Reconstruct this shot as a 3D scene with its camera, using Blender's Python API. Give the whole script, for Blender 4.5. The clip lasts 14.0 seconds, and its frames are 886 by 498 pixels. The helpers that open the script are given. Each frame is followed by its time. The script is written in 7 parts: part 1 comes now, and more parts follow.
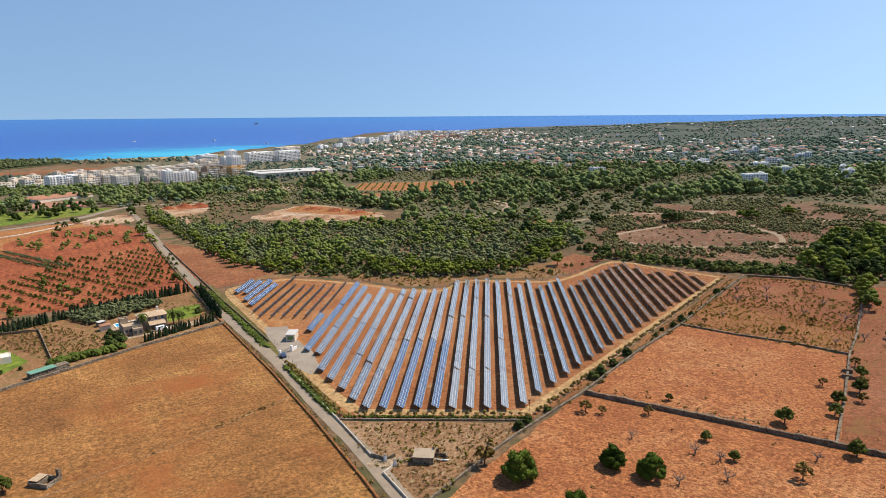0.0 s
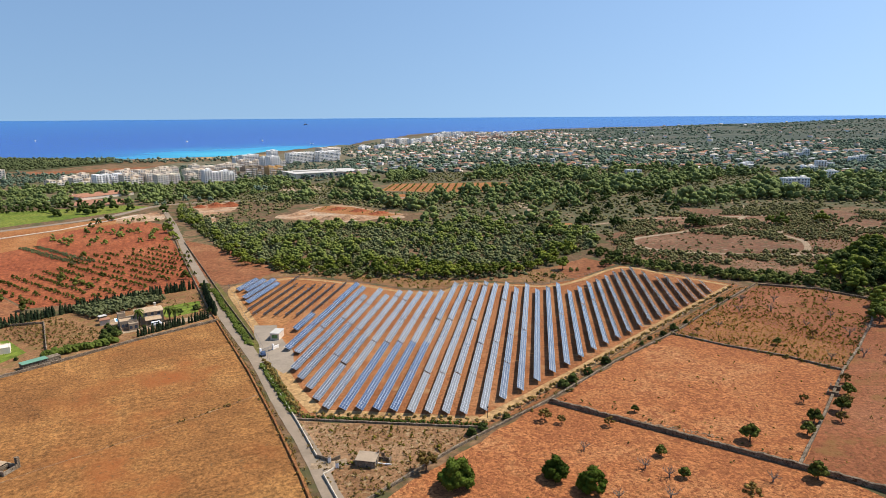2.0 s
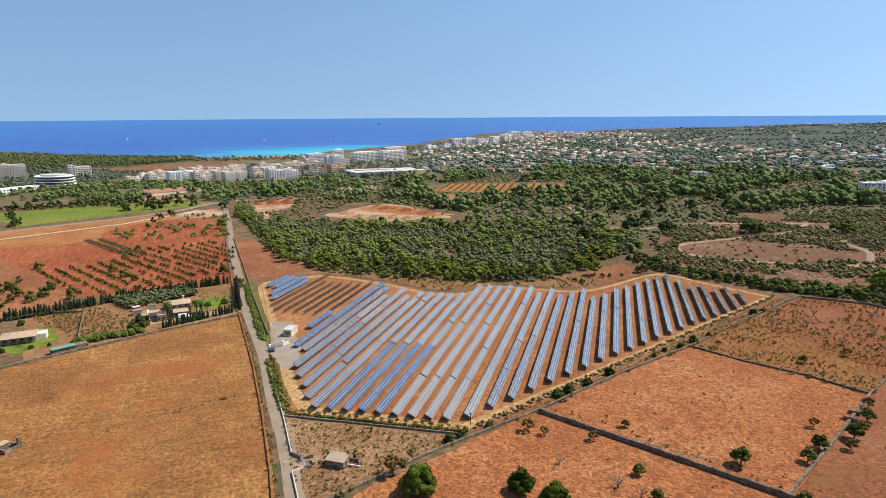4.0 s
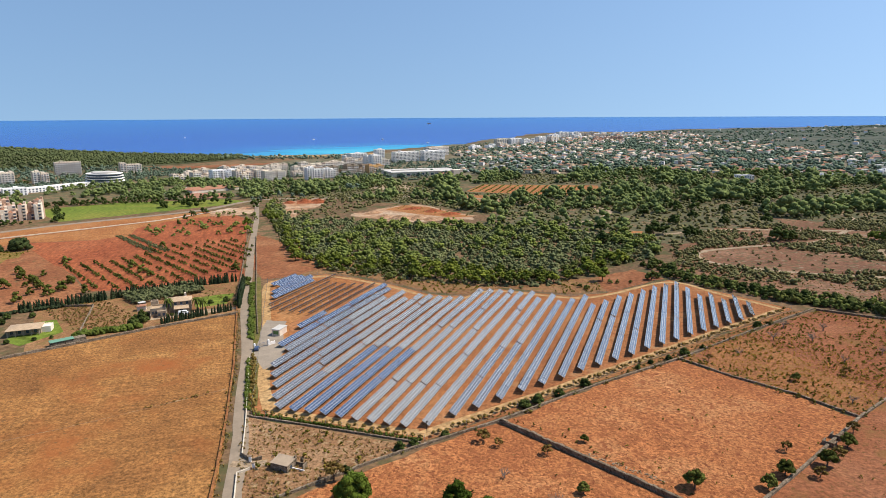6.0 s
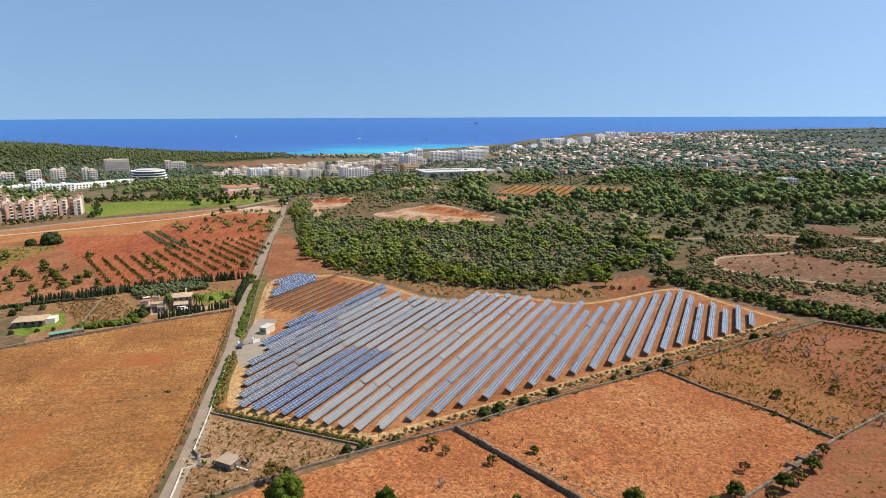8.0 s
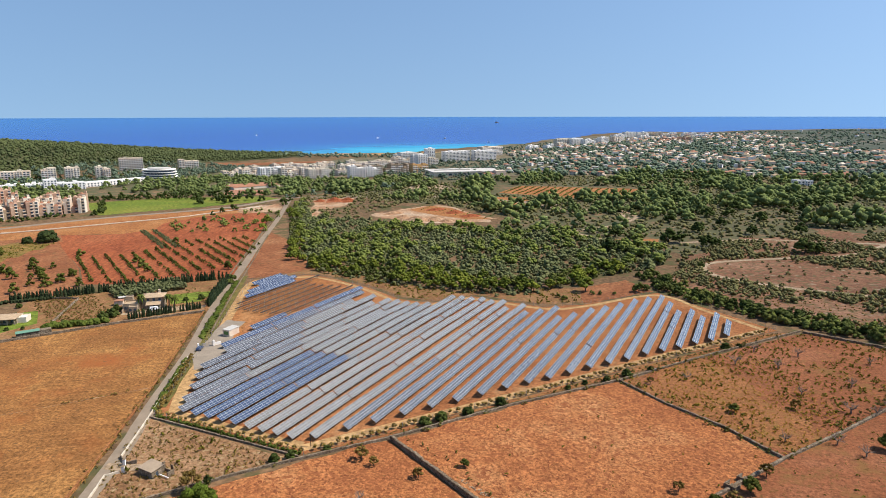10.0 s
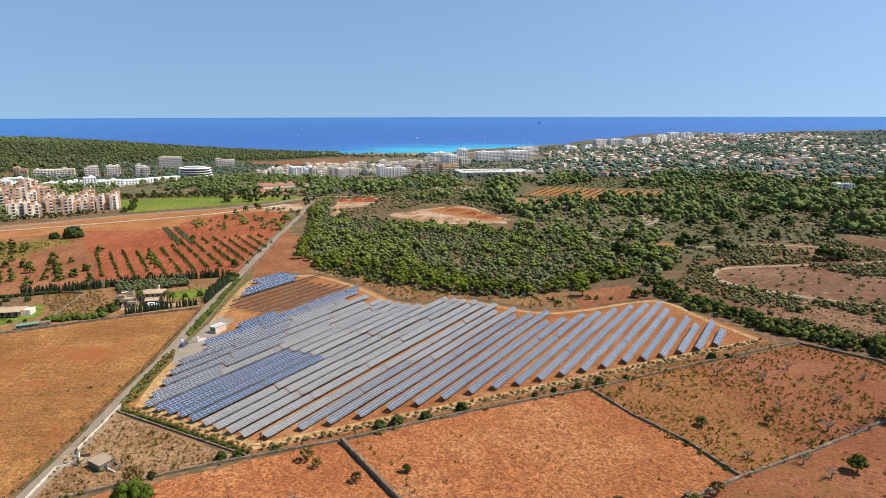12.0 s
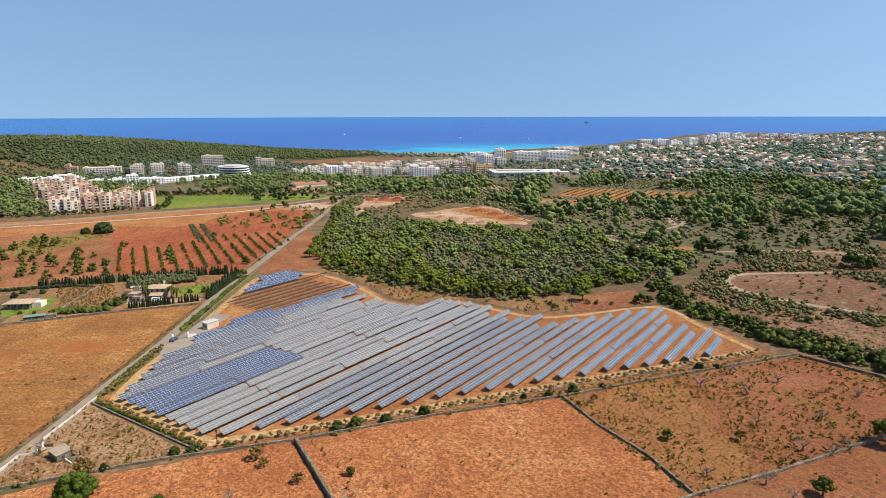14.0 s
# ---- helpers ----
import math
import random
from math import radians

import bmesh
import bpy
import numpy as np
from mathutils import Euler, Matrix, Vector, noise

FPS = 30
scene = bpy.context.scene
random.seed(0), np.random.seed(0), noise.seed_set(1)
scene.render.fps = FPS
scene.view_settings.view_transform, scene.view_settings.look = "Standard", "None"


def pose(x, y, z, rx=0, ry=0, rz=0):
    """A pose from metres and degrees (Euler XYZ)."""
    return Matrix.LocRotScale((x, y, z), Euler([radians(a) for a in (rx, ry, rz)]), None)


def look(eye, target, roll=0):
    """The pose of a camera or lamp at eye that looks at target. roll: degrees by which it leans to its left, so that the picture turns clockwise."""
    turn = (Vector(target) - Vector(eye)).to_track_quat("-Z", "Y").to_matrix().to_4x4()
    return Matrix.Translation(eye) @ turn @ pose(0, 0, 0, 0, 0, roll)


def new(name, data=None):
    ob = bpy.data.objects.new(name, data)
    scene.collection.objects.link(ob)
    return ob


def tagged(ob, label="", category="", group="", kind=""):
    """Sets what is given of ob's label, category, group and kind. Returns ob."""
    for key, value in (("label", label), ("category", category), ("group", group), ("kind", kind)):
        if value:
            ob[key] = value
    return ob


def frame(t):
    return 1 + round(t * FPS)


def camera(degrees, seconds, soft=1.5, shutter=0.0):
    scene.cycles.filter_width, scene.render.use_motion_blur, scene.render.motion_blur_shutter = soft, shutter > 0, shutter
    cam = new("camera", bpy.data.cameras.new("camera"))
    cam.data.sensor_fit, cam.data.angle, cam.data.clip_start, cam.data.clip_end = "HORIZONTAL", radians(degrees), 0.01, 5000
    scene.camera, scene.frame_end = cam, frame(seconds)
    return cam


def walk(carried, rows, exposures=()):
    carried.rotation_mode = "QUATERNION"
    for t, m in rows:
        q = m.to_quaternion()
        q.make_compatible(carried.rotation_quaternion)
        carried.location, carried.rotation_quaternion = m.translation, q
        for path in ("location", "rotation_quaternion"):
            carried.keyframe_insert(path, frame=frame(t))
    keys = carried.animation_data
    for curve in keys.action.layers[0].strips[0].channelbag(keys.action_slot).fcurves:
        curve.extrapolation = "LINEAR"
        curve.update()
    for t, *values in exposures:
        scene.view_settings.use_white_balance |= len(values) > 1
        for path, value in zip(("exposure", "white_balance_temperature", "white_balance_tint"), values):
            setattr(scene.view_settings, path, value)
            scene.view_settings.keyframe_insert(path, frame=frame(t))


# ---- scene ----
cam = camera(69.8, 14.0, soft=0.8)
METRES, EYE, TILT, LEAN, TURN = 182.0, 88.0, -12.0, 0.38, 0.0
ROWS = [
    (0.0, 0.0, 0.0, 0.0, 0.0, 0.0, -0.0),
    (0.5, 0.0353, 0.0026, 0.0012, 1.25, 0.13, -0.29),
    (1.0, 0.0714, 0.0057, 0.0024, 2.35, 0.12, -0.5),
    (1.5, 0.1083, 0.0092, 0.0037, 3.37, 0.08, -0.71),
    (2.0, 0.1443, 0.0127, 0.0049, 4.38, 0.05, -0.94),
    (2.5, 0.1796, 0.0177, 0.0066, 5.72, 0.02, -1.22),
    (3.0, 0.2136, 0.0243, 0.0086, 7.4, -0.02, -1.57),
    (3.5, 0.2479, 0.0327, 0.0112, 9.25, -0.09, -1.94),
    (4.0, 0.2805, 0.0421, 0.0146, 10.94, -0.18, -2.3),
    (6.5, 0.4542, 0.1019, 0.0346, 16.79, -0.52, -3.6),
    (7.0, 0.4895, 0.114, 0.0386, 18.1, -0.62, -3.89),
    (9.5, 0.641, 0.199, 0.0628, 21.69, -0.98, -4.71),
    (10.0, 0.6692, 0.2187, 0.0676, 22.16, -1.03, -4.82),
    (10.5, 0.6994, 0.2371, 0.0721, 22.77, -1.08, -4.94),
    (11.0, 0.7294, 0.2541, 0.0763, 23.75, -1.16, -5.14),
    (11.5, 0.76, 0.2707, 0.08, 24.94, -1.27, -5.36),
    (12.0, 0.7908, 0.2875, 0.0834, 26.15, -1.38, -5.58),
    (12.5, 0.8224, 0.3049, 0.087, 27.42, -1.51, -5.83),
    (13.0, 0.8523, 0.3235, 0.091, 28.61, -1.65, -6.04),
    (13.5, 0.8802, 0.3445, 0.0957, 29.64, -1.77, -6.21),
    (14.0, 0.9061, 0.3672, 0.1005, 30.52, -1.86, -6.35),
]
walk(cam, [(t, pose(0, 0, EYE, TILT, LEAN, TURN) @ pose(METRES * x, METRES * y, METRES * z, 90 + pitch, roll, yaw)) for t, x, y, z, yaw, pitch, roll in ROWS])

# ---- light ----
SUN_AZ, SUN_EL = 27.0, 54.0  # azimuth from +x towards +y
world = bpy.data.worlds.new("sky")
scene.world = world
world.use_nodes = True
wn = world.node_tree
sky = wn.nodes.new("ShaderNodeTexSky")
sky.sky_type = "NISHITA"
sky.sun_disc = False
sky.sun_elevation = radians(SUN_EL)
sky.sun_rotation = radians(90 - SUN_AZ)
sky.altitude = 0
sky.air_density, sky.dust_density, sky.ozone_density = 1.0, 0.7, 5.2
wn.nodes["Background"].inputs["Strength"].default_value = 0.105
way = wn.nodes.new("ShaderNodeTexCoord")
up = wn.nodes.new("ShaderNodeVectorMath")
up.operation = "MULTIPLY_ADD"
up.inputs[1].default_value = (1, 1, 0.42)
up.inputs[2].default_value = (0, 0, 0.15)
wn.links.new(way.outputs["Generated"], up.inputs[0])
wn.links.new(up.outputs[0], sky.inputs["Vector"])
wn.links.new(sky.outputs[0], wn.nodes["Background"].inputs["Color"])
sun = new("sun", bpy.data.lights.new("sun", "SUN"))
sun.data.energy, sun.data.angle, sun.data.color = 4.95, radians(0.6), (1.0, 0.935, 0.85)
a, e = radians(SUN_AZ), radians(SUN_EL)
sun.matrix_world = look((math.cos(a) * math.cos(e) * 500, math.sin(a) * math.cos(e) * 500, math.sin(e) * 500), (0, 0, 0))
scene.view_settings.exposure = 0.4

# ---- terrain shape ----
CX, CY = 80.0, 30.0
SEA = -9.0
COAST = [(-180, 4600), (-100, 4500), (-78, 1900), (-60, 1800), (-40, 1760), (-34, 1690), (-29, 1653), (-24.8, 1680), (-20, 1890),
         (-15, 2080), (-11.2, 2500), (-8, 3000), (-4, 3250), (60, 3250), (75, 4600), (180, 4600)]
RIDGE = [(-180, 20), (-90, 0), (-36, -4), (-10, 3), (-5, 9), (0, 8), (5, 20), (11, 28), (20, 43), (30, 63), (36, 70), (180, 40)]


def smooth(v):
    v = min(1.0, max(0.0, v))
    return v * v * (3 - 2 * v)


def table(rows, x):
    for (a0, b0), (a1, b1) in zip(rows, rows[1:]):
        if x <= a1:
            return b0 + (b1 - b0) * smooth((x - a0) / (a1 - a0)) if x > a0 else b0
    return rows[-1][1]


def polar(x, y):
    return math.degrees(math.atan2(x - CX, y - CY)), math.hypot(x - CX, y - CY)


def sea_height(d):
    return SEA + 80 * max(0.0, (d - 1800) / 2950) ** 2


def height(x, y):
    """The land's height: a plain that falls gently to the west, a wooded headland, a coast and a far ridge."""
    z = 5.6 * math.tanh(x / 350) - 1.8 * smooth((y - 150) / 350)
    az, d = polar(x, y)
    if d > 700:
        z += (table(RIDGE, az) - z) * smooth((d - 1300) / 1900)
        if -100 < az < -36:
            z += 47 * smooth((-az - 36) / 27) * smooth((d - 1100) / 430)
        shore = table(COAST, az)
        if d > shore:
            z += (sea_height(d) - 18 - z) * smooth((d - shore) / 60)
    return z


# ---- materials ----
def material(name, rough=0.9, metal=0.0, spec=0.3):
    m = bpy.data.materials.new(name)
    m.use_nodes = True
    b = m.node_tree.nodes["Principled BSDF"]
    b.inputs["Roughness"].default_value, b.inputs["Metallic"].default_value = rough, metal
    b.inputs["Specular IOR Level"].default_value = spec
    return m, m.node_tree, b


def coords(nt, scale, turn=0.0, kind="Object"):
    tc, mp = nt.nodes.new("ShaderNodeTexCoord"), nt.nodes.new("ShaderNodeMapping")
    mp.inputs["Scale"].default_value = scale
    rot = nt.nodes.new("ShaderNodeVectorRotate")
    rot.rotation_type = "Z_AXIS"
    rot.inputs["Angle"].default_value = radians(turn)
    nt.links.new(tc.outputs[kind], rot.inputs["Vector"])
    nt.links.new(rot.outputs[0], mp.inputs["Vector"])
    return mp.outputs[0]


def noise_tex(nt, vec, scale=1.0, detail=4.0, rough=0.6, warp=0.0):
    n = nt.nodes.new("ShaderNodeTexNoise")
    n.inputs["Scale"].default_value, n.inputs["Detail"].default_value = scale, detail
    n.inputs["Roughness"].default_value, n.inputs["Distortion"].default_value = rough, warp
    nt.links.new(vec, n.inputs["Vector"])
    return n.outputs["Fac"]


def ramp(nt, fac, stops):
    r = nt.nodes.new("ShaderNodeValToRGB")
    while len(r.color_ramp.elements) < len(stops):
        r.color_ramp.elements.new(0.5)
    for el, (p, c) in zip(r.color_ramp.elements, stops):
        el.position, el.color = p, (*c, 1) if len(c) == 3 else c
    nt.links.new(fac, r.inputs["Fac"])
    return r.outputs["Color"]


def mix(nt, fac, c1, c2, blend="MIX"):
    m = nt.nodes.new("ShaderNodeMix")
    m.data_type, m.blend_type = "RGBA", blend
    for value, slot in ((fac, m.inputs[0]), (c1, m.inputs[6]), (c2, m.inputs[7])):
        if isinstance(value, (int, float)):
            slot.default_value = value
        elif isinstance(value, tuple):
            slot.default_value = (*value, 1)
        else:
            nt.links.new(value, slot)
    return m.outputs[2]


def bump(nt, b, fac, strength=0.3, dist=0.1):
    n = nt.nodes.new("ShaderNodeBump")
    n.inputs["Strength"].default_value, n.inputs["Distance"].default_value = strength, dist
    nt.links.new(fac, n.inputs["Height"])
    nt.links.new(n.outputs[0], b.inputs["Normal"])


def grey(v):
    return (v, v, v)


def soil(name, lo, mid, hi, spots=None, streak=None, big=0.02, fine=0.6, spot_scale=0.35, spot_cut=(0.58, 0.68), marks=None, lines=None, punch=0.18):
    """Open ground: broad tone, clods or furrows, and tufts of dry growth."""
    m, nt, b = material(name, 0.95, spec=0.1)
    b.inputs["Diffuse Roughness"].default_value = 0.3
    base = coords(nt, (1, 1, 1))
    c = ramp(nt, noise_tex(nt, base, big, 6, 0.62, 0.4), [(0.3, lo), (0.5, mid), (0.7, hi)])
    f = noise_tex(nt, base, fine, 5, 0.7)
    c = mix(nt, 0.7, c, ramp(nt, f, [(0.5 - punch, grey(0.16)), (0.5, grey(0.5)), (0.5 + punch, grey(0.86))]), "OVERLAY")
    if streak:
        turn, across, along, amount = streak
        s = noise_tex(nt, coords(nt, (across, along, 1), turn), 1.0, 5, 0.6, 0.3)
        c = mix(nt, amount, c, ramp(nt, s, [(0.3, grey(0.2)), (0.5, grey(0.5)), (0.7, grey(0.82))]), "OVERLAY")
    if lines:
        turn, across, along, amount = lines
        s = noise_tex(nt, coords(nt, (across, along, 1), turn), 1.0, 3, 0.7, 0.15)
        broad = noise_tex(nt, base, 0.03, 3, 0.6)
        soft = mix(nt, ramp(nt, broad, [(0.4, grey(0.1)), (0.62, grey(1))]), grey(0.5), ramp(nt, s, [(0.32, grey(0.12)), (0.5, grey(0.5)), (0.68, grey(0.86))]))
        c = mix(nt, amount, c, soft, "OVERLAY")
    if spots:
        s = noise_tex(nt, base, spot_scale, 4, 0.65)
        c = mix(nt, ramp(nt, s, [(spot_cut[0], grey(0)), (spot_cut[1], grey(1))]), c, spots)
    if marks:
        colour, turn, across, along, cut = marks
        s = noise_tex(nt, coords(nt, (across, along, 1), turn), 1.0, 3, 0.55, 0.6)
        c = mix(nt, ramp(nt, s, [(cut, grey(0)), (cut + 0.05, grey(1))]), c, colour)
    nt.links.new(c, b.inputs["Base Color"])
    bump(nt, b, f, 0.9, 0.3)
    return m


def plain(name, colour, rough=0.8, spec=0.3, metal=0.0, vary=0.25, scale=0.5, per="none"):
    """Paint, plaster, metal and the like, with broad stains and a fine grain."""
    m, nt, b = material(name, rough, metal, spec)
    base = coords(nt, (1, 1, 1))
    f = noise_tex(nt, base, scale, 6, 0.65)
    g = noise_tex(nt, base, scale * 9, 3, 0.6)
    c = mix(nt, vary, colour, ramp(nt, f, [(0.25, grey(0.2)), (0.5, grey(0.5)), (0.75, grey(0.75))]), "OVERLAY")
    c = mix(nt, vary * 0.6, c, ramp(nt, g, [(0.3, grey(0.3)), (0.7, grey(0.7))]), "OVERLAY")
    if per != "none":
        src = nt.nodes.new("ShaderNodeObjectInfo").outputs["Random"] if per == "object" else nt.nodes.new("ShaderNodeNewGeometry").outputs["Random Per Island"]
        c = mix(nt, 0.4, c, ramp(nt, src, [(0, grey(0.36)), (1, grey(0.76))]), "OVERLAY")
    nt.links.new(c, b.inputs["Base Color"])
    bump(nt, b, g, 0.15, 0.02)
    return m


def leaves(name, dark, mid, light, per="island", scale=0.11, relief=0.8):
    """Foliage: the tone changes from tree to tree, a little from clump to clump, and within a clump."""
    m, nt, b = material(name, 0.8, spec=0.06)
    isl = nt.nodes.new("ShaderNodeNewGeometry").outputs["Random Per Island"]
    base = coords(nt, (1, 1, 1))
    if per == "object":
        tone = nt.nodes.new("ShaderNodeObjectInfo").outputs["Random"]
    else:
        spread = nt.nodes.new("ShaderNodeMapRange")
        spread.inputs["From Min"].default_value, spread.inputs["From Max"].default_value = 0.3, 0.7
        nt.links.new(noise_tex(nt, base, scale, 4, 0.6), spread.inputs["Value"])
        tone = spread.outputs[0]
    c = ramp(nt, tone, [(0.0, dark), (0.5, mid), (1.0, light)])
    c = mix(nt, 0.35, c, ramp(nt, isl, [(0, grey(0.25)), (1, grey(0.72))]), "OVERLAY")
    tuft = noise_tex(nt, base, 3.0, 4, 0.7)
    c = mix(nt, 0.4, c, ramp(nt, tuft, [(0.3, grey(0.2)), (0.5, grey(0.5)), (0.72, grey(0.8))]), "OVERLAY")
    spray = noise_tex(nt, base, 1.1, 5, 0.72)
    c = mix(nt, 0.5, c, ramp(nt, spray, [(0.3, grey(0.3)), (0.5, grey(0.58)), (0.7, grey(0.88))]), "OVERLAY")
    nt.links.new(c, b.inputs["Base Color"])
    bump(nt, b, spray, 1.0, relief)
    return m


M_LAND = soil("dry_land", (0.105, 0.068, 0.035), (0.153, 0.091, 0.047), (0.217, 0.124, 0.063), spots=(0.085, 0.076, 0.031), spot_scale=0.07, spot_cut=(0.5, 0.6), big=0.008, fine=0.35)
M_COMPOUND = soil("compound_soil", (0.226, 0.084, 0.031), (0.273, 0.108, 0.041), (0.338, 0.160, 0.067), big=0.03, fine=0.8, spots=(0.338, 0.191, 0.087), spot_scale=0.08, spot_cut=(0.58, 0.72))
M_SAND = soil("sandy_track", (0.333, 0.192, 0.080), (0.374, 0.227, 0.098), (0.416, 0.274, 0.128), big=0.05, fine=0.7)
M_GRAVEL = plain("gravel", (0.258, 0.209, 0.156), 0.95, 0.1, vary=0.35, scale=0.2)
M_GOLD = soil("stubble_field", (0.173, 0.075, 0.025), (0.242, 0.108, 0.034), (0.306, 0.153, 0.050), spots=(0.266, 0.088, 0.026), spot_scale=0.018, spot_cut=(0.54, 0.68), streak=(60, 0.5, 0.12, 0.35), big=0.03, fine=1.1, marks=((0.153, 0.077, 0.030), 60, 1.0, 0.7, 0.61), lines=(-34, 1.5, 0.08, 0.28), punch=0.14)
M_ORANGE = soil("tilled_field", (0.265, 0.092, 0.034), (0.329, 0.124, 0.044), (0.392, 0.184, 0.075), spots=(0.239, 0.082, 0.031), spot_scale=0.5, spot_cut=(0.53, 0.62), streak=(-48, 0.9, 0.6, 0.35), big=0.035, fine=1.2, marks=((0.170, 0.055, 0.022), -48, 1.2, 0.85, 0.58), lines=(-48, 1.6, 0.4, 0.25), punch=0.14)
M_ROUGH = soil("fallow_field", (0.181, 0.065, 0.028), (0.230, 0.084, 0.036), (0.266, 0.111, 0.054), spots=(0.206, 0.100, 0.035), spot_scale=0.1, spot_cut=(0.54, 0.66), big=0.025, fine=0.9, marks=((0.137, 0.068, 0.022), 0, 1.0, 1.0, 0.6))
M_RED = soil("red_earth", (0.198, 0.054, 0.022), (0.244, 0.071, 0.028), (0.283, 0.096, 0.040), streak=(-33, 0.5, 0.05, 0.4), big=0.02, fine=0.5)
M_BROWN = soil("brown_earth", (0.174, 0.064, 0.028), (0.221, 0.086, 0.037), (0.272, 0.126, 0.057), spots=(0.138, 0.079, 0.032), spot_scale=0.1, spot_cut=(0.57, 0.7), big=0.03, fine=0.5)
M_STRAWSOIL = soil("straw_strewn_soil", (0.201, 0.080, 0.031), (0.246, 0.102, 0.039), (0.290, 0.131, 0.052), spots=(0.233, 0.116, 0.037), spot_scale=0.3, spot_cut=(0.52, 0.64), big=0.04, fine=1.0)
M_SCRUBLAND = soil("scrub_ground", (0.161, 0.076, 0.034), (0.217, 0.108, 0.047), (0.282, 0.160, 0.076), spots=(0.177, 0.111, 0.041), spot_scale=0.25, spot_cut=(0.5, 0.62), big=0.05, fine=0.8)
M_PLOT = soil("stony_plot_soil", (0.177, 0.088, 0.039), (0.233, 0.124, 0.059), (0.306, 0.184, 0.098), spots=(0.322, 0.224, 0.117), spot_scale=0.55, spot_cut=(0.54, 0.64), big=0.06, fine=1.0, marks=((0.112, 0.064, 0.030), 20, 0.9, 0.9, 0.61))
M_HEATH = soil("heath_ground", (0.137, 0.065, 0.036), (0.185, 0.088, 0.048), (0.266, 0.148, 0.087), spots=(0.112, 0.084, 0.039), spot_scale=0.3, spot_cut=(0.52, 0.6), big=0.02, fine=0.5, marks=((0.242, 0.171, 0.109), 0, 0.2, 0.2, 0.62))
M_CHALK = soil("chalk_cutting", (0.277, 0.130, 0.061), (0.347, 0.213, 0.122), (0.416, 0.316, 0.215), big=0.03, fine=0.3)
M_LAWN = soil("mown_grass", (0.089, 0.124, 0.018), (0.118, 0.151, 0.021), (0.182, 0.176, 0.033), big=0.015, fine=0.3)
M_ASPHALT = plain("asphalt", (0.235, 0.180, 0.125), 0.9, 0.2, vary=0.35, scale=0.12)
M_PALE = soil("pale_track", (0.257, 0.179, 0.108), (0.304, 0.219, 0.138), (0.347, 0.261, 0.171), big=0.05, fine=0.6)
M_STONE = soil("dry_stone", (0.121, 0.086, 0.054), (0.177, 0.131, 0.084), (0.273, 0.211, 0.145), big=0.5, fine=2.2, spots=(0.069, 0.048, 0.028), spot_scale=1.2, spot_cut=(0.56, 0.62))
M_STONE_LIGHT = soil("pale_stone", (0.137, 0.100, 0.064), (0.201, 0.151, 0.102), (0.306, 0.244, 0.172), big=0.5, fine=2.0, spots=(0.081, 0.060, 0.037), spot_scale=1.1, spot_cut=(0.57, 0.63))
M_LIME = plain("worn_limewash", (0.515, 0.442, 0.340), 0.9, 0.1, vary=0.5, scale=0.4)
M_EARTH = soil("bare_orange_earth", (0.237, 0.090, 0.030), (0.291, 0.123, 0.043), (0.336, 0.164, 0.064), big=0.05, fine=0.8)
# maquis greyed further: part of this tone is distance haze put into the colour
M_MAQUIS = soil("hazed_maquis", (0.069, 0.080, 0.059), (0.092, 0.100, 0.070), (0.153, 0.120, 0.087), big=0.006, fine=0.03, spots=(0.069, 0.080, 0.057), spot_scale=0.02, spot_cut=(0.45, 0.55))
M_GARRIGUE = soil("low_scrub_cover", (0.121, 0.091, 0.048), (0.145, 0.104, 0.055), (0.226, 0.124, 0.067), big=0.012, fine=0.22, spots=(0.092, 0.089, 0.043), spot_scale=0.09, spot_cut=(0.40, 0.52))
M_TOWNSOIL = soil("garden_ground", (0.096, 0.089, 0.047), (0.133, 0.116, 0.067), (0.201, 0.151, 0.098), big=0.02, fine=0.12)
M_VERGE = soil("green_verge", (0.096, 0.084, 0.024), (0.121, 0.104, 0.030), (0.177, 0.120, 0.043), big=0.1, fine=0.9)
M_WEEDY = soil("weedy_orchard_floor", (0.161, 0.100, 0.031), (0.185, 0.116, 0.033), (0.217, 0.124, 0.039), big=0.04, fine=0.5, spots=(0.129, 0.111, 0.024), spot_scale=0.15, spot_cut=(0.5, 0.62))
M_HILLFLOOR = soil("headland_undergrowth", (0.055, 0.059, 0.024), (0.068, 0.070, 0.028), (0.084, 0.083, 0.034), big=0.008, fine=0.09)
M_WHITE = plain("white_plaster", (0.795, 0.755, 0.702), 0.85, 0.2, vary=0.3, scale=0.15, per="object")
M_CREAM = plain("cream_plaster", (0.644, 0.534, 0.414), 0.85, 0.2, vary=0.3, scale=0.15, per="object")
M_PINK = plain("pink_plaster", (0.449, 0.291, 0.200), 0.85, 0.2, vary=0.3, scale=0.15, per="object")
M_OCHRE = plain("ochre_plaster", (0.547, 0.334, 0.137), 0.85, 0.2, vary=0.2, scale=0.15)
M_BUFF = plain("buff_plaster", (0.327, 0.247, 0.167), 0.85, 0.2, vary=0.35, scale=0.3)
M_TILE = plain("terracotta_tiles", (0.304, 0.144, 0.084), 0.85, 0.2, vary=0.5, scale=0.6)
M_CLAYROOF = plain("weathered_tiles", (0.395, 0.281, 0.175), 0.85, 0.2, vary=0.5, scale=0.6)
M_GREYROOF = plain("pale_roof", (0.456, 0.426, 0.380), 0.8, 0.2, vary=0.35, scale=0.1)
M_GLASS = plain("dark_glazing", (0.05, 0.07, 0.09), 0.25, 0.5, vary=0.2, scale=0.2)
M_GREEN_PAINT = plain("green_paint", (0.122, 0.205, 0.061), 0.6, 0.3)
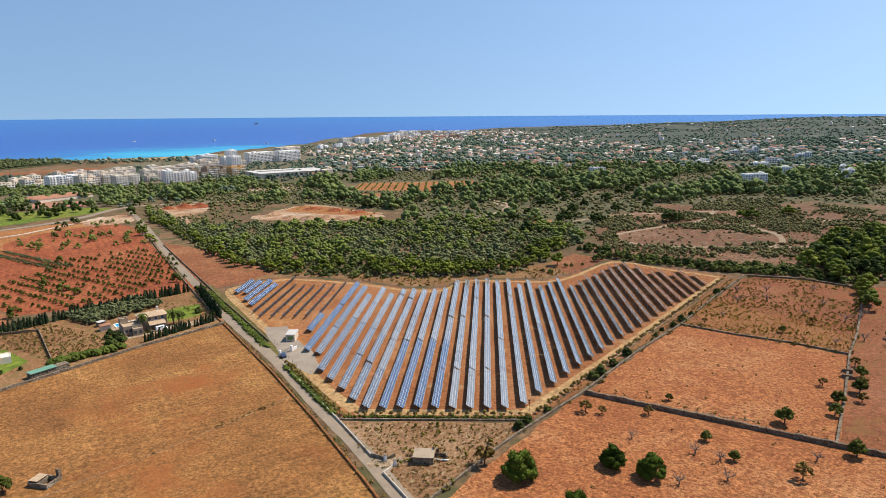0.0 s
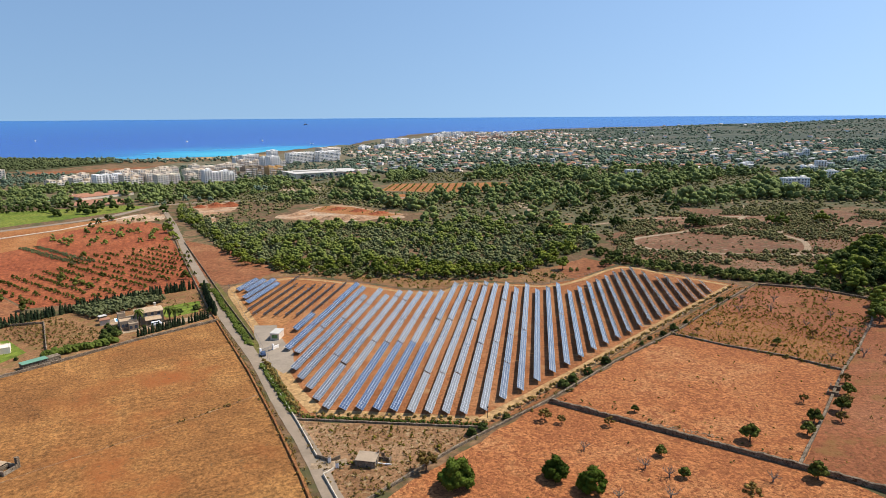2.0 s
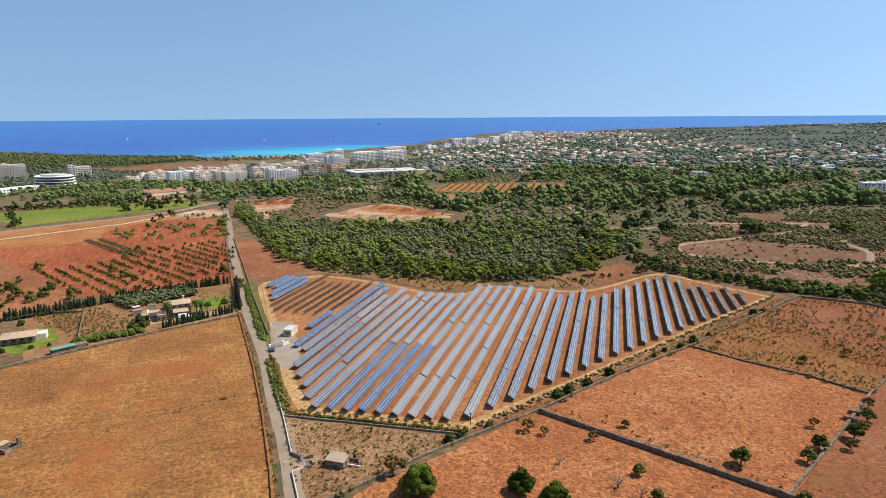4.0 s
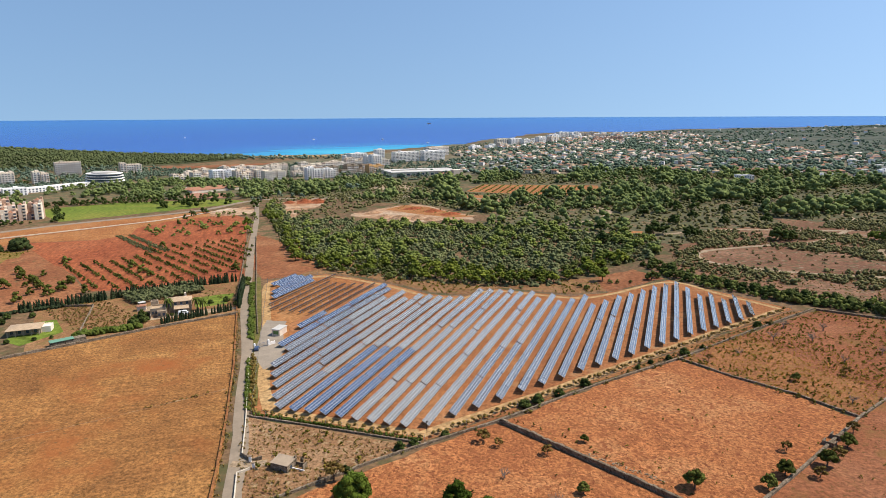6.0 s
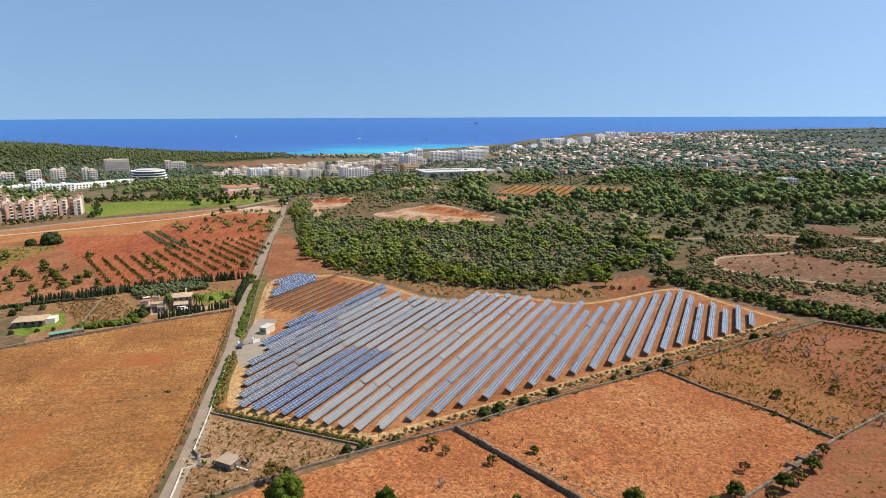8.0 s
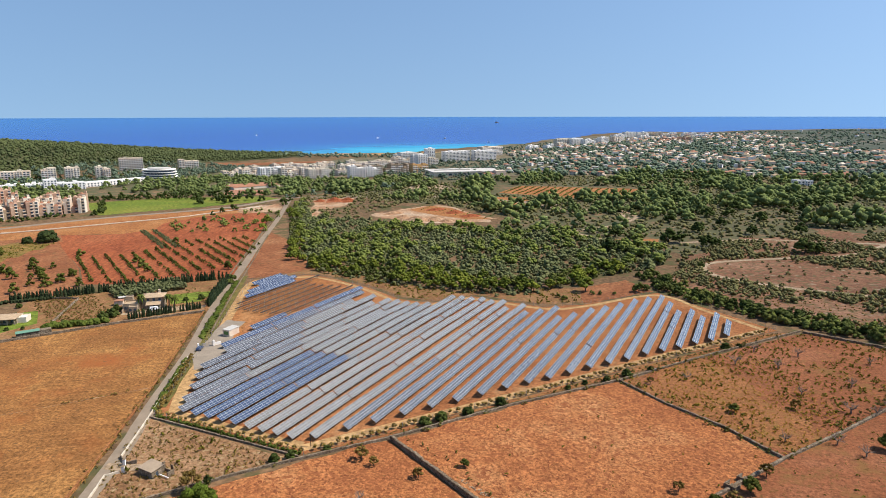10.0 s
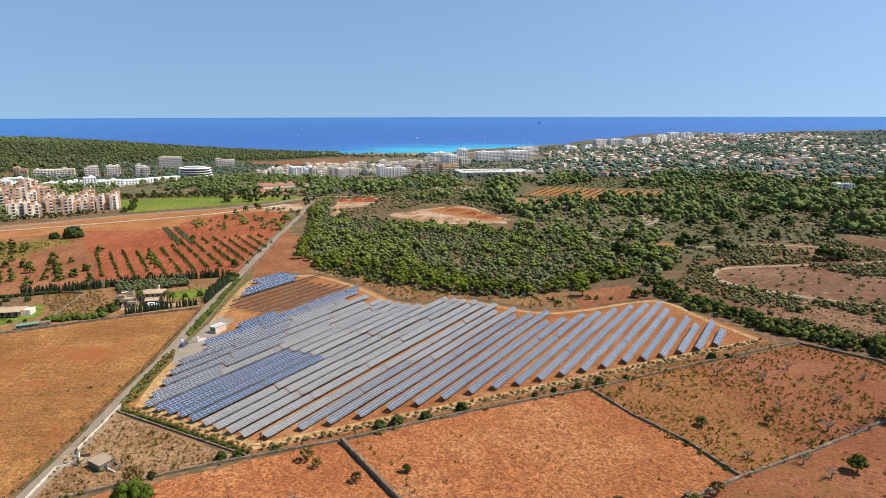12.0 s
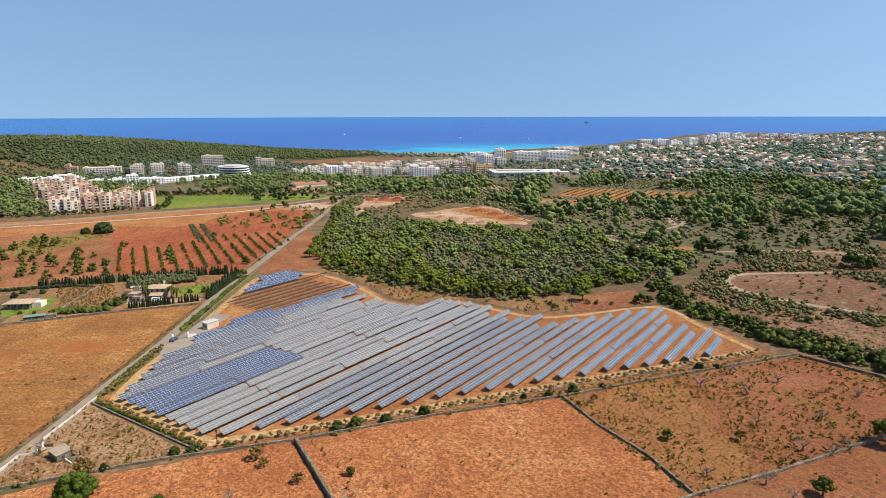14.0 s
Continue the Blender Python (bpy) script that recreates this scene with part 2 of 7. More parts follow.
M_GREEN_ROOF = plain("green_sheet", (0.129, 0.251, 0.167), 0.6, 0.3, vary=0.4)
M_STEEL = plain("galvanised_steel", (0.319, 0.319, 0.327), 0.5, 0.5, metal=0.6)
M_RUST = plain("weathered_rack", (0.038, 0.031, 0.029), 0.7, 0.3)
M_FRAME = plain("aluminium_frame", (0.441, 0.441, 0.441), 0.45, 0.5, metal=0.2, vary=0.15)
M_BACK = plain("black_backsheet", (0.02, 0.02, 0.022), 0.6, 0.3, vary=0.1)
M_BARK = plain("bark", (0.106, 0.076, 0.053), 0.95, 0.1, vary=0.5, scale=3)
M_DEAD = plain("bare_wood", (0.182, 0.144, 0.114), 0.95, 0.1, vary=0.4, scale=3)
M_WOODTREE = leaves("wood_leaves", (0.087, 0.105, 0.027), (0.137, 0.160, 0.035), (0.196, 0.216, 0.043), scale=0.10)
M_OAKWOOD = leaves("grey_olive_leaves", (0.091, 0.103, 0.044), (0.132, 0.145, 0.059), (0.188, 0.195, 0.072), scale=0.12)
M_UNDER = leaves("undergrowth_leaves", (0.081, 0.089, 0.038), (0.120, 0.123, 0.053), (0.167, 0.163, 0.068), scale=0.07)
M_FARPINE = leaves("far_pine_needles", (0.080, 0.103, 0.038), (0.124, 0.152, 0.047), (0.183, 0.208, 0.060), scale=0.05)
M_SCRUBLEAF = leaves("scrub_leaves", (0.094, 0.088, 0.034), (0.129, 0.119, 0.046), (0.179, 0.157, 0.061), scale=0.05, relief=0.5)
M_PINE = leaves("pine_needles", (0.076, 0.093, 0.014), (0.116, 0.137, 0.018), (0.166, 0.181, 0.024), per="object")
M_OAK = leaves("evergreen_leaves", (0.051, 0.063, 0.015), (0.083, 0.095, 0.022), (0.127, 0.132, 0.031), per="object")
# far trees paled and greyed: distance haze put into the leaf colour
M_FARTREE = leaves("hazed_far_leaves", (0.076, 0.106, 0.076), (0.111, 0.146, 0.096), (0.156, 0.194, 0.119), scale=0.06)
M_HILLTREE = leaves("headland_leaves", (0.055, 0.067, 0.028), (0.077, 0.090, 0.034), (0.102, 0.112, 0.042), scale=0.012)
M_OLIVE = leaves("olive_leaves", (0.051, 0.057, 0.010), (0.075, 0.084, 0.015), (0.109, 0.114, 0.023), per="object", relief=0.5)
M_DARKOAK = leaves("holm_oak_leaves", (0.026, 0.037, 0.013), (0.039, 0.053, 0.016), (0.056, 0.070, 0.021), per="island")
M_GROVE = leaves("grove_leaves", (0.077, 0.087, 0.037), (0.105, 0.114, 0.047), (0.136, 0.140, 0.061), relief=0.5)
M_BUSH = leaves("bright_leaves", (0.037, 0.058, 0.006), (0.058, 0.086, 0.009), (0.091, 0.120, 0.016), per="object")
M_CYPRESS = leaves("cypress_leaves", (0.017, 0.028, 0.013), (0.028, 0.040, 0.017), (0.045, 0.056, 0.024), per="object")
M_SHRUB = leaves("shrub_leaves", (0.131, 0.087, 0.024), (0.184, 0.122, 0.031), (0.236, 0.158, 0.044), per="object")
M_HEDGE = leaves("hedge_leaves", (0.044, 0.060, 0.009), (0.066, 0.085, 0.014), (0.100, 0.114, 0.021), relief=0.4)
M_LENTISK = leaves("mastic_leaves", (0.031, 0.043, 0.010), (0.049, 0.066, 0.015), (0.075, 0.093, 0.022), per="object", relief=0.8)
M_TUFT = leaves("dry_tufts", (0.087, 0.078, 0.020), (0.144, 0.122, 0.031), (0.209, 0.166, 0.048))
M_STRAW = leaves("straw_weeds", (0.262, 0.148, 0.023), (0.332, 0.197, 0.031), (0.402, 0.245, 0.048), scale=0.3, relief=0.2)
M_GREENTUFT = leaves("olive_weeds", (0.078, 0.074, 0.010), (0.127, 0.107, 0.014), (0.201, 0.153, 0.023), scale=0.3, relief=0.2)
M_POOL = plain("pool_water", (0.038, 0.266, 0.418), 0.1, 0.5, vary=0.1)
M_CARBLUE = plain("dark_car_paint", (0.04, 0.06, 0.11), 0.3, 0.5, vary=0.05)
M_CARWHITE = plain("white_car_paint", (0.8, 0.8, 0.8), 0.3, 0.5, vary=0.05)
M_RUBBER = plain("black_rubber", (0.02, 0.02, 0.02), 0.8, 0.3)


def panel_glass(name, dark, light):
    m, nt, b = material(name, 0.22, spec=0.5)
    info = nt.nodes.new("ShaderNodeObjectInfo").outputs["Random"]
    isl = nt.nodes.new("ShaderNodeNewGeometry").outputs["Random Per Island"]
    c = mix(nt, ramp(nt, info, [(0, grey(0)), (1, grey(1))]), dark, light)
    c = mix(nt, 0.35, c, ramp(nt, isl, [(0, grey(0.38)), (1, grey(0.62))]), "OVERLAY")
    dust = noise_tex(nt, coords(nt, (1, 1, 1)), 0.7, 4)
    c = mix(nt, 0.3, c, ramp(nt, dust, [(0.3, grey(0.35)), (0.7, grey(0.65))]), "OVERLAY")
    nt.links.new(c, b.inputs["Base Color"])
    b.inputs["Coat Weight"].default_value, b.inputs["Coat Roughness"].default_value, b.inputs["Coat IOR"].default_value = 1.0, 0.1, 1.55
    return m


M_CELL = panel_glass("solar_cells", (0.078, 0.080, 0.086), (0.108, 0.109, 0.112))
# a paler, warmer grey than the plain cells
M_CELLGREY = panel_glass("pale_solar_cells", (0.144, 0.135, 0.116), (0.182, 0.169, 0.143))
M_CELLBLUE = panel_glass("blue_solar_cells", (0.034, 0.052, 0.097), (0.046, 0.066, 0.116))


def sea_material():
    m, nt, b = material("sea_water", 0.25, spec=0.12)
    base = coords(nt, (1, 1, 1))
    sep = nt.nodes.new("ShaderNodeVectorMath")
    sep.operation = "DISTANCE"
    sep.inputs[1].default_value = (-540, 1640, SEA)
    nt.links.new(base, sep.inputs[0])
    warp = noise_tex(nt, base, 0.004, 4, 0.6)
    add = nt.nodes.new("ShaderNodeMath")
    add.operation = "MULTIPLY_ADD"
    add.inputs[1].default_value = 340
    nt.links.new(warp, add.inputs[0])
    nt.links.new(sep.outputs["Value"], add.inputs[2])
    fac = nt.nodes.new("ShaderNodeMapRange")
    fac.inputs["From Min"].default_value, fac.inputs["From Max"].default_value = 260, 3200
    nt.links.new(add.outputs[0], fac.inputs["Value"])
    # shallows to deep blue; the last stop paints horizon haze into the colour
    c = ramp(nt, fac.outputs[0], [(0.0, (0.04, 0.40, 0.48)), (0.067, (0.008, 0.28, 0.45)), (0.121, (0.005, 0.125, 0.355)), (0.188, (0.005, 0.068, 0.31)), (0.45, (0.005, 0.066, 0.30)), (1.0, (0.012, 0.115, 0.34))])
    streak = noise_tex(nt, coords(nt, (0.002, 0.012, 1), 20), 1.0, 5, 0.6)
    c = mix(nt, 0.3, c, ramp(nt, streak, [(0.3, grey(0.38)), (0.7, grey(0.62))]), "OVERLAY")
    nt.links.new(c, b.inputs["Base Color"])
    bump(nt, b, noise_tex(nt, coords(nt, (1, 1, 1)), 0.2, 4), 0.2, 0.3)
    return m


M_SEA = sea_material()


# ---- mesh helpers ----
def mesh_arrays(name, verts, faces, mats, index=None, smooth_shade=False):
    """A mesh from arrays of corners and triangles or quads."""
    verts, faces = np.asarray(verts, np.float32), np.asarray(faces, np.int32)
    me = bpy.data.meshes.new(name)
    n, k = faces.shape
    me.vertices.add(len(verts))
    me.vertices.foreach_set("co", verts.ravel())
    me.loops.add(n * k)
    me.loops.foreach_set("vertex_index", faces.ravel())
    me.polygons.add(n)
    me.polygons.foreach_set("loop_start", np.arange(0, n * k, k, dtype=np.int32))
    for m in mats if isinstance(mats, (list, tuple)) else [mats]:
        me.materials.append(m)
    if index is not None:
        me.polygons.foreach_set("material_index", np.asarray(index, np.int32))
    me.polygons.foreach_set("use_smooth", np.full(n, smooth_shade))
    me.update(calc_edges=True)
    me.validate()
    return me


def bm_mesh(name, bm, mats):
    me = bpy.data.meshes.new(name)
    bm.to_mesh(me)
    bm.free()
    for m in mats if isinstance(mats, (list, tuple)) else [mats]:
        me.materials.append(m)
    return me


def part(name, me, parent, label="", at=None):
    """One mesh object under a thing or under a part."""
    ob = new(name, me)
    ob.parent = parent
    if at is not None:
        ob.matrix_basis = at
    if label:
        ob["label"] = label
    return ob


def thing(name, label, category, x, y, turn=0.0, group="", z=None, scale=1.0):
    ob = new(name)
    ob.empty_display_size = 0.5
    ob.matrix_basis = pose(x, y, height(x, y) if z is None else z, 0, 0, turn) @ Matrix.Scale(scale, 4)
    return tagged(ob, label, category, group)


BOX_F = np.array([(0, 3, 2, 1), (4, 5, 6, 7), (0, 1, 5, 4), (1, 2, 6, 5), (2, 3, 7, 6), (3, 0, 4, 7)])


def box_v(x0, x1, y0, y1, z0, z1):
    return np.array([(x0, y0, z0), (x1, y0, z0), (x1, y1, z0), (x0, y1, z0), (x0, y0, z1), (x1, y0, z1), (x1, y1, z1), (x0, y1, z1)], float)


def boxes_mesh(name, boxes, mats, index=None):
    v = np.concatenate([box_v(*b) for b in boxes])
    f = np.concatenate([BOX_F + 8 * i for i in range(len(boxes))])
    idx = None if index is None else np.repeat(index, 6)
    return mesh_arrays(name, v, f, mats, idx)


def bevelled_box(name, x0, x1, y0, y1, z0, z1, mat, w=0.05):
    bm = bmesh.new()
    vs = [bm.verts.new(c) for c in box_v(x0, x1, y0, y1, z0, z1)]
    for f in BOX_F:
        bm.faces.new([vs[i] for i in f])
    bmesh.ops.bevel(bm, geom=bm.edges[:], offset=w, segments=1, affect="EDGES")
    return bm_mesh(name, bm, mat)


def curve_points(pts, step):
    """A smooth line through the points, resampled about every step metres."""
    p = [Vector(q) for q in pts]
    p = [2 * p[0] - p[1]] + p + [2 * p[-1] - p[-2]]
    out = []
    for i in range(1, len(p) - 2):
        n = max(1, round((p[i + 1] - p[i]).length / step))
        for j in range(n):
            t = j / n
            a, b, c, d = p[i - 1 : i + 3]
            out.append(0.5 * ((2 * b) + (c - a) * t + (2 * a - 5 * b + 4 * c - d) * t * t + (3 * b - a - 3 * c + d) * t ** 3))
    return out + [p[-2]]


def line_points(pts, step):
    out = []
    for a, b in zip(pts, pts[1:]):
        a, b = Vector(a), Vector(b)
        n = max(1, round((b - a).length / step))
        out += [a.lerp(b, j / n) for j in range(n)]
    return out + [Vector(pts[-1])]


def sides(pts, i):
    d = (pts[min(i + 1, len(pts) - 1)] - pts[max(i - 1, 0)]).normalized()
    return Vector((d.y, -d.x))


def inside(x, y, poly):
    hit, j = False, len(poly) - 1
    for i in range(len(poly)):
        (xi, yi), (xj, yj) = poly[i], poly[j]
        if (yi > y) != (yj > y) and x < (xj - xi) * (y - yi) / (yj - yi) + xi:
            hit = not hit
        j = i
    return hit


def patch(name, pts, mat, lift=0.05, cell=18.0, ragged=0.8, label=""):
    """A stretch of ground that lies on the land."""
    out = []
    for i, p in enumerate(line_points(list(pts) + [pts[0]], 4.0 if ragged else 15.0)[:-1]):
        k = noise.noise((p.x * 0.09, p.y * 0.09, len(name))) * ragged * 2.2
        out.append((p.x + k, p.y - k * 0.7))
    bm = bmesh.new()
    vs = [bm.verts.new((x, y, 0)) for x, y in out]
    bm.faces.new(vs)
    bmesh.ops.triangulate(bm, faces=bm.faces[:])
    for _ in range(4):
        far = [e for e in bm.edges if e.calc_length() > cell]
        if not far:
            break
        bmesh.ops.subdivide_edges(bm, edges=far, cuts=1, use_grid_fill=False)
        bmesh.ops.triangulate(bm, faces=[f for f in bm.faces if len(f.verts) > 3])
    for v in bm.verts:
        v.co.z = height(v.co.x, v.co.y) + lift
    bmesh.ops.recalc_face_normals(bm, faces=bm.faces[:])
    for f in bm.faces:
        if f.normal.z < 0:
            f.normal_flip()
    return tagged(new(name, bm_mesh(name, bm, mat)), label, "ground", kind="structure")


def ribbon(name, pts, width, mat, lift=0.09, step=6.0, label="", kind="structure", category="road", ragged=0.15, curved=True):
    line = curve_points(pts, step) if curved else line_points(pts, step)
    v, f = [], []
    for i, p in enumerate(line):
        s = sides(line, i) * width / 2
        for k in (-1, -0.4, 0.4, 1):
            q = p + s * k * (1 + (ragged * noise.noise((p.x * 0.15, p.y * 0.15, k)) if abs(k) == 1 else 0))
            v.append((q.x, q.y, height(q.x, q.y) + lift))
        if i:
            for k in range(3):
                f.append((4 * i - 4 + k, 4 * i - 3 + k, 4 * i + 1 + k, 4 * i + k))
    f = [q[::-1] for q in f]
    return tagged(new(name, mesh_arrays(name, v, f, mat)), label, category, kind=kind)


def wall_run(name, pts, width, tall, mat, label, category="wall", step=1.1, wobble=0.2):
    """A wall along a line, its top uneven."""
    line = line_points(pts, step)
    v, f = [], []
    for i, p in enumerate(line):
        s = sides(line, i)
        n = 0.6 * noise.noise((p.x * 0.5, p.y * 0.5, 3.1)) + 0.7 * noise.noise((p.x * 1.7, p.y * 1.7, 6.3))
        h, w = tall * (1 + wobble * 1.5 * n), width * (1 + wobble * n) / 2
        z = height(p.x, p.y)
        for k, zz in ((-1.05, -0.15), (-1, h - 0.08), (-0.7, h), (0.7, h), (1, h - 0.08), (1.05, -0.15)):
            q = p + s * w * k
            v.append((q.x, q.y, z + zz))
        if i:
            for k in range(5):
                f.append((6 * i - 6 + k, 6 * i + k, 6 * i + 1 + k, 6 * i - 5 + k))
    n = len(v)
    f += [(0, 1, 4, 5), (1, 2, 3, 4), (n - 1, n - 2, n - 5, n - 6), (n - 2, n - 3, n - 4, n - 5)]
    return tagged(new(name, mesh_arrays(name, v, f, mat)), label, category)


def ico(level):
    bm = bmesh.new()
    bmesh.ops.create_icosphere(bm, subdivisions=level, radius=1.0)
    bm.verts.ensure_lookup_table()
    v = np.array([q.co[:] for q in bm.verts])
    f = np.array([[q.index for q in t.verts] for t in bm.faces])
    bm.free()
    return v, f


ICO1, ICO2, ICO3 = ico(1), ico(2), ico(3)


def lumps(rng, spots, shape, rough):
    """Leaf clumps, one at each spot (x, y, z, radius, flatness)."""
    sv, sf = shape
    vs, fs = [], []
    for i, (x, y, z, r, flat) in enumerate(spots):
        q = sv * (1 + rough * rng.standard_normal((len(sv), 1))) * np.array([r, r, r * flat])
        vs.append(q + (x, y, z))
        fs.append(sf + i * len(sv))
    return np.concatenate(vs), np.concatenate(fs)


def tufts(rng, v, count, size):
    """Small leaf sprays standing out of a crown's skin."""
    mid = v.mean(0)
    pick = v[rng.integers(0, len(v), count)]
    out = pick - mid
    out /= np.linalg.norm(out, axis=1, keepdims=True) + 1e-6
    c = pick + out * size * rng.uniform(0, 0.7, (count, 1))
    a = rng.standard_normal((count, 3)) * size
    b = rng.standard_normal((count, 3)) * size
    tv = np.stack([c + a * 0.6, c + b * 0.6, c - (a + b) * 0.5], 1).reshape(-1, 3)
    return tv, np.arange(3 * count).reshape(-1, 3)


def crown_spots(rng, wide, low, high, n, dome=0.8, fill=0.36):
    out = []
    for _ in range(n):
        r, t = math.sqrt(rng.random()), rng.random() * math.tau
        top = low + (high - low) * (1 - dome * r * r)
        z = low + (top - low) * rng.uniform(0.45, 1.0)
        out.append((r * wide / 2 * 0.8 * math.cos(t), r * wide / 2 * 0.8 * math.sin(t), z, wide / 2 * fill * rng.uniform(0.55, 1.25), 0.8))
    return out


def crown_arrays(rng, wide, low, high, n, shape, rough=0.16, spray=0, size=0.4, dome=0.8, fill=0.36):
    v, f = lumps(rng, crown_spots(rng, wide, low, high, n, dome, fill), shape, rough)
    if spray:
        tv, tf = tufts(rng, v, spray, size)
        f = np.concatenate([f, tf + len(v)])
        v = np.concatenate([v, tv])
    return v, f


def tube(path, radii, n=6):
    v, f = [], []
    for i, (p, r) in enumerate(zip(path, radii)):
        for k in range(n):
            t = math.tau * k / n
            v.append((p[0] + r * math.cos(t), p[1] + r * math.sin(t), p[2]))
        if i:
            for k in range(n):
                a, b = n * (i - 1), n * i
                f.append((a + k, a + (k + 1) % n, b + (k + 1) % n, b + k))
    return np.array(v), np.array(f)


def trunk_mesh(rng, name, tall, r, mat, limbs=3, reach=1.0, rise=None):
    vs, fs, n = [], [], 0
    lean = rng.uniform(-0.15, 0.15, 2) * tall
    rise = rise or tall * 0.55
    paths = [([(0, 0, -0.2), (lean[0] * 0.4, lean[1] * 0.4, tall * 0.5), (lean[0], lean[1], tall)], [r * 1.3, r, r * 0.55])]
    for k in range(limbs):
        t = math.tau * (k + rng.random() * 0.6) / limbs
        s = reach * rng.uniform(0.7, 1.1)
        paths.append(([(lean[0] * 0.7, lean[1] * 0.7, tall * 0.7), (lean[0] + s * 0.5 * math.cos(t), lean[1] + s * 0.5 * math.sin(t), tall + rise * 0.35),
                       (lean[0] + s * math.cos(t), lean[1] + s * math.sin(t), tall + rise * 0.8)], [r * 0.6, r * 0.4, r * 0.15]))
    for p, q in paths:
        v, f = tube(p, q)
        vs.append(v)
        fs.append(f + n)
        n += len(v)
    return mesh_arrays(name, np.concatenate(vs), np.concatenate(fs), mat)


RNG = np.random.default_rng(7)


def tree_kind(name, label, category, wide, low, high, mat, n=14, shape=ICO1, variants=3, spray=250, size=0.4, trunk=0.18, dome=0.8, fill=0.36, bark=None):
    """Some trees of one kind, to be copied: each a trunk and a crown."""
    kinds = []
    for _ in range(variants):
        tv, tf = crown_arrays(RNG, wide, low, high, n, shape, 0.13, spray, size, dome, fill)
        kinds.append((trunk_mesh(RNG, "trunk", max(low, 0.4), trunk, bark or M_BARK, 4, wide * 0.3, (high - low) * 0.6), mesh_arrays("crown", tv, tf, mat, smooth_shade=True)))
    return name, label, category, kinds


def plant(kind, x, y, scale=1.0, group="", label=None, i=None):
    name, text, category, kinds = kind
    trunk, crown = kinds[RNG.integers(len(kinds)) if i is None else i]
    root = thing(name, label or text, category, x, y, float(RNG.random() * 360), group, scale=scale)
    part("trunk", trunk, root)
    part("crown", crown, root)
    return root


def scatter(poly, spacing, rng, jitter=0.45):
    xs, ys = [p[0] for p in poly], [p[1] for p in poly]
    out = []
    for i in range(int((max(xs) - min(xs)) / spacing) + 1):
        for j in range(int((max(ys) - min(ys)) / spacing) + 1):
            x = min(xs) + (i + 0.5 * (j % 2) + rng.uniform(-jitter, jitter)) * spacing
            y = min(ys) + (j + rng.uniform(-jitter, jitter)) * spacing
            if inside(x, y, poly):
                out.append((x, y))
    return out


def stuff(name, spots, variants, mat, label, category, rng, scale=(0.8, 1.25)):
    """Many plants in one mesh: spots (x, y, size), each a turned copy of one of the crowns."""
    vs, fs, n = [], [], 0
    for x, y, s in spots:
        v, f = variants[rng.integers(len(variants))]
        t, k = rng.random() * math.tau, s * rng.uniform(*scale)
        c, d = math.cos(t) * k, math.sin(t) * k
        kz = s * rng.uniform(*scale)
        q = np.stack([v[:, 0] * c - v[:, 1] * d + x, v[:, 0] * d + v[:, 1] * c + y, v[:, 2] * kz + height(x, y)], 1)
        vs.append(q)
        fs.append(f + n)
        n += len(v)
    return tagged(new(name, mesh_arrays(name, np.concatenate(vs), np.concatenate(fs), mat, smooth_shade=True)), label, category, kind="stuff")


# ---- land and sea ----
def fan(name, rings, angles, z_of, mat):
    v, f = [(CX, CY, z_of(CX, CY))], []
    m = len(angles)
    for d in rings:
        for az in angles:
            x, y = CX + d * math.sin(radians(az)), CY + d * math.cos(radians(az))
            v.append((x, y, z_of(x, y)))
    quads = [(1 + m * i + k, 1 + m * (i + 1) + k, 1 + m * (i + 1) + (k + 1) % m, 1 + m * i + (k + 1) % m) for i in range(len(rings) - 1) for k in range(m)]
    core = [(0, 1 + k, 1 + (k + 1) % m, 1 + (k + 1) % m) for k in range(m)]
    bm = bmesh.new()
    vs = [bm.verts.new(c) for c in v]
    for q in quads:
        bm.faces.new([vs[i] for i in q])
    for q in core:
        bm.faces.new([vs[i] for i in q[:3]])
    for fc in bm.faces:
        fc.smooth = True
        fc.normal_update()
        if fc.normal.z < 0:
            fc.normal_flip()
    return new(name, bm_mesh(name, bm, mat))


angles = list(np.arange(-100, 60, 0.8)) + list(np.arange(60, 260, 5.0))
land_rings = [8.0]
while land_rings[-1] < 4600:
    land_rings.append(land_rings[-1] * 1.035 + 2)
tagged(fan("ground", land_rings, angles, height, M_LAND), "dry Mediterranean plain of brown earth and scrub", "ground", kind="structure")
sea_rings = list(np.linspace(1200, 4750, 48))


def sea_sheet():
    v, f = [], []
    arc = np.arange(-104, 64, 0.8)
    for d in sea_rings:
        for az in arc:
            v.append((CX + d * math.sin(radians(az)), CY + d * math.cos(radians(az)), sea_height(d)))
    m = len(arc)
    f = [(m * i + k, m * i + k + 1, m * (i + 1) + k + 1, m * (i + 1) + k) for i in range(len(sea_rings) - 1) for k in range(m - 1)]
    f = [q[::-1] for q in f]
    return mesh_arrays("water", v, f, M_SEA, smooth_shade=True)


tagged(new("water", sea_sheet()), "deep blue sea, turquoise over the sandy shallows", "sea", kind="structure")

# ---- fields and roads ----
FENCE = [(-117, 327), (-107, 338), (-92, 350), (-71, 345), (-45, 335), (-19, 320), (0, 319), (14, 337), (53, 331), (70, 341), (102, 376), (127, 354), (153, 331), (26, 172), (-31, 175)]
WALL_EAST = [(-4, 132), (7, 146), (17, 159), (25, 168), (44, 188.5), (70, 221), (99, 253), (130, 293), (162, 332)]
ROAD = [(170, -150), (105, -46), (40, 55), (5, 108), (-12, 137), (-22, 155), (-40, 184), (-62, 221), (-101, 280), (-148, 357), (-189, 424), (-250, 528), (-302, 612), (-333, 663)]
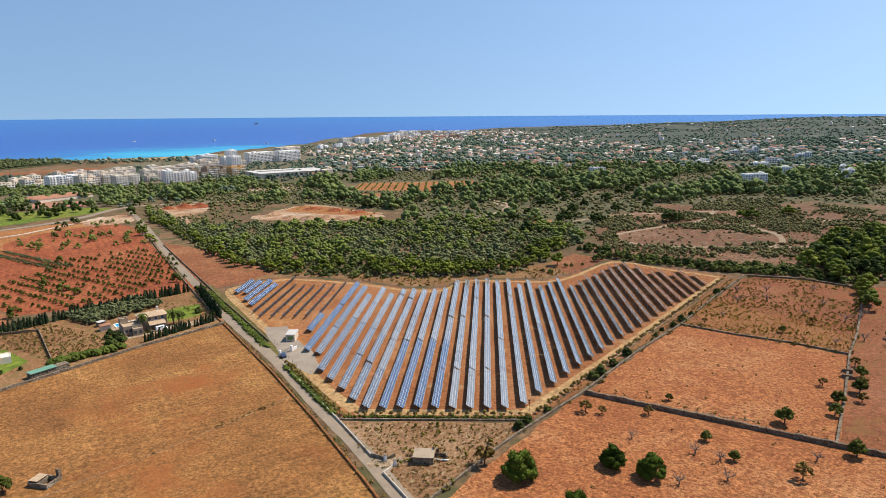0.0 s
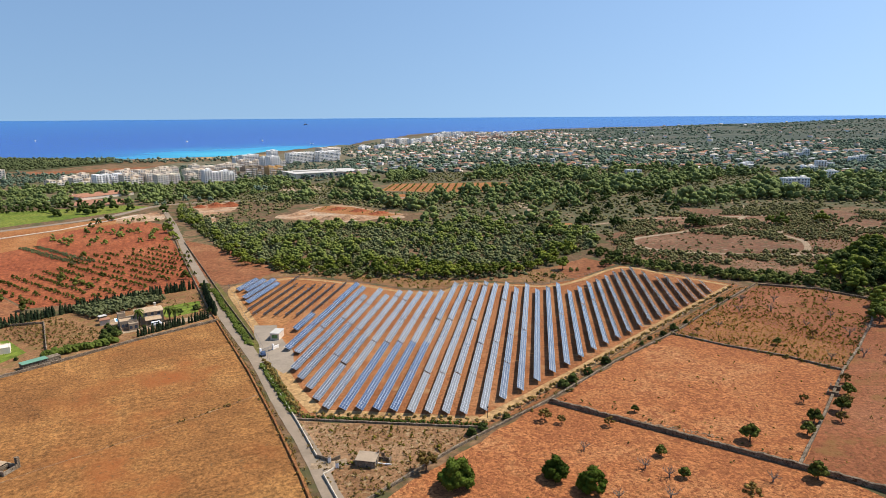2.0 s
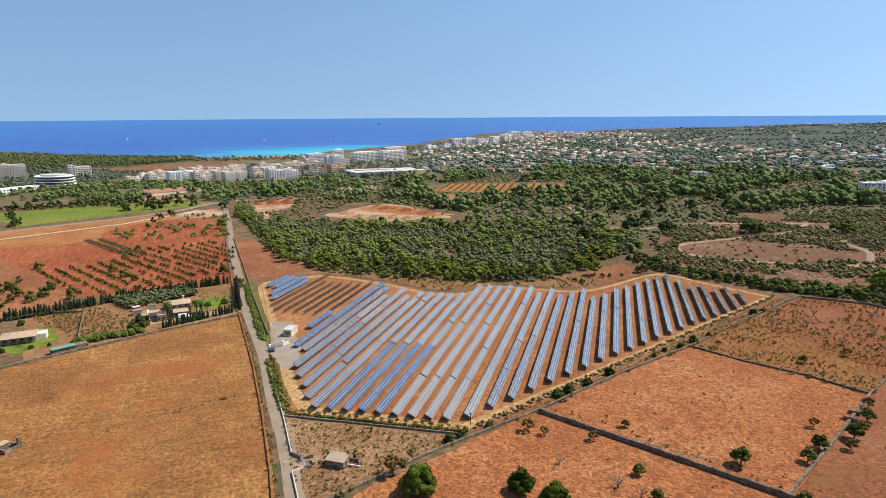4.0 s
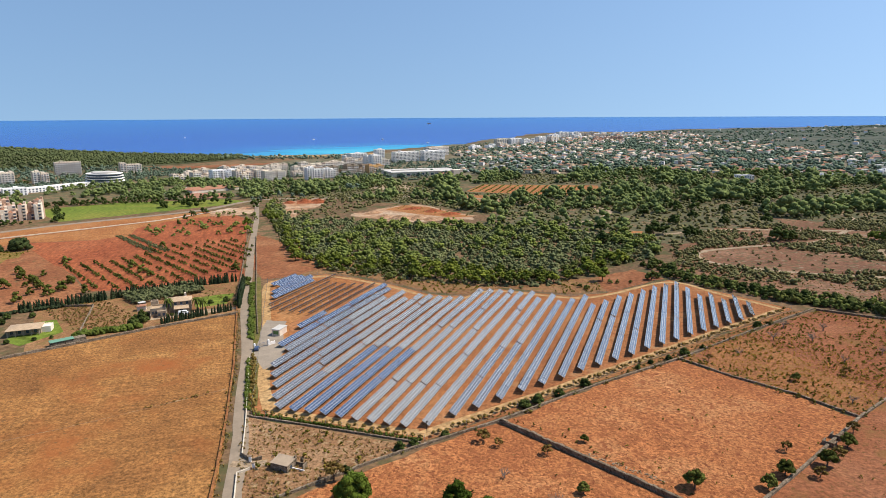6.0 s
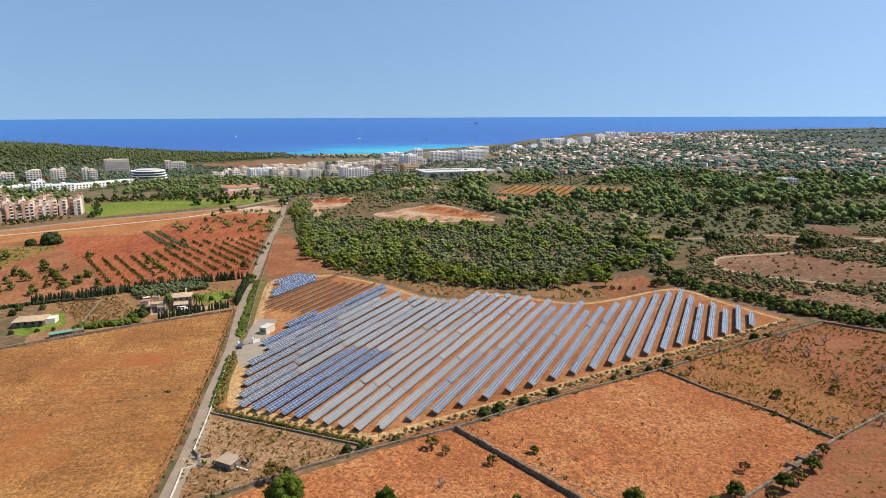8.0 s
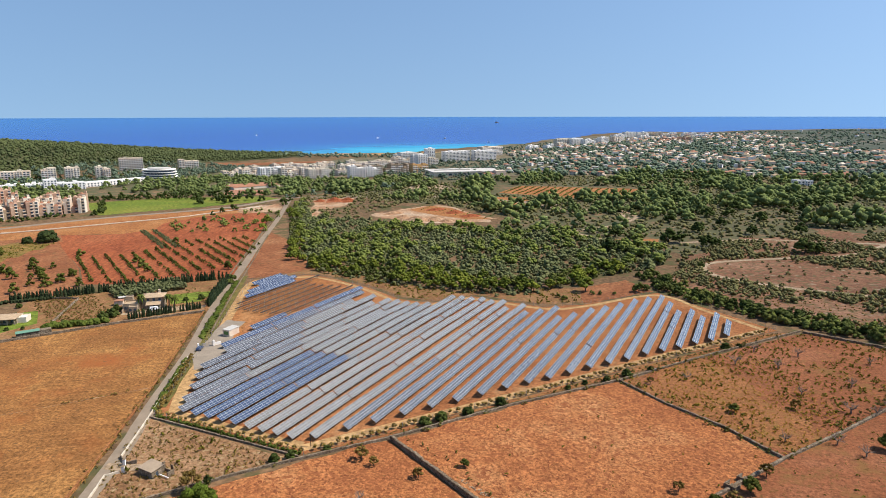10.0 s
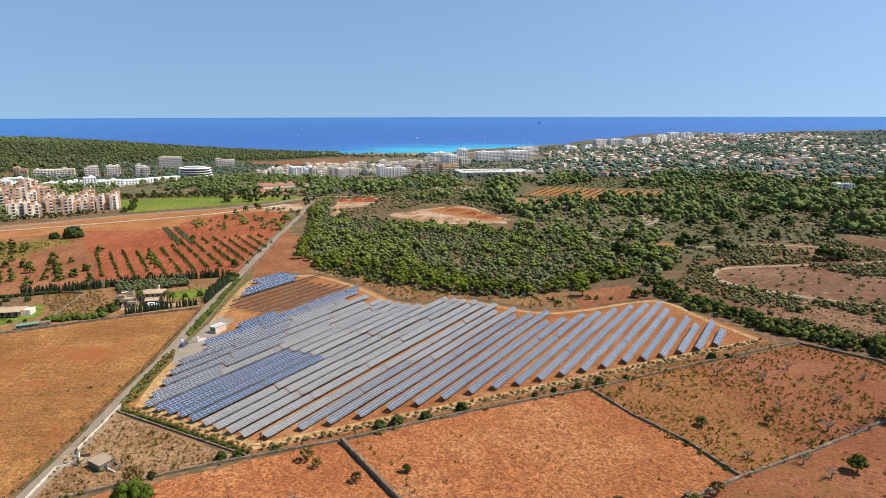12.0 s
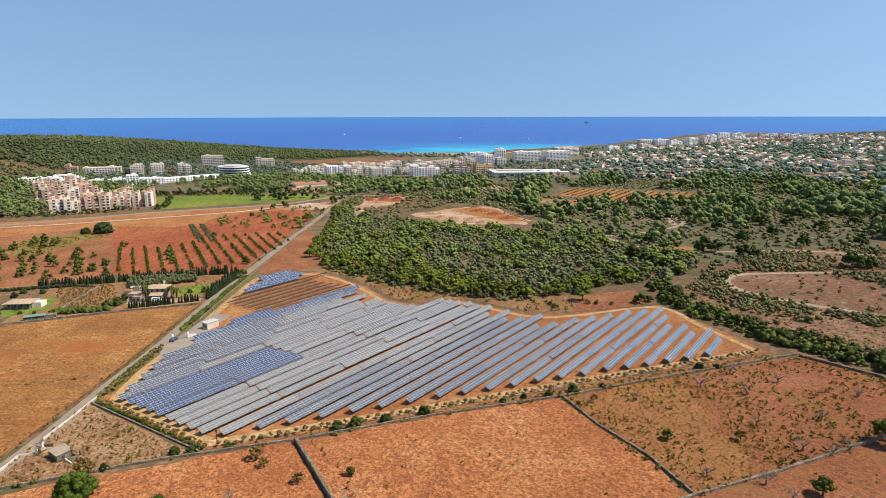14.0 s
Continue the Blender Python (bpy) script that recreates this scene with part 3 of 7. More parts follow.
patch("compound_ground", FENCE, M_COMPOUND, 0.05, label="rusty red bare soil under the solar rows")
patch("stubble_field", [(-97, 268), (-121, 240), (-136, 218), (-150, 199), (-260, 60), (-150, -40), (25, 68), (-4, 115), (-22, 146), (-41, 178), (-64, 214)], M_GOLD, 0.04, label="golden stubble field with bare orange patches")
patch("tilled_field", [(44, 187.2), (103, 151.5), (112, 146.5), (180, 60), (60, 40), (-3, 128), (8, 144), (26, 166)], M_ORANGE, 0.04, label="dry orange field with scattered trees")
patch("tilled_field", [(45, 188.6), (103, 153.2), (124, 183), (145, 215), (132, 228), (115, 239), (98, 252), (70, 220)], M_ORANGE, 0.055, label="freshly tilled orange field between stone walls")
patch("fallow_field", [(99, 253), (115, 240), (132, 229.5), (146, 216.5), (166, 243), (186, 271), (204, 302), (188, 322), (163, 331), (130, 292)], M_ROUGH, 0.05, label="reddish fallow field dotted with dry tufts")
patch("fallow_field", [(102, 153), (123, 184), (144.5, 216), (184, 271), (203, 302), (330, 330), (330, 120), (181, 62), (114, 147)], M_ROUGH, 0.045, label="reddish fallow field dotted with dry tufts")
patch("straw_corner", [(100, 254), (115, 241), (132, 230.5), (145, 218.5), (158, 236), (150, 250), (140, 262), (134, 278), (126, 286)], M_STRAWSOIL, 0.07, ragged=7, label="straw-strewn corner of the fallow field")
patch("scrub_plot", [(-13, 139), (-22, 156), (-32, 173), (25, 169), (16, 158), (6, 146), (-5, 131)], M_PLOT, 0.06, label="stony plot of dry grass and scrub")
patch("villa_plot", [(-97, 269), (-123, 318), (-150, 330), (-163, 297), (-200, 252), (-150, 200), (-122, 241)], M_SCRUBLAND, 0.04, label="dry garden ground round the villa")
patch("red_orchard", [(-130, 326), (-166, 300), (-202, 285), (-240, 313), (-283, 338), (-365, 393), (-305, 426), (-330, 456), (-262, 532), (-200, 433), (-152, 356)], M_RED, 0.045, label="bare red earth planted with rows of young olive trees")
patch("brown_orchard", [(-202, 283), (-240, 312), (-283, 338), (-365, 393), (-392, 352), (-403, 315), (-450, 240), (-330, 210), (-235, 215), (-188, 258)], M_BROWN, 0.04, label="brown orchard ground with dry weeds")
patch("stubble_strip", [(-365, 395), (-306, 426), (-331, 458), (-335, 510), (-300, 560), (-318, 592), (-400, 492), (-470, 372), (-545, 270), (-470, 215), (-401, 315), (-390, 352)], M_EARTH, 0.05, label="strip of orange stubble beside the main road")
patch("red_strip", [(-305, 428), (-333, 470), (-330, 515), (-296, 560), (-264, 536)], M_RED, 0.06, label="bare red earth with a few trees")
patch("mown_field", [(-433, 484), (-529, 541), (-480, 610), (-376, 664), (-345, 655), (-337, 638), (-392, 548)], M_LAWN, 0.05, label="green mown grass field")
patch("bare_clearing", [(-190, 452), (-135, 414), (-100, 370), (-96, 353), (-108, 344), (-122, 330), (-150, 362), (-180, 415), (-210, 465)], M_BROWN, 0.05, label="bare reddish brown clearing beside the road")
patch("chalk_cutting", [(-180, 578), (-164, 629), (-147, 662), (-119, 650), (-82, 608), (-54, 590), (-57, 570), (-88, 556), (-106, 546), (-125, 557), (-163, 563)], M_CHALK, 0.05, ragged=4, label="pale quarried ground with spoil heaps")
patch("cut_terrace", [(-158, 618), (-147, 652), (-118, 642), (-84, 604), (-58, 586), (-78, 578), (-120, 596)], M_EARTH, 0.09, ragged=3, label="red earth terrace of a quarry")
patch("bare_yard", [(-296, 655), (-262, 688), (-238, 640), (-236, 600), (-258, 590), (-272, 620)], M_CHALK, 0.05, ragged=3, label="bare pale yard with earth heaps")
patch("orchard_field", [(-114, 785), (-47, 765), (-22, 752), (52, 778), (42, 868), (-112, 868)], M_EARTH, 0.05, label="far red orchard field")
patch("clearing", [(123, 428), (128, 462), (165, 485), (215, 470), (236, 440), (226, 415), (168, 408)], M_HEATH, 0.05, label="brown clearing ringed by a track")
patch("clearing", [(60, 345), (72, 346), (100, 378), (84, 398), (62, 372), (30, 352), (20, 342)], M_BROWN, 0.04, label="bare brown strip beside the wood")
patch("scrub_heath", [(92, 392), (108, 430), (112, 470), (150, 560), (330, 600), (420, 420), (260, 350), (190, 332), (132, 358), (104, 384)], M_HEATH, 0.03, ragged=3, label="open heath of dry scrub")
ribbon("road", ROAD, 4.6, M_ASPHALT, 0.10, label="narrow sun-bleached asphalt lane")
ribbon("main_road", [(-560, 240), (-464, 352), (-420, 462), (-350, 572), (-333, 663), (-260, 697), (-160, 728), (-20, 700)], 9, M_ASPHALT, 0.12, 12, label="two-lane asphalt road along the edge of the town")
ribbon("verge_path", [(-520, 250), (-425, 368), (-345, 505), (-322, 590)], 3, M_BROWN, 0.11, 10, label="brown earth path between fields", category="path")
ribbon("service_track", [(-27, 178.5), (0, 177), (22, 176), (28, 180), (68, 228), (110, 281), (147, 327)], 4.0, M_SAND, 0.10, 4, "sandy service track inside the fence", category="track")
ribbon("service_track", [(-27, 179), (-42, 200), (-62, 236), (-90, 281), (-113, 322), (-104, 336), (-90, 345)], 4.2, M_SAND, 0.105, 4, "sandy service track inside the fence", category="track")
ribbon("service_track", [(-90, 346), (-70, 341), (-45, 331), (-19, 316.5), (0, 315.5), (13, 333), (53, 328), (71, 338), (102, 371), (126, 350), (148, 330)], 2.6, M_SAND, 0.11, 4, "sandy service track inside the fence", category="track")
patch("bare_patch", [(-111, 318), (-99, 340), (-80, 340), (-62, 332), (-66, 296), (-63, 258), (-52, 236), (-66, 240), (-84, 272), (-100, 300)], M_EARTH, 0.08, ragged=2.0, label="bare orange sandy ground round the empty racks")
patch("gravel_pad", [(-79, 262), (-58, 219), (-47, 208), (-44, 214), (-52, 232), (-60, 244), (-68, 262)], M_GRAVEL, 0.12, label="grey gravel pad inside the gate")
patch("wall_verge", [(24.5, 170.2), (27, 173.5), (60, 213.5), (100, 262.5), (148, 322.5), (158, 329.5), (129, 294.2), (98, 255.2), (69, 222.8), (43, 190.3)], M_STRAWSOIL, 0.09, ragged=0.4, label="dry ochre verge between track and stone wall")
ribbon("heath_track", [(330, 395), (250, 404), (197, 406), (158, 412), (131, 425), (123, 444), (131, 463), (174, 491), (215, 518), (262, 611), (257, 680)], 4.2, M_PALE, 0.10, 6, "pale winding dirt track", category="track")
ribbon("heath_track", [(208, 406), (226, 416), (240, 450), (237, 481), (262, 500), (330, 505)], 4.2, M_PALE, 0.11, 6, "pale winding dirt track", category="track")
ribbon("heath_track", [(300, 570), (210, 556), (156, 550), (105, 520), (88, 513), (61, 513), (20, 545), (30, 552), (53, 588), (64, 635), (41, 680)], 4.2, M_PALE, 0.10, 6, "pale winding dirt track", category="track")
ribbon("roadside_strip", [(-34, 180), (-60, 224), (-104, 296), (-128, 334)], 3.4, M_VERGE, 0.07, 6, "green weedy verge beside the lane", category="ground")

patch("town_ground", [(-560, 872), (-300, 936), (-140, 1006), (60, 1054), (300, 1060), (450, 970), (640, 910), (650, 985), (530, 1480), (450, 1900), (360, 2500), (110, 3060), (-200, 2900), (-420, 2450), (-480, 1950), (-520, 1600), (-560, 1420), (-640, 1300), (-620, 1000)], M_TOWNSOIL, 0.5, 40, ragged=0, label="gardens and dry ground between the houses of the town")
patch("wood_edge", [(-108, 343), (-92, 354), (-71, 349), (-45, 339), (-19, 324), (0, 323), (13, 341), (53, 335), (69, 346), (62, 376), (40, 358), (20, 352), (0, 343), (-30, 349), (-64, 362), (-92, 385)], M_SCRUBLAND, 0.065, ragged=2, label="dry orange scrub ground at the edge of the wood")
patch("bare_field", [(-338, 371), (-317, 434), (-245, 379), (-250, 356), (-265, 343), (-276, 333)], M_RED, 0.07, ragged=0, label="freshly raked bare red field")
patch("weedy_floor", [(-345, 290), (-372, 324), (-366, 360), (-335, 366), (-312, 314), (-300, 285)], M_WEEDY, 0.07, ragged=5, label="green and straw coloured weeds under orchard trees")
patch("wood_floor", [(-330, 720), (-255, 695), (-200, 676), (-120, 655), (-35, 596), (-40, 540), (22, 533), (90, 512), (112, 475), (150, 566), (330, 646), (430, 560), (640, 640), (760, 900), (640, 905), (450, 965), (300, 1055), (60, 1050), (-140, 1000), (-230, 1000), (-300, 930)], M_GARRIGUE, 0.02, ragged=4, label="scrubby ground under the far pines")
patch("headland_floor", [(-845, 690), (-1500, 545), (-1780, 800), (-1660, 1120), (-1250, 1440), (-960, 1540), (-845, 1450), (-775, 1330), (-800, 1130), (-835, 980), (-885, 860), (-880, 750)], M_HILLFLOOR, 0.6, 40, ragged=5, label="shaded undergrowth of the wooded headland")
patch("park_floor", [(-345, 672), (-500, 640), (-640, 560), (-560, 500), (-545, 380), (-900, 480), (-930, 620), (-860, 720), (-890, 860), (-780, 1000), (-560, 860), (-420, 850), (-300, 930), (-240, 880), (-320, 730)], M_GARRIGUE, 0.025, 25, ragged=3, label="dry grass and scrub between the resort buildings")
patch("red_clearing", [(-122, 739), (-71, 747), (-51, 690), (-90, 676)], M_EARTH, 0.06, ragged=4, label="bare red clearing among the pines")
patch("red_clearing", [(62, 519), (93, 533), (93, 503), (73, 500)], M_EARTH, 0.06, ragged=3, label="bare red clearing among the pines")
patch("red_clearing", [(202, 615), (238, 601), (229, 574), (201, 571)], M_HEATH, 0.06, ragged=4, label="bare brown clearing among the pines")
patch("car_park", [(-259, 845), (-218, 857), (-193, 800), (-232, 789)], M_PALE, 0.06, label="pale gravel car park behind the hall")
patch("stony_ground", [(-318, 551), (-332, 585), (-312, 612), (-296, 598), (-286, 580), (-286, 560), (-303, 543)], M_CHALK, 0.075, ragged=3, label="pale stony ground beside the lane")
patch("bare_yard", [(-214, 534), (-228, 548), (-236, 575), (-246, 600), (-238, 638), (-252, 642), (-262, 610), (-254, 580), (-232, 546)], M_CHALK, 0.07, ragged=3, label="pale dirt track between trees")
ribbon("forest_track", [(-110, 690), (-75, 702), (-45, 695), (-7, 664), (14, 671), (42, 667), (50, 647), (60, 620)], 5.0, M_PALE, 0.10, 8, "pale dirt track through the pines", category="track")
patch("far_slope", [(640, 990), (760, 930), (900, 800), (1300, 700), (2300, 1500), (2500, 2400), (1500, 2950), (500, 3080), (100, 3060), (350, 2500), (440, 1900), (520, 1480), (900, 1800), (1240, 1500), (1000, 1100)], M_MAQUIS, 1.2, 90, 0, label="far slope of grey-green scrub and dry fields, with haze in its colour")
ribbon("balk", [(-50, 190), (-56.5, 182), (-66, 171), (-79, 156), (-92, 142.5), (-110, 121)], 0.5, M_PLOT, 0.075, 1.5, "narrow trodden balk across the stubble", category="ground", ragged=1.6)
# ---- walls ----
wall_run("stone_wall", WALL_EAST, 0.55, 0.8, M_STONE_LIGHT, "long grey dry-stone wall along the field edge")
wall_run("stone_wall", [(44.5, 188), (103.5, 152.3), (112, 147.3), (150, 122)], 0.9, 1.4, M_STONE, "thick grey dry-stone wall between two orange fields")
wall_run("stone_wall", [(99, 253), (115, 239.5), (132, 229), (146, 216)], 0.6, 0.7, M_STONE_LIGHT, "low brown dry-stone wall overgrown with weeds")
wall_run("stone_wall", [(103.5, 153.5), (124, 183), (146, 216), (162, 237), (185, 270), (204, 301)], 0.75, 0.8, M_STONE_LIGHT, "grey dry-stone wall beside an orchard")
wall_run("stone_wall", [(163, 331), (188, 322), (205, 302)], 0.8, 1.0, M_STONE, "dark dry-stone wall along a hedge")
wall_run("stone_wall", [(-8, 119), (-21, 143), (-38, 172.5), (-61, 210.5), (-98, 268), (-110, 286)], 0.6, 0.65, M_STRAWSOIL, "brown dry-stone wall along the lane")
wall_run("stone_wall", [(-110, 286), (-153, 357), (-190, 418), (-268, 552)], 0.6, 0.8, M_STONE, "low dry-stone wall along the lane")
wall_run("stone_wall", [(-97, 267.5), (-121, 239.5), (-136, 217.5), (-150, 198), (-200, 130)], 0.6, 1.1, M_STONE_LIGHT, "pale stone boundary wall beside the stubble field")
wall_run("roadside_wall", [(-19.5, 152.5), (-30, 170.5), (-58.5, 217)], 0.3, 0.75, M_LIME, "low pale limewashed wall along the lane")
wall_run("roadside_wall", [(-3, 121), (-9, 133), (-15.5, 144), (-13.5, 147)], 0.3, 0.75, M_LIME, "low pale limewashed wall along the lane")
wall_run("field_wall", [(-520, 253), (-424, 371), (-343, 508), (-320, 590)], 0.9, 0.8, M_LIME, "low pale stone wall between two fields", step=6.0)
wall_run("plot_wall", [(-31.5, 173.6), (25.5, 170.4)], 0.45, 0.6, M_STONE_LIGHT, "low grey block wall below the solar farm")
wall_run("stone_wall", [(-71, 243), (-107, 299), (-150, 368), (-205, 455)], 0.4, 0.8, M_STONE, "low stone wall between lane and solar farm")

# ---- solar farm ----
TH = radians(3.9)
UX, UY, VX, VY = math.sin(TH), math.cos(TH), math.cos(TH), -math.sin(TH)
COLS, MOD_L, MOD_W, SLOPE = 18, 1.62, 0.85, radians(28)
LOW = 1.0


def farm(u, v):
    return u * UX + v * VX, u * UY + v * VY


def module_arrays():
    """One framed module, flat: an aluminium rim round a sunk sheet of cells."""
    a, b, r, t = MOD_L / 2 - 0.015, MOD_W / 2 - 0.012, 0.042, 0.04
    v = [(-a, -b, 0), (a, -b, 0), (a, b, 0), (-a, b, 0), (-a, -b, t), (a, -b, t), (a, b, t), (-a, b, t),
         (-a + r, -b + r, t), (a - r, -b + r, t), (a - r, b - r, t), (-a + r, b - r, t),
         (-a + r, -b + r, t - 0.012), (a - r, -b + r, t - 0.012), (a - r, b - r, t - 0.012), (-a + r, b - r, t - 0.012)]
    f = [(0, 3, 2, 1)] + [(k, (k + 1) % 4, (k + 1) % 4 + 4, k + 4) for k in range(4)] + [(4 + k, 4 + (k + 1) % 4, 8 + (k + 1) % 4, 8 + k) for k in range(4)] + [(12, 13, 14, 15)]
    return np.array(v), np.array(f), np.array([2] + [0] * 8 + [1])


MV, MF, MI = module_arrays()
CELLS = {"blue": M_CELLBLUE, "plain": M_CELL, "grey": M_CELLGREY}
M_MODULE = {k: mesh_arrays("solar_panel", MV, MF, [M_FRAME, m, M_BACK], MI) for k, m in CELLS.items()}
TILTED = Matrix.Rotation(SLOPE, 4, "Y") @ pose(0, 0, 0, 0, 0, 90)
WIDTH = 3 * MOD_W * math.cos(SLOPE)
RISE = 3 * MOD_W * math.sin(SLOPE)


def module_place(i, j):
    """Column i along the row, j up the slope; the low edge is the table's local x = 0, rising towards -x."""
    s = (j + 0.5) * MOD_W
    return (-s * math.cos(SLOPE), (i + 0.5) * MOD_L, LOW + s * math.sin(SLOPE))


ARRAYS = {}


def array_mesh(cols, blue):
    if (cols, blue) not in ARRAYS:
        rot = np.array(TILTED.to_3x3())
        vs, fs, mi = [], [], []
        for i in range(cols):
            for j in range(3):
                fs.append(MF + 16 * len(vs))
                vs.append(MV @ rot.T + np.array(module_place(i, j)))
                mi.append(MI)
        ARRAYS[cols, blue] = mesh_arrays("panel_surface", np.concatenate(vs), np.concatenate(fs), [M_FRAME, CELLS[blue], M_BACK], np.concatenate(mi))
    return ARRAYS[cols, blue]


def leg_mesh(tall):
    return boxes_mesh("leg", [(-0.06, 0.06, -0.05, 0.05, -0.2, tall), (-0.13, 0.13, -0.12, 0.12, -0.2, 0.06)], M_STEEL)


LEG_LOW, LEG_HIGH = leg_mesh(LOW + 0.15), leg_mesh(LOW + RISE - 0.12)
RAILS = {}


def rail_mesh(cols, mat, half=0.06):
    if (cols, mat.name) not in RAILS:
        n = cols * MOD_L
        RAILS[cols, mat.name] = boxes_mesh("rail", [(-half, half, 0, n, -0.16, 0)], mat)
    return RAILS[cols, mat.name]


RAFTER = boxes_mesh("rafter", [(-1.12, 1.12, -0.04, 0.04, -0.06, 0.0)], M_STEEL)
GROUPS = "rows of solar tables"


def solar_table(u, v, cols, blue="plain", single=False, lift=0.0):
    x, y = farm(u, v)
    x2, y2 = farm(u + cols * MOD_L, v)
    z, z2 = height(x, y), height(x2, y2)
    tip = math.degrees(math.atan2(z2 - z, cols * MOD_L))
    label = {"blue": "tilted solar table of deep blue panels on steel legs", "grey": "tilted solar table of pale grey panels on steel legs", "plain": "tilted solar table of grey-blue panels on steel legs"}[blue]
    root = tagged(new("solar_table"), label, "solar panel", GROUPS)
    root.empty_display_size = 0.5
    root.matrix_basis = pose(x, y, z + lift, tip, 0, -math.degrees(TH))
    if single:
        for i in range(cols):
            for j in range(3):
                part("solar_panel", M_MODULE[blue], root, at=Matrix.Translation(module_place(i, j)) @ TILTED)
    else:
        part("panel_surface", array_mesh(cols, blue), root)["kind"] = "stuff"
    for s in (0.7, 1.8):
        part("rail", rail_mesh(cols, M_STEEL), root, at=Matrix.Translation((-s * math.cos(SLOPE), 0, LOW + s * math.sin(SLOPE) - 0.01)))
    n = max(2, round(cols * MOD_L / 9))
    for k in range(n):
        yy = (k + 0.5) * cols * MOD_L / n
        part("leg", LEG_LOW, root, at=Matrix.Translation((-0.5, yy, -lift)))
        part("leg", LEG_HIGH, root, at=Matrix.Translation((-WIDTH + 0.15, yy, -lift)))
    return root


def bare_rack(u, v, length):
    x, y = farm(u, v)
    x2, y2 = farm(u + length, v)
    tip = math.degrees(math.atan2(height(x2, y2) - height(x, y), length))
    root = tagged(new("panel_rack"), "empty steel rack without its solar panels", "rack", "bare racks")
    root.matrix_basis = pose(x, y, height(x, y), tip, 0, -math.degrees(TH))
    cols = round(length / MOD_L)
    for s in (1.02, 1.42):
        part("rail", rail_mesh(cols, M_RUST, 0.19), root, at=Matrix.Translation((-s * math.cos(SLOPE), 0, LOW + s * math.sin(SLOPE))))
    n = round(length / 6)
    for k in range(n):
        yy = (k + 0.5) * cols * MOD_L / n
        part("leg", LEG_LOW, root, at=Matrix.Translation((-0.45, yy, 0)))
        part("leg", LEG_HIGH, root, at=Matrix.Translation((-WIDTH + 0.25, yy, 0)))
        part("rafter", RAFTER, root, at=Matrix.Translation((-WIDTH / 2, yy, LOW + RISE / 2 - 0.13)) @ Matrix.Rotation(SLOPE, 4, "Y"))
    return root


# rows by number: near end, far end along the row
ROW_ENDS = {8: (225.5, 326), 9: (222, 320), 10: (205.3, 303.6), 11: (197.7, 315.4), 12: (190.5, 304.5), 13: (182.7, 311.9), 14: (176.6, 311.9), 15: (176.6, 311.8),
            16: (176.8, 311.8), 17: (177, 313.8), 18: (177, 331), 19: (177.3, 331), 20: (177.2, 331), 21: (177.3, 331.9), 22: (177.5, 330.6), 23: (180.6, 331.7)}
ROW_ENDS_EAST = {24: (189.1, 322), 25: (195.7, 330.3), 26: (203.6, 318.6), 27: (211.6, 325.4), 28: (219.1, 333.7), 29: (226.5, 319.5), 30: (235, 325.2), 31: (242.1, 335.8),
                 32: (248.9, 343.3), 33: (256, 349.7), 34: (263.5, 359.2), 35: (270.6, 366.2), 36: (278.1, 372), 37: (286, 361.7), 38: (292.4, 349.2), 39: (299.1, 354.5),
                 40: (306, 345.1), 41: (312.3, 353), 42: (321.5, 343.7)}
jit = np.random.default_rng(3)
for k, (u0, u1) in {**ROW_ENDS, **ROW_ENDS_EAST}.items():
    v = -3.4 + 5.27 * (k - 20) + (0.5 if k > 22 else 0)
    if k < 12:
        v -= 0.4
    u, seg = u0, 0
    while u1 - u > 3:
        cols = min(COLS, int((u1 - u) / MOD_L))
        if u1 - u - cols * MOD_L < 5:
            cols = min(cols + 3, int((u1 - u) / MOD_L))
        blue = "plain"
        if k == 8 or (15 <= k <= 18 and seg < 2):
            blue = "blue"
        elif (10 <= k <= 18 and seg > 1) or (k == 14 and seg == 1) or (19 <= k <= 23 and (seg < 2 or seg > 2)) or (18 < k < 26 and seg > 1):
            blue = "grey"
        near = seg == 0 and 13 <= k <= 27
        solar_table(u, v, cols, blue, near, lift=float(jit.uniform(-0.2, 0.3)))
        u += cols * MOD_L + 0.42
        seg += 1
solar_table(247.7, -72.4, 14, "blue")
for v, u0, n in ((-127.2, 307.5, 15), (-122.2, 306.4, 15), (-117, 293, 24), (-111.6, 285.3, 24)):
    solar_table(u0, v, n, "blue")
for v, u0, u1 in ((-106, 273.6, 340), (-100.6, 266.8, 323), (-95.2, 266.8, 321.7), (-89.9, 266.8, 321.6), (-84.6, 266.8, 323.9), (-79.4, 266.8, 323.8), (-74.2, 271.8, 327.3)):
    bare_rack(u0, v, u1 - u0)

# ---- near trees and shrubs ----
ROUND = tree_kind("fig_tree", "dense bright green fig tree on dry orange earth", "tree", 8.0, 0.9, 6.6, M_BUSH, 46, ICO2, 3, 5000, 0.26, 0.3, 0.75, 0.27)
CAROB = tree_kind("carob_tree", "dark green carob tree with a broad crown", "tree", 5.0, 1.5, 4.7, M_OLIVE, 40, ICO2, 3, 2600, 0.17, 0.2, 0.7, 0.26)
ALMOND = tree_kind("almond_tree", "thin almond tree with sparse dull leaves", "tree", 3.6, 1.0, 3.5, M_SHRUB, 20, ICO1, 3, 1100, 0.14, 0.12, 0.6, 0.22)
LENTISK = tree_kind("mastic_shrub", "dark green mastic shrub against a stone wall", "shrub", 4.2, 0.1, 3.0, M_LENTISK, 26, ICO2, 3, 1600, 0.17, 0.1, 0.7, 0.32)
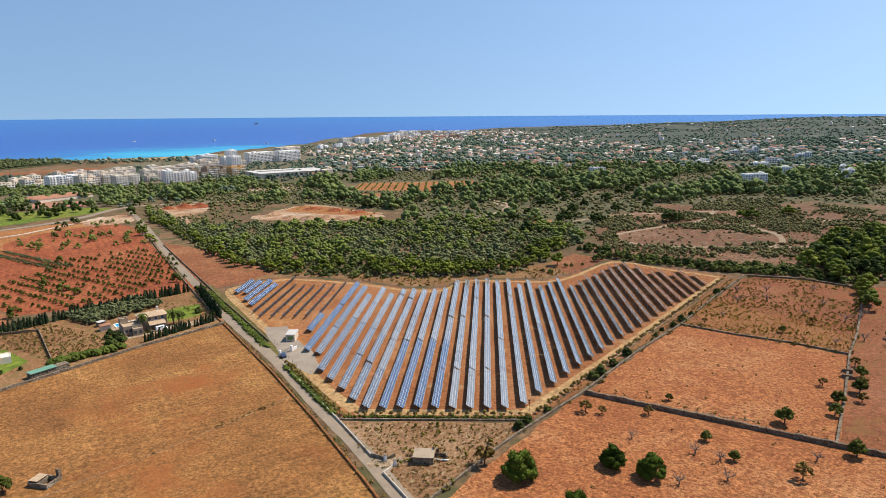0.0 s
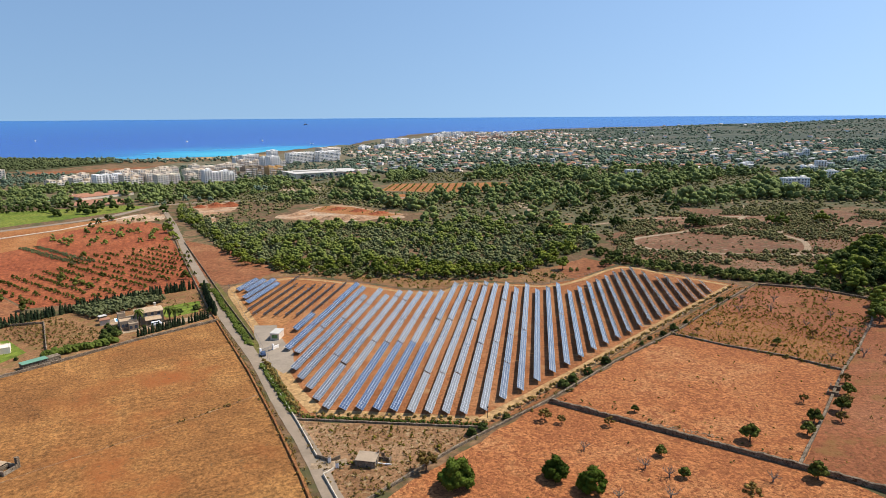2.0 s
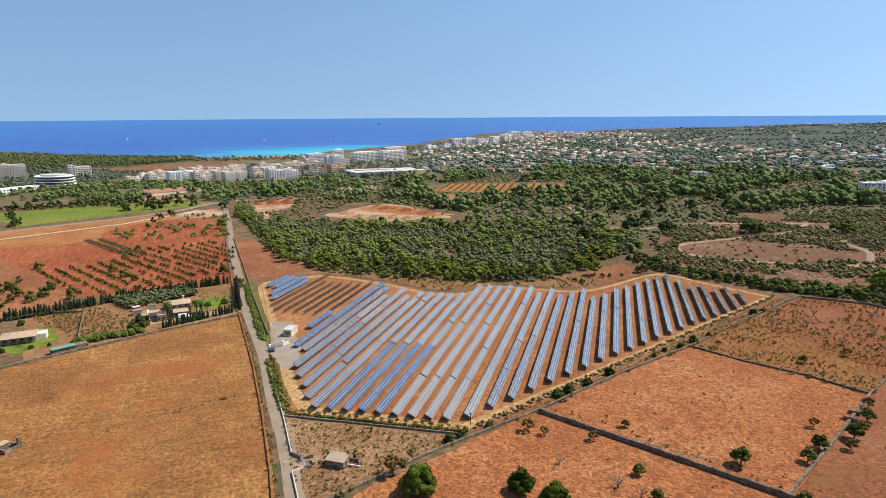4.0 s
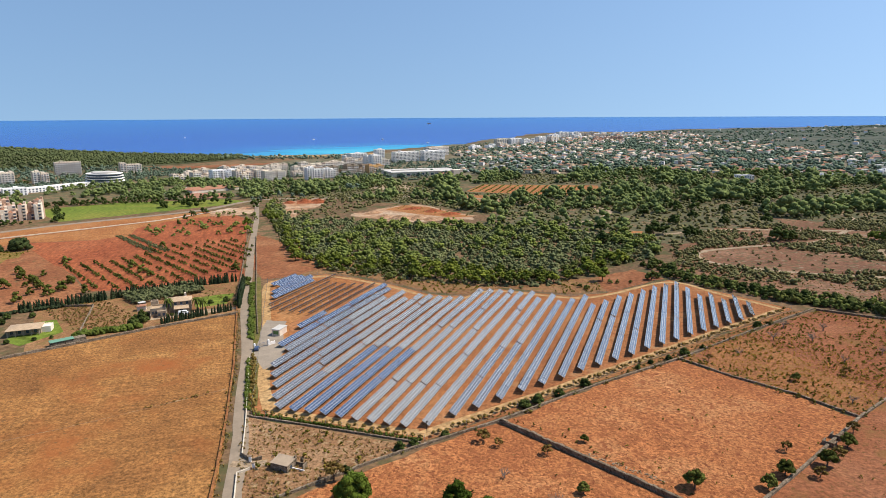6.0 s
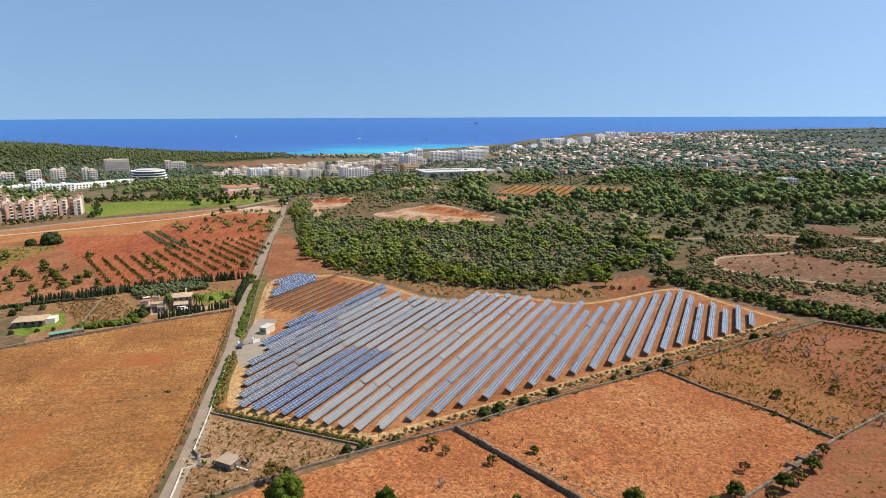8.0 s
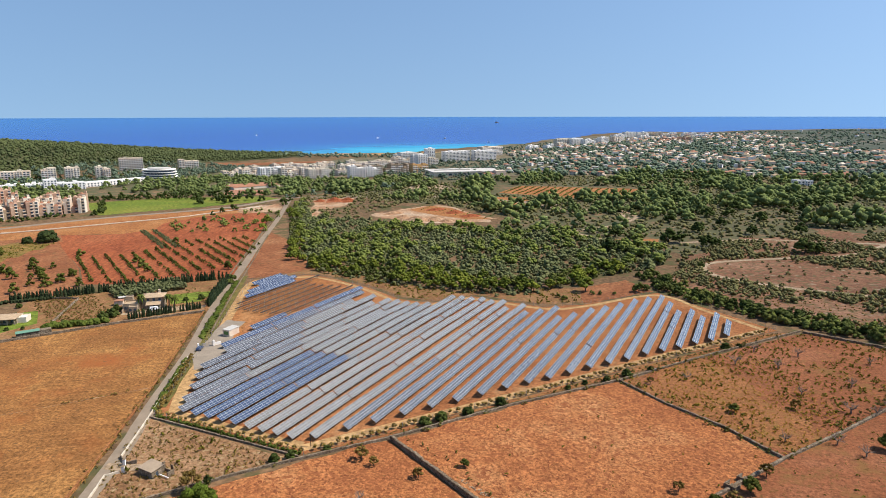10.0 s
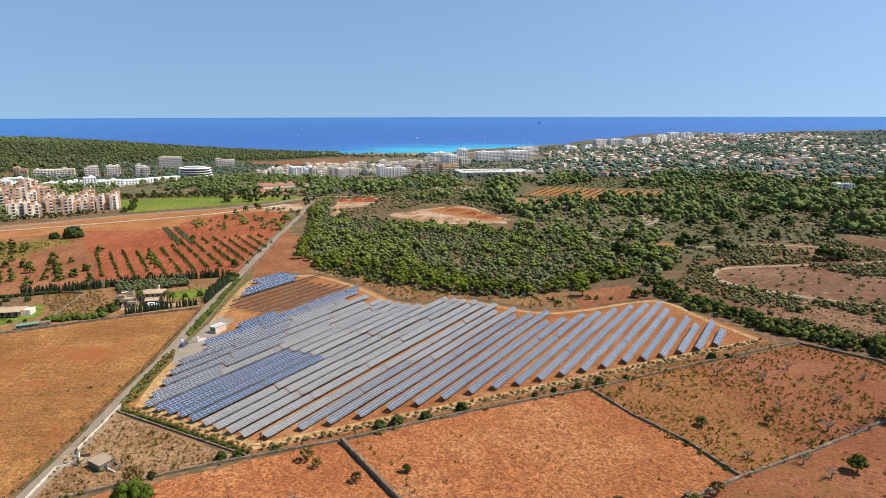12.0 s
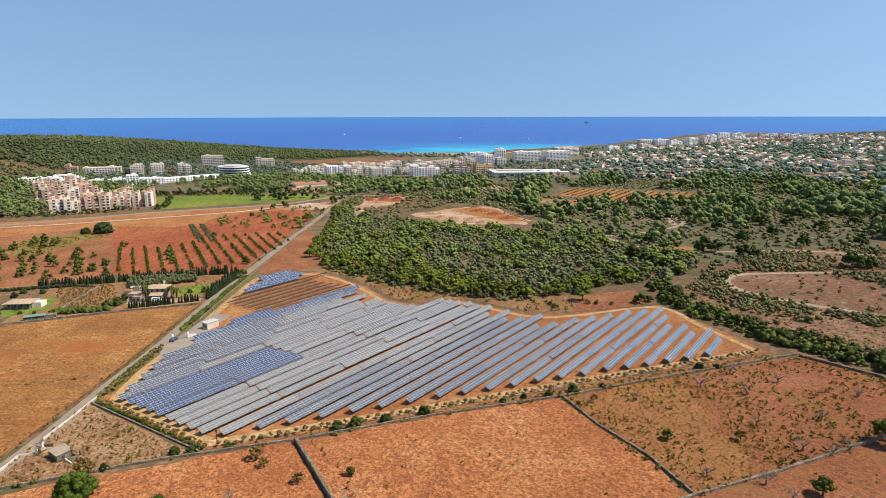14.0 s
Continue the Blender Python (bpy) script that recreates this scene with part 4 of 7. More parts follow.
for x, y, s in ((18, 141, 1.12), (42.5, 145.5, 0.84), (50.5, 140.5, 0.92), (29, 127, 0.8)):
    plant(ROUND, x, y, s, "fig trees in the field")
for x, y, s in ((96, 165.5, 1.05), (69, 182, 0.5), (70.5, 157, 0.62), (73.5, 147, 0.6), (105, 147.5, 0.95), (118, 177, 0.9), (129, 184, 1.0), (137, 196, 0.85), (134.5, 240.5, 0.66), (113, 170, 0.8), (172, 231, 1.0)):
    plant(CAROB, x, y, s, "carob trees in the fields")
for x, y, s in ((86, 138, 1.3), (60, 173, 0.9), (42, 175.5, 1.15), (10, 147.5, 1.6), (46.5, 174, 0.8), (126, 178, 1.0), (133, 189, 1.1), (152, 250, 1.0), (109, 254, 0.8), (141, 205, 1.1), (121, 190, 0.9)):
    plant(ALMOND, x, y, s, "almond trees in the fields")
for x, y, s in ((50, 199.5, 0.9), (53.5, 203.5, 1.0), (59.5, 210.5, 0.85), (67, 220, 0.9), (31, 176, 0.6), (84, 240, 0.5), (95, 251, 0.7), (101, 258, 0.9), (108, 266, 0.6), (133, 299, 0.85), (21, 166, 0.8), (24, 169, 0.75), (11, 152, 0.6), (88.5, 246, 0.5), (138, 303, 0.5)):
    plant(LENTISK, x, y, s, "shrubs along the stone wall")


def dead_tree_mesh(rng):
    """A leafless tree: a stout trunk, spreading limbs, and twigs along each limb."""
    vs, fs, n = [], [], 0
    runs = [([(0, 0, -0.2), (0.05, 0, 0.5), (0, 0.05, 1.0)], [0.2, 0.17, 0.14])]
    for k in range(8):
        t, s = math.tau * k / 8 + rng.uniform(-0.3, 0.3), rng.uniform(0.9, 1.8)
        top = rng.uniform(1.5, 2.5)
        limb = [Vector((0, 0, 0.7 + 0.3 * rng.random())), Vector((0.4 * s * math.cos(t), 0.4 * s * math.sin(t), 1.25)), Vector((s * math.cos(t), s * math.sin(t), top))]
        runs.append((limb, [0.12, 0.08, 0.03]))
        for _ in range(7):
            a = limb[1].lerp(limb[2], float(rng.uniform(0.0, 0.95)))
            b = a + Vector((rng.uniform(-0.6, 0.6), rng.uniform(-0.6, 0.6), rng.uniform(0.1, 0.65)))
            runs.append(([a, b], [0.045, 0.02]))
    for path, radii in runs:
        v, f = tube(path, radii, 4)
        vs.append(v)
        fs.append(f + n)
        n += len(v)
    return mesh_arrays("dead_tree", np.concatenate(vs), np.concatenate(fs), M_DEAD)


DEAD = [dead_tree_mesh(RNG) for _ in range(3)]
for i, (x, y, s) in enumerate(((51, 159, 1.0), (65, 150.5, 1.2), (68, 138, 1.2), (56, 137, 1.1), (94, 146, 1.1), (167, 252.5, 1.5), (160, 229.5, 1.3), (166, 225, 1.3), (178, 259, 1.3), (174, 254, 1.2), (143, 300, 1.6), (136, 283, 1.5), (150, 284, 1.4),
                              (158, 300, 1.4), (120, 262, 1.1), (171, 275, 1.3), (147, 226, 1.2), (70, 147, 1.1), (155, 262, 1.2), (181, 300, 1.2))):
    ob = tagged(new("dead_tree", DEAD[i % 3]), "leafless grey almond tree on bare ground", "dead tree", "bare almond trees")
    ob.matrix_basis = pose(x, y, height(x, y), 0, 0, 67 * i) @ Matrix.Scale(s, 4)

# shrubs planted along the service track
SHRUB = [mesh_arrays("planted_shrub", *crown_arrays(RNG, 1.5, 0.25, 1.75, 6, ICO2, 0.1, 130, 0.12, 0.5, 0.5), M_SHRUB) for _ in range(3)]
shrub_lines = [((-29, 175.9), (24.5, 173.3), 2.6), ((27.5, 175), (149, 327), 2.4), ((-33, 178), (-58, 218), 2.6), ((-31, 176.5), (-56, 216), 2.6)]
n = 0
for a, b, gap in shrub_lines:
    for p in line_points([a, b], gap):
        p = p + Vector((RNG.uniform(-0.25, 0.25), RNG.uniform(-0.25, 0.25)))
        ob = tagged(new("planted_shrub", SHRUB[n % 3]), "small round dusty shrub planted beside a track", "shrub", "shrubs along the service track")
        ob.matrix_basis = pose(p.x, p.y, height(p.x, p.y), 0, 0, 40 * n) @ Matrix.Scale(float(RNG.uniform(0.85, 1.1)), 4)
        n += 1


def hedge(name, pts, wide, tall, mat, label, gap=0.9, shape=ICO1):
    """A hedge of leaf clumps along a line."""
    spots = []
    for p in line_points(pts, gap):
        for _ in range(2):
            q = p + Vector((RNG.uniform(-0.5, 0.5) * wide, RNG.uniform(-0.5, 0.5) * wide))
            r = RNG.uniform(0.32, 0.5) * max(wide, tall * 0.6)
            spots.append((q.x, q.y, height(q.x, q.y) + tall * RNG.uniform(0.25, 0.7), r, min(1.0, tall / max(wide, tall * 0.6))))
    v, f = lumps(RNG, spots, shape, 0.18)
    lone = v[RNG.integers(0, len(v), len(spots) * 8)]
    tv = np.repeat(lone, 3, 0) + RNG.standard_normal((len(lone) * 3, 3)) * 0.16
    tf = np.arange(len(tv)).reshape(-1, 3)
    return tagged(new(name, mesh_arrays(name, np.concatenate([v, tv]), np.concatenate([f, tf + len(v)]), mat)), label, "hedge")


hedge("hedge", [(-30, 174.9), (25, 171.9)], 1.0, 1.0, M_HEDGE, "low green hedge below the solar farm")
hedge("hedge", [(-33.5, 177.0), (-57.5, 215.5)], 1.6, 1.1, M_HEDGE, "green hedge between lane and solar farm", 0.6)
hedge("hedge", [(-70, 236), (-88, 265), (-106, 293), (-122, 320)], 2.0, 1.1, M_HEDGE, "green hedge between lane and solar farm", 0.6)

# fence round the solar farm
fence = tagged(new("fence"), "wire fence on thin steel posts round the farm", "fence")
POST = boxes_mesh("post", [(-0.04, 0.04, -0.04, 0.04, -0.2, 2.0)], M_STEEL)
fence_line = line_points(FENCE + [FENCE[0]], 5.0)
for p in fence_line[:-1]:
    part("post", POST, fence, at=Matrix.Translation((p.x, p.y, height(p.x, p.y))))
for h in (0.4, 1.2, 1.9):
    v, f = [], []
    for i, p in enumerate(fence_line):
        z = height(p.x, p.y) + h
        v += [(p.x, p.y, z - 0.012), (p.x, p.y, z + 0.012)]
        if i:
            f.append((2 * i - 2, 2 * i, 2 * i + 1, 2 * i - 1))
    part("wire", mesh_arrays("wire", v, f, M_STEEL), fence)

# pale stones tipped along the field wall
bm = bmesh.new()
for _ in range(110):
    t, k = RNG.random(), float(RNG.uniform(0.12, 0.4))
    x, y = 70.5 + 18.5 * t + RNG.normal(0, 0.5), 174.6 - 8.2 * t + RNG.normal(0, 0.5) + 0.8
    m = Matrix.Translation((x, y, height(x, y) + k * 0.35)) @ Matrix.Rotation(float(RNG.random() * 6), 4, "Z") @ Matrix.Diagonal((k, k * 0.7, k * 0.55, 1))
    bmesh.ops.create_icosphere(bm, subdivisions=1, radius=1.0, matrix=m)
tagged(new("rubble", bm_mesh("rubble", bm, M_PALE)), "pale loose stones heaped along a field wall", "stones", kind="stuff")

# ---- small growth in the fields, too many to count ----
rng = np.random.default_rng(11)
TUFTS = [crown_arrays(rng, 0.95, 0.0, 0.75, 4, ICO1, 0.2, 16, 0.15, 0.7, 0.42) for _ in range(5)]
BUSHLETS = [crown_arrays(rng, 2.4, 0.0, 1.5, 6, ICO1, 0.22, 40, 0.28, 0.75, 0.42) for _ in range(5)]


def sown(poly, spacing, sizes, keep=1.0, clump=0.0):
    out = []
    for x, y in scatter(poly, spacing, rng, 0.6):
        k = noise.noise((x * 0.045, y * 0.045, 5.0)) if clump else 1
        if rng.random() < keep and k > clump - 0.45:
            out.append((x, y, float(rng.uniform(*sizes))))
    return out


FALLOW = [(100, 254), (132, 230.5), (146, 218), (166, 244), (186, 272), (203, 302), (188, 321), (163, 330), (130, 291)]
WEST_END = [(100, 254), (132, 230.5), (146, 218), (166, 244), (158, 268), (146, 290), (128, 290)]
stuff("straw_tufts", sown(WEST_END, 1.5, (0.35, 1.0), 0.8) + sown(FALLOW, 2.6, (0.35, 0.9), 0.5, 0.2), TUFTS, M_STRAW, "small straw coloured weeds on red soil", "weeds", rng)
stuff("olive_tufts", sown(FALLOW, 2.0, (0.7, 1.6), 0.6, 0.25), TUFTS, M_GREENTUFT, "scattered small olive-green weeds", "weeds", rng)
stuff("dry_tufts", sown([(46, 189), (103, 155), (145, 215), (98, 251), (70, 219)], 6.0, (0.4, 1.0), 0.36), TUFTS, M_GREENTUFT, "sparse weeds in the tilled field", "weeds", rng)
stuff("dry_tufts", sown([(27, 166), (44, 186), (103, 151), (115, 143), (70, 100), (0, 126)], 8.0, (0.4, 0.9), 0.25), TUFTS, M_TUFT, "sparse weeds in the orange field", "weeds", rng)
stuff("dry_tufts", sown([(105, 152), (147, 214), (188, 269), (260, 300), (260, 130)], 3.4, (0.35, 1.0), 0.5, 0.3), TUFTS, M_GREENTUFT, "scattered olive and straw coloured weeds", "weeds", rng)
stuff("scrub", sown([(-14, 141), (-31, 171), (24, 168.5), (16, 158), (5, 145), (-5, 133)], 1.3, (0.35, 1.1), 0.75), TUFTS, M_SHRUB, "dry grass and low scrub on stony ground", "scrub", rng)
stuff("plot_bushes", sown([(-13, 143), (-29, 170), (22, 168), (14, 158), (4, 146)], 4.6, (1.0, 2.0), 0.6), TUFTS, M_GREENTUFT, "dark olive bushes on the stony plot", "scrub", rng)
stuff("wall_weeds", [(x + rng.uniform(-1.2, 1.2), y + rng.uniform(-1.2, 1.2), float(rng.uniform(0.8, 2.0))) for x, y in [tuple(p) for p in line_points(WALL_EAST, 2.2)] if rng.random() < 0.6]
      + [(p.x + rng.uniform(-1.5, 1.5), p.y + rng.uniform(-1.5, 1.5), float(rng.uniform(0.8, 1.9))) for p in line_points([(99, 253), (146, 216), (204, 301)], 1.6)]
      + [(p.x + rng.uniform(0.3, 2.5), p.y + rng.uniform(0.3, 2), float(rng.uniform(0.5, 1.2))) for p in line_points([(46, 189.5), (63, 182), (88, 165), (103, 155)], 2.2)],
      TUFTS, M_TUFT, "weeds growing along the stone walls", "weeds", rng)
stuff("verge_weeds", sown([(24.5, 170.2), (27, 173.3), (60, 212.5), (100, 261.5), (148, 321.5), (156, 328), (129, 294.6), (98, 255.6), (69, 223.2), (43, 190.7)], 1.15, (0.5, 1.15), 0.75), TUFTS, M_TUFT, "dense dry weeds between track and stone wall", "weeds", rng)
stuff("roadside_weeds", [(p.x + rng.uniform(-1, 1), p.y + rng.uniform(-1, 1), float(rng.uniform(0.5, 1.4))) for p in line_points([(-9, 122), (-22, 146), (-39, 175), (-62, 213), (-99, 271)], 1.0)]
      + [(x, y, k) for x, y, k in ((-66.4, 170.8, 1.1), (-65.4, 171.8, 1.4), (-62, 175.2, 0.9), (-60.8, 176.8, 1.3), (-59.6, 179.1, 1.3), (-57, 181.4, 1.0), (-56.2, 182, 1.5), (-53.8, 185, 1.3), (-78.8, 156.2, 0.8), (-63.2, 174, 0.7), (-58.4, 180.2, 0.8))], TUFTS, M_SHRUB, "straw coloured weeds along a field edge", "weeds", rng)
stuff("edge_scrub", sown([(-92, 354), (-71, 349), (-45, 339), (-19, 324), (0, 323), (13, 341), (53, 335), (69, 346), (62, 374), (20, 352), (0, 343), (-30, 349), (-92, 380)], 2.6, (0.6, 2.0), 0.55, 0.3), TUFTS, M_GREENTUFT, "low green scrub at the edge of the wood", "scrub", rng)
stuff("orchard_weeds", sown([(-345, 290), (-372, 324), (-366, 360), (-335, 366), (-312, 314), (-300, 285)], 2.6, (0.7, 1.8), 0.6, 0.2), TUFTS, M_GREENTUFT, "green weeds under the orchard trees", "weeds", rng)
stuff("plot_weeds", sown([(-199, 254), (-176, 272), (-128, 244), (-145, 225)], 1.8, (0.6, 1.4), 0.7), TUFTS, M_SHRUB, "dry rusty weeds in the villa plot", "weeds", rng)
stuff("garden_scrub", sown([(-199, 252), (-177, 271), (-128, 243), (-145, 224)], 2.4, (0.6, 1.6), 0.6) + sown([(-120, 262), (-108, 285), (-125, 312), (-140, 300)], 3.0, (0.6, 1.6), 0.5), TUFTS, M_TUFT, "dry weeds in the garden plot", "weeds", rng)

# ---- the wood behind the farm ----
WOOD = [(-300, 640), (-262, 560), (-237, 530), (-192, 466), (-168, 433), (-152, 412), (-132, 390), (-116, 377), (-98, 360), (-80, 355), (-48, 346), (-28, 341), (-16, 340), (2, 344), (18, 341), (34, 344), (43, 351), (51, 368), (62, 381), (67, 398), (85, 419), (97, 434),
        (104, 470), (84, 508), (20, 530), (-47, 537), (-110, 533), (-147, 533), (-180, 548), (-218, 540), (-262, 590), (-285, 632)]
WOODPINE = tree_kind("pine_tree", "spreading Aleppo pine with light green needles", "tree", 8.2, 2.0, 7.0, M_PINE, 34, ICO1, 4, 1200, 0.22, 0.22, 0.62, 0.27)
WOODOAK = tree_kind("evergreen_tree", "rounded grey-green evergreen tree", "tree", 5.6, 0.5, 4.6, M_OAK, 18, ICO1, 5, 500, 0.22, 0.16, 0.75, 0.38)
UMBRELLA = tree_kind("umbrella_pine", "tall umbrella pine with a flat bright crown on a bare trunk", "tree", 9.0, 3.6, 8.4, M_PINE, 34, ICO2, 2, 1500, 0.24, 0.26, 0.75, 0.27)
PINE_A = [crown_arrays(rng, 8.6, 0.8, 6.9, 20, ICO1, 0.12, 170, 0.28, 0.62, 0.31) for _ in range(6)]
OAK_A = [crown_arrays(rng, 5.6, 0.0, 4.1, 10, ICO1, 0.16, 90, 0.28, 0.75, 0.42) for _ in range(6)]
UNDER_A = [crown_arrays(rng, 4.2, -0.1, 2.2, 4, ICO1, 0.16, 24, 0.24, 0.75, 0.52) for _ in range(6)]


def sunny(x, y):
    """Where pines stand thick: along the front of the wood and in patches behind."""
    k = noise.noise((x * 0.022, y * 0.022, 0.0)) + 0.5 * noise.noise((x * 0.07, y * 0.07, 3.0))
    return k + (0.3 if y < 372 and -20 < x < 62 else 0.0) + (0.18 if x < -60 and y < 470 else 0.0)


tall = [p for p in scatter(WOOD, 8.0, rng, 0.5) if sunny(*p) > 0.02]
mid = [p for p in scatter(WOOD, 6.4, rng, 0.5) if sunny(*p) < 0.22 and noise.noise((p[0] * 0.05, p[1] * 0.05, 8.0)) > -0.38]
under = [p for p in scatter(WOOD, 4.4, rng, 0.55) if noise.noise((p[0] * 0.06, p[1] * 0.06, 5.0)) > -0.46]
FRONT = ((-153, 414, 1.0), (-135, 393, 1.0), (-142, 399, 0.8), (-118, 379, 0.75), (-126, 384, 0.7), (-96, 361, 0.6), (-84, 356, 0.55), (-90, 362, 0.7), (-7, 347, 1.0), (2, 353, 1.1), (9, 345, 0.9), (20, 348, 1.1), (27, 354, 1.0), (35, 353, 0.75), (13, 352, 1.0), (-14, 346, 0.7), (53, 371, 0.85), (62, 378, 0.9), (58, 384, 1.0))
for x, y, k in FRONT:
    plant(WOODPINE, x, y, k, "trees at the edge of the wood")
plant(UMBRELLA, 67, 365.5, 0.95, "trees at the edge of the wood", i=0)
for x, y, k in ((93, 374, 1.15), (96, 379, 0.8), (60, 347, 0.6), (56, 350, 0.5), (71, 361, 0.55), (75, 363, 0.45), (82, 365, 0.4), (-50, 346, 0.5), (-70, 352, 0.6), (-34, 343, 0.55)):
    plant(WOODOAK, x, y, k, "trees at the edge of the wood")


def front(p):
    return p[1] < 376 - 0.06 * p[0] or (p[0] > 45 and p[1] < 420) or (p[0] < -110 and p[1] < 1.35 * -p[0] + 222)


def apart(p, r):
    return all((p[0] - q[0]) ** 2 + (p[1] - q[1]) ** 2 > r * r for q in FRONT)


for p in tall:
    if front(p) and apart(p, 5.5):
        plant(WOODPINE, *p, float(rng.uniform(0.6, 1.05)), "trees at the edge of the wood")
for p in mid:
    if front(p) and apart(p, 4.0):
        plant(WOODOAK, *p, float(rng.uniform(0.55, 1.05)), "trees at the edge of the wood")
stuff("pine_wood", [(x, y, float(0.55 + 0.6 * rng.random() ** 1.3)) for x, y in tall if not front((x, y))], PINE_A, M_WOODTREE, "stand of broad light green pines", "wood", rng, (0.9, 1.15))
stuff("evergreen_wood", [(x, y, float(0.55 + 0.7 * rng.random() ** 1.4)) for x, y in mid if not front((x, y))], OAK_A, M_OAKWOOD, "dense grey-green evergreen wood", "wood", rng, (0.85, 1.2))
stuff("undergrowth", [(x, y, float(rng.uniform(0.6, 1.1))) for x, y in under], UNDER_A, M_UNDER, "low grey-green undergrowth between the trees", "scrub", rng)

# ---- heath, hedge belt and farther woods ----
LONEPINE = tree_kind("lone_pine", "large dark green pine standing over low scrub", "tree", 9.6, 1.0, 8.0, M_LENTISK, 40, ICO1, 3, 1300, 0.24, 0.24, 0.65, 0.26)
BELT = [(88, 408), (101, 384), (114, 367), (127, 358), (139, 348), (158, 340), (190, 327), (204, 307), (212, 312), (198, 336), (170, 352), (148, 361), (134, 371), (121, 381), (108, 397), (97, 414)]
belt_spots = scatter(BELT, 4.2, rng, 0.5)
RNG.shuffle(belt_spots)
BEHIND = [(165, 335), (190, 327), (206, 306), (232, 318), (262, 342), (240, 372), (196, 352), (170, 362)]
stuff("belt_shrubs", [(x, y, float(rng.uniform(0.5, 1.0))) for x, y in belt_spots[90:] + [p for p in scatter(BEHIND, 6.0, rng, 0.55) if noise.noise((p[0] * 0.06, p[1] * 0.06, 2.0)) > 0.15]], OAK_A, M_WOODTREE, "dense green shrubs behind the stone wall", "shrubs", rng)
stuff("belt_scrub", [(x, y, float(rng.uniform(0.7, 1.9))) for x, y in scatter(BEHIND + [(150, 372), (120, 395)], 3.6, rng, 0.6) if rng.random() < 0.4], BUSHLETS, M_SCRUBLEAF, "low olive scrub between the shrubs", "scrub", rng)
for x, y in belt_spots[:90]:
    bushy = rng.random() < 0.5
    plant(LENTISK if bushy else WOODOAK, x, y, float(rng.uniform(0.7, 1.5) if bushy else rng.uniform(0.55, 1.2)), "trees in the hedge belt", "dark green bush in the hedge belt" if bushy else None)
for x, y, s in ((204, 346, 1.5), (209, 328, 1.4), (236, 342, 1.6), (222, 352, 1.7), (248, 365, 1.8), (262, 392, 1.8), (240, 385, 1.7), (280, 400, 1.8), (296, 432, 1.7), (270, 352, 1.7), (255, 340, 1.6), (300, 380, 1.7),
                (187, 268, 1.1), (192, 276, 1.1), (208, 302, 1.2), (200, 292, 1.1), (196, 284, 1.0), (-129, 381, 0.9), (251, 512, 1.5), (245, 516, 1.2), (287, 523, 1.4), (-222, 470, 1.0), (-240, 498, 1.1)):
    plant(WOODPINE, x, y, s, "lone pines on the heath")
for x, y in scatter([(204, 318), (216, 312), (330, 375), (335, 455), (262, 425), (214, 366)], 8.0, rng, 0.55):
    plant(LONEPINE if rng.random() < 0.5 else WOODPINE, x, y, float(rng.uniform(0.85, 1.4)), "pines beyond the fallow field")
TRACKS = [(197, 406), (158, 412), (131, 425), (123, 444), (131, 463), (174, 491), (215, 518), (226, 416), (240, 450), (237, 481), (210, 556), (156, 550), (105, 520), (88, 513), (61, 513), (20, 545), (30, 552), (53, 588), (64, 635), (250, 404)]
TRACK_LINE = [p for a in (TRACKS[:7], TRACKS[7:10], TRACKS[10:19], (TRACKS[0], TRACKS[19])) for p in line_points(a, 3.0)]
BARE = [[(125, 428), (130, 460), (165, 483), (212, 468), (233, 440), (226, 417), (168, 410)], [(-180, 578), (-164, 629), (-147, 662), (-119, 650), (-82, 608), (-54, 590), (-57, 570), (-88, 556), (-106, 546), (-125, 557), (-163, 563)],
        [(-116, 783), (-47, 763), (-22, 750), (54, 776), (44, 870), (-114, 870)], [(-122, 739), (-71, 747), (-51, 690), (-90, 676)], [(202, 615), (238, 601), (229, 574), (201, 571)], [(62, 519), (93, 533), (93, 503), (73, 500)], [(-298, 655), (-262, 690), (-236, 640), (-234, 598), (-260, 588), (-274, 620)]]


def clear(x, y, r=4.0):
    return not any(inside(x, y, b) for b in BARE) and all((p.x - x) ** 2 + (p.y - y) ** 2 > r * r for p in TRACK_LINE)


HEATH = [(104, 415), (112, 430), (108, 470), (150, 560), (330, 640), (430, 420), (262, 350), (205, 345), (170, 362), (143, 380)]
LOWSCRUB = [crown_arrays(rng, 3.8, -0.1, 1.5, 2, ICO1, 0.15, 5, 0.3, 0.7, 0.55) for _ in range(5)]
HEATHLETS = [crown_arrays(rng, 2.8, -0.1, 1.4, 3, ICO1, 0.15, 10, 0.26, 0.7, 0.5) for _ in range(6)]
heath = [(x, y, float(rng.uniform(0.7, 1.9))) for x, y in scatter(HEATH, 2.8, rng, 0.6) if clear(x, y) and noise.noise((x * 0.026, y * 0.026, 2.0)) + 0.5 * noise.noise((x * 0.08, y * 0.08, 7.0)) > -0.3 + 0.4 * rng.random()]
stuff("heath_shrubs", heath, HEATHLETS, M_SCRUBLEAF, "low olive-green shrubs on the heath", "scrub", rng)
tufty = [(x, y, float(rng.uniform(0.18, 0.45))) for x, y in scatter([(104, 400), (150, 366), (206, 312), (300, 372), (330, 470), (240, 520), (130, 500), (108, 440)], 2.6, rng, 0.6) if clear(x, y, 2.5) and rng.random() < 0.6]
stuff("heath_tufts", tufty, LOWSCRUB, M_SHRUB, "dry tufts between the shrubs of the heath", "weeds", rng)
inner = [(x, y, float(rng.uniform(0.5, 1.1))) for x, y in scatter(BARE[0], 6.5, rng, 0.6) if rng.random() < 0.3]
stuff("heath_shrubs", inner, BUSHLETS, M_SCRUBLEAF, "few shrubs in the clearing", "scrub", rng)
